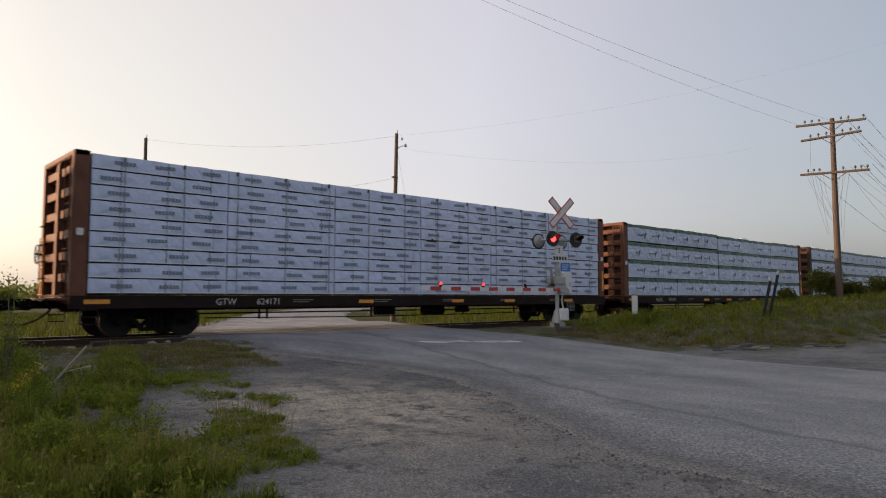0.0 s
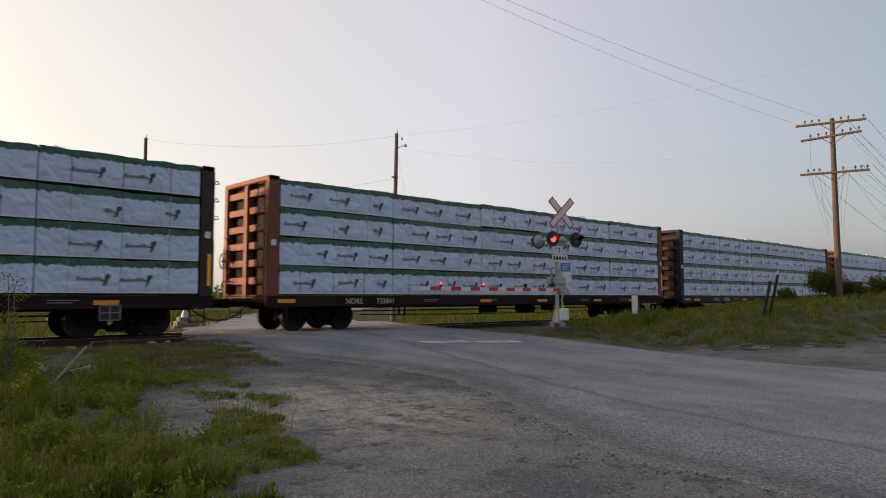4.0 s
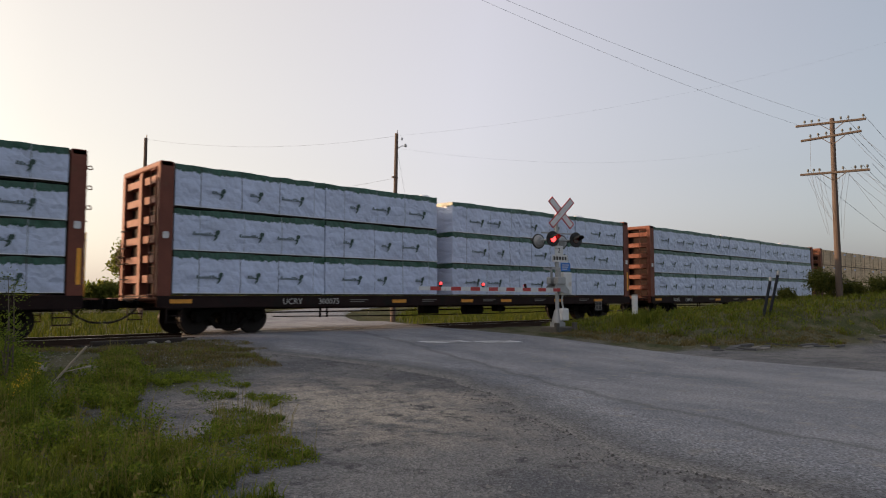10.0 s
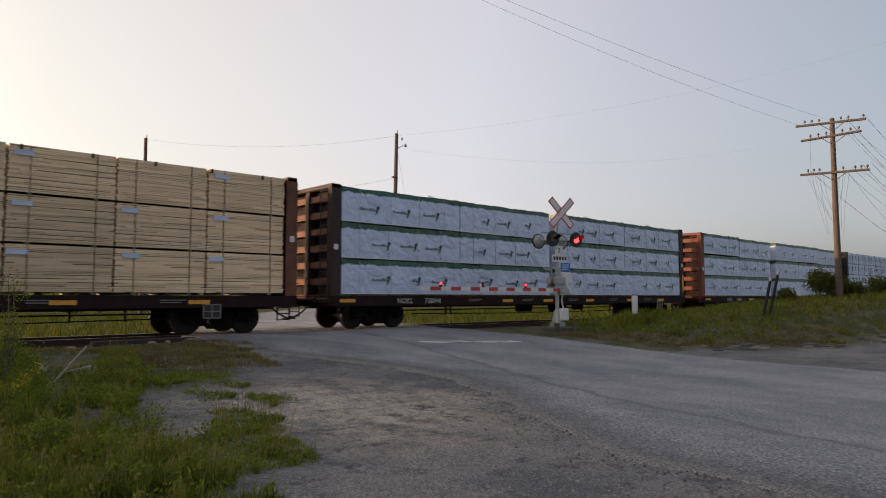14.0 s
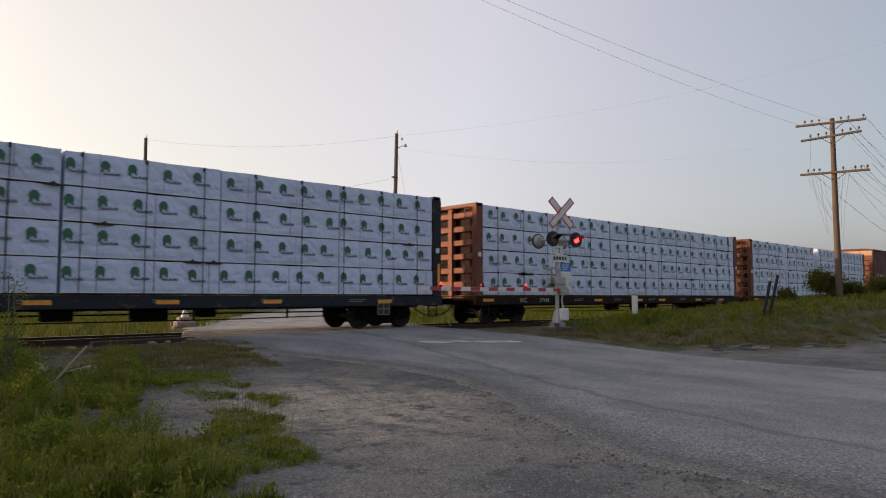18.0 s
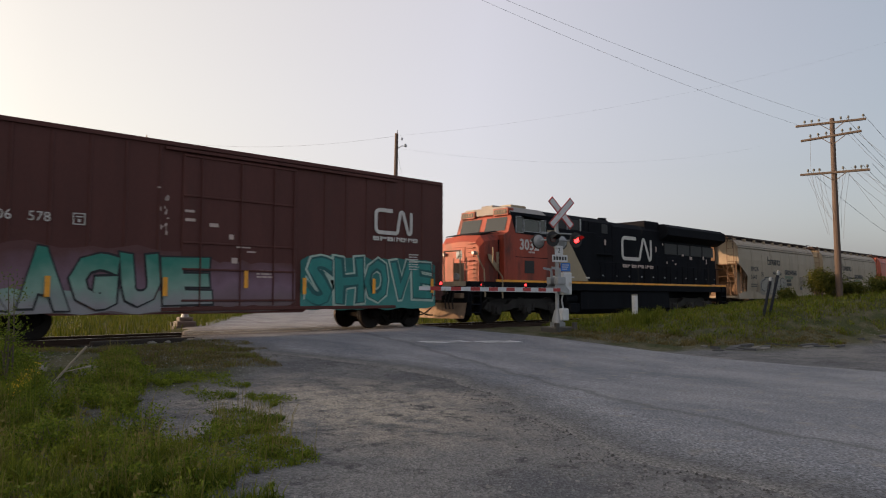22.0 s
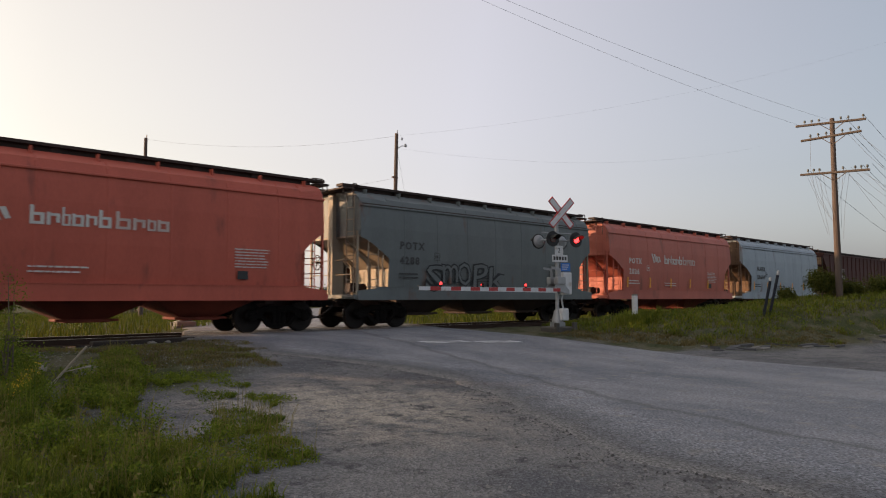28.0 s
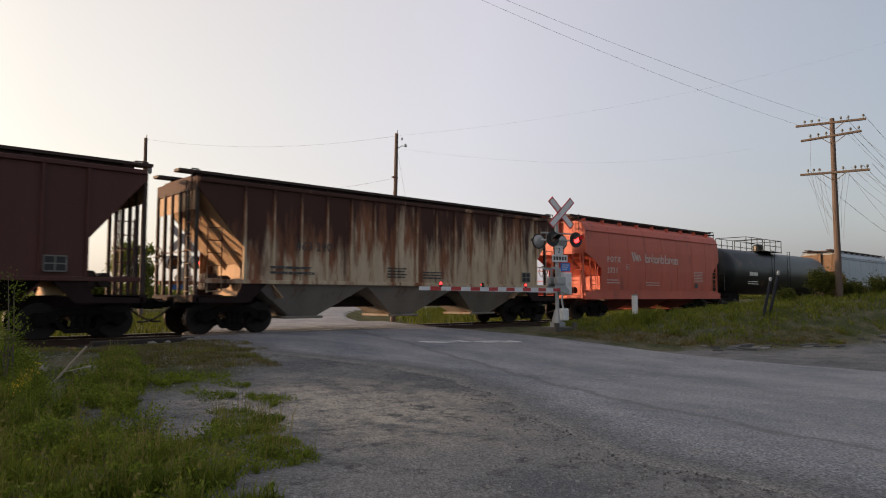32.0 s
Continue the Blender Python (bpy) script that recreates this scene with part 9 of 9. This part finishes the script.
leaf_mat_cover("verge_weeds", trodden(scatter([BAND], 3200, 57, 0.6, 1.05, 0.03)), 0.019, 0.24, 58, M_WEED, "broad-leaved weeds crowding the verge")
leaf_mat_cover("yellow_weeds", trodden(scatter([BAND, TALL], 2600, 59, 0.5, 1.15, 0.02)), 0.020, 0.30, 60, M_STRAW, "yellowing leaf tips among the weeds")
leaf_mat_cover("bank_weeds", scatter([BANK], 9000, 55, 1.2, 0.8, 0.1), 0.03, 0.14, 56, M_WEED, "leafy weeds on the bank")

# bushes round the telegraph pole and along the bank's crest
for k, (x, y, h, r) in enumerate(((28.25, -10.5, 1.25, 0.4), (28.6, -10.8, 0.9, 0.4), (29.5, -11.3, 0.45, 0.5), (30.4, -12.0, 0.5, 0.6), (31.4, -12.6, 0.5, 0.7), (27.2, -9.7, 0.35, 0.3), (32.8, -13.4, 0.5, 0.8))):
    bush(x, y, h, r, 20 + k, M_BUSH, "low dark-green bush on the grassy bank", leaf=0.04, per=85)
# the leafy shrub at the verge, close to the track's left
bush(1.98, -9.4, 1.75, 0.20, 40, M_WEED, "slender young shrub with sparse leaves at the verge", leaf=0.018, per=34, stems=7)
bush(1.75, -9.1, 0.75, 0.28, 41, M_WEED, "leafy weed shrub at the verge", leaf=0.026, per=34, stems=8)
bush(2.35, -8.1, 0.42, 0.4, 42, M_WEED, "leafy green weeds at the verge", leaf=0.026, per=40, stems=8)
# weeds among the verge grass
for k in range(44):
    rnd = random.Random(70 + k)
    x, y = rnd.uniform(1.3, 4.4), rnd.uniform(-14.4, -6.0)
    if not (inside(x, y, TALL) or inside(x, y, TUFT) or inside(x, y, BAND)):
        continue
    tall = rnd.uniform(0.12, 0.34)
    bush(x, y, tall, rnd.uniform(0.12, 0.26), 80 + k, M_WEED, "clump of broad-leaved green weeds", leaf=0.016, per=26, stems=7)
fl = thing("goldenrod", "weed stalk with yellow flower heads", "plant", (1.75, -11.6, height(1.75, -11.6)))
s = Shape()
for k in range(5):
    s.tube((0.02 * k, 0, 0), (0.05 * (k - 2), 0.03 * k, 0.42 + 0.04 * k), 0.005, 4)
part("stalk", s, M_WEED, fl, kind="stuff")
part("flower_head", raw_mesh(leaf_cloud([(0.05 * (k - 2), 0.03 * k, 0.44 + 0.04 * k, 0.035) for k in range(5)], 22, 0.010, 3), "flower_heads", M_FLOWER), None, fl, "yellow flower heads", kind="stuff")

# trees and shrubs of the far field
for k, (x, y, h, r) in enumerate(((20.9, 42.3, 6.0, 1.9), (17.8, 46.8, 2.1, 1.5), (19.2, 45.0, 2.6, 1.3), (12.0, 52.0, 1.6, 1.8), (24.5, 52.0, 2.8, 1.8), (29.0, 60.0, 2.6, 2.2))):
    tree(x, y, h, r, 200 + k)
far = Shape()
rnd = random.Random(9)
pts = []
for k in range(900):
    x = rnd.uniform(-200, 520)
    y = 230 + 60 * rnd.random() - 0.12 * x
    hh = rnd.uniform(2.0, 5.5)
    for j in range(3):
        pts.append((x + rnd.uniform(-3, 3), y + rnd.uniform(-3, 3), hh * (j + 0.4) / 3, 1.5))
tagged(new("far_woods", raw_mesh(leaf_cloud(pts, 16, 0.9, 5), "far_woods", M_TREE)), "low hazy line of distant woods", "trees", kind="stuff")


# ---- loose stones on the lot ----
def gravel(name, spots, smin, smax, seed, material, label):
    """Small angular stones lying on the ground, as one mesh."""
    rnd = np.random.RandomState(seed)
    n = len(spots)
    base = np.array([(x, y, height(x, y)) for x, y in spots])
    s = (smin + (smax - smin) * rnd.uniform(0, 1, n) ** 3)[:, None, None]
    unit = np.array([(1, 0, 0), (0, 1, 0), (-1, 0, 0), (0, -1, 0), (0, 0, 0.7), (0, 0, -0.4)])
    v = unit[None] * s * rnd.uniform(0.6, 1.4, (n, 6, 3)) + rnd.normal(0, 0.15, (n, 6, 3)) * s + base[:, None, :]
    f = [(0, 1, 4), (1, 2, 4), (2, 3, 4), (3, 0, 4)]
    me = bpy.data.meshes.new(name)
    me.from_pydata(v.reshape(-1, 3).tolist(), [], [tuple(6 * k + i for i in q) for k in range(n) for q in f])
    me.materials.append(material)
    me.update()
    return tagged(new(name, me), label, "gravel", kind="stuff")


M_PEBBLE = mat("mixed_grey_stones", (0.175, 0.17, 0.165), 0.9, 0, 0.25, 3, 30, bump=0, island=0.4)
rnd = random.Random(31)
near = [(rnd.uniform(1.5, 9.0), rnd.uniform(-18.5, -3.0)) for _ in range(16000)]
gravel("gravel_stones", [(x, y) for x, y in near if noise.noise((x * 0.9, y * 0.9, 21)) > -0.2 and x < road_edge(y) + 0.6 * noise.noise((y, 0, 3))], 0.004, 0.026, 32, M_PEBBLE, "loose grey stones strewn over the lot")
edge = [(road_edge(y) + rnd.gauss(0.35, 0.5), y) for y in [rnd.uniform(-18.5, -6.0) for _ in range(6500)]] + [(rnd.uniform(6.0, 17.0), rnd.uniform(-18.0, -8.0)) for _ in range(1500)] + [(x + rnd.gauss(0, 0.5), y + rnd.gauss(0, 0.3)) for x, y in [(16.0 + 0.8 * k * 0.1, -7.0 - 0.6 * k * 0.1) for k in range(100)] for _ in range(22)]
toe = [p[:2] for p in scatter([TOE, [(19.0, -11.2), (26.0, -13.0), (27.0, -15.0), (20.0, -12.6)]], 1300, 61, 0.8, 0.9, 0.4)]
gravel("toe_stones", toe, 0.006, 0.032, 62, M_PEBBLE, "grey stones scattered along the foot of the bank")
gravel("edge_crumbs", edge, 0.005, 0.024, 33, mat("dark_asphalt_crumbs", (0.085, 0.084, 0.085), 0.9, 0, 0.25, 3, 30, bump=0, island=0.5), "broken asphalt crumbs along the road edge")


# ---- broken asphalt along the foot of the bank ----
M_CHUNK = mat("broken_asphalt", (0.07, 0.07, 0.074), 0.95, 0, 0.35, 5, 50, bump=0.5)
M_DIRT = mat("bare_grey_dirt", (0.15, 0.142, 0.13), 0.95, 0, 0.35, 2.5, 40, bump=0.6)
rnd = random.Random(91)
for k in range(26):
    u = rnd.random()
    x, y = 18.0 + 8.2 * u + rnd.uniform(-0.3, 0.3), -10.75 - 3.3 * u + rnd.uniform(-0.55, 0.25)
    a, b = rnd.uniform(0.10, 0.42), rnd.uniform(0.06, 0.16)
    pts = [((a + rnd.uniform(-0.3, 0.1) * a) * math.cos(i * math.tau / 9), (b + rnd.uniform(-0.3, 0.1) * b) * math.sin(i * math.tau / 9)) for i in range(9)]
    ob = part("asphalt_chunk", Shape().prism(pts, -0.05, rnd.uniform(0.02, 0.06), "z"), rnd.choice((M_CHUNK, M_CHUNK, M_DIRT)), None, at=pose(x, y, height(x, y), rnd.uniform(-7, 7), rnd.uniform(-7, 7), -25 + rnd.uniform(-25, 25)))
    tagged(ob, "broken grey asphalt slab at the foot of the bank", "rubble", "broken asphalt slabs")


# ---- what moves ----
def run(t):
    """How far the train has rolled at t seconds; it slows a little."""
    return 16.799 * t - 0.0111 * (t - 16) ** 2 / 2


def motions():
    for car, mid in CARS:
        walk(car, [(t, pose(mid - run(t), 0, 0)) for t in range(0, 33, 4)])
    # the lights of a pair take turns: the right one comes on at 13.006 s and every 0.988 s before and after
    for lamp, lit_at, shown, withdrawn in FLASHERS:
        on = lit_at == "left"
        rows = [(0.0, pose(*(shown if on else withdrawn)))]
        n = 0
        while 13.006 - 13 * 0.988 + n * 0.494 < 32.0:
            t = 13.006 - 13 * 0.988 + n * 0.494
            k = math.ceil(t * FPS)
            rows.append(((k - 1) / FPS, pose(*(shown if on else withdrawn))))
            on = not on
            rows.append((k / FPS, pose(*(shown if on else withdrawn))))
            n += 1
        if rows[-1][0] < 31.99:
            rows.append((32.0, pose(*(shown if on else withdrawn))))
        walk(lamp, rows)


motions()
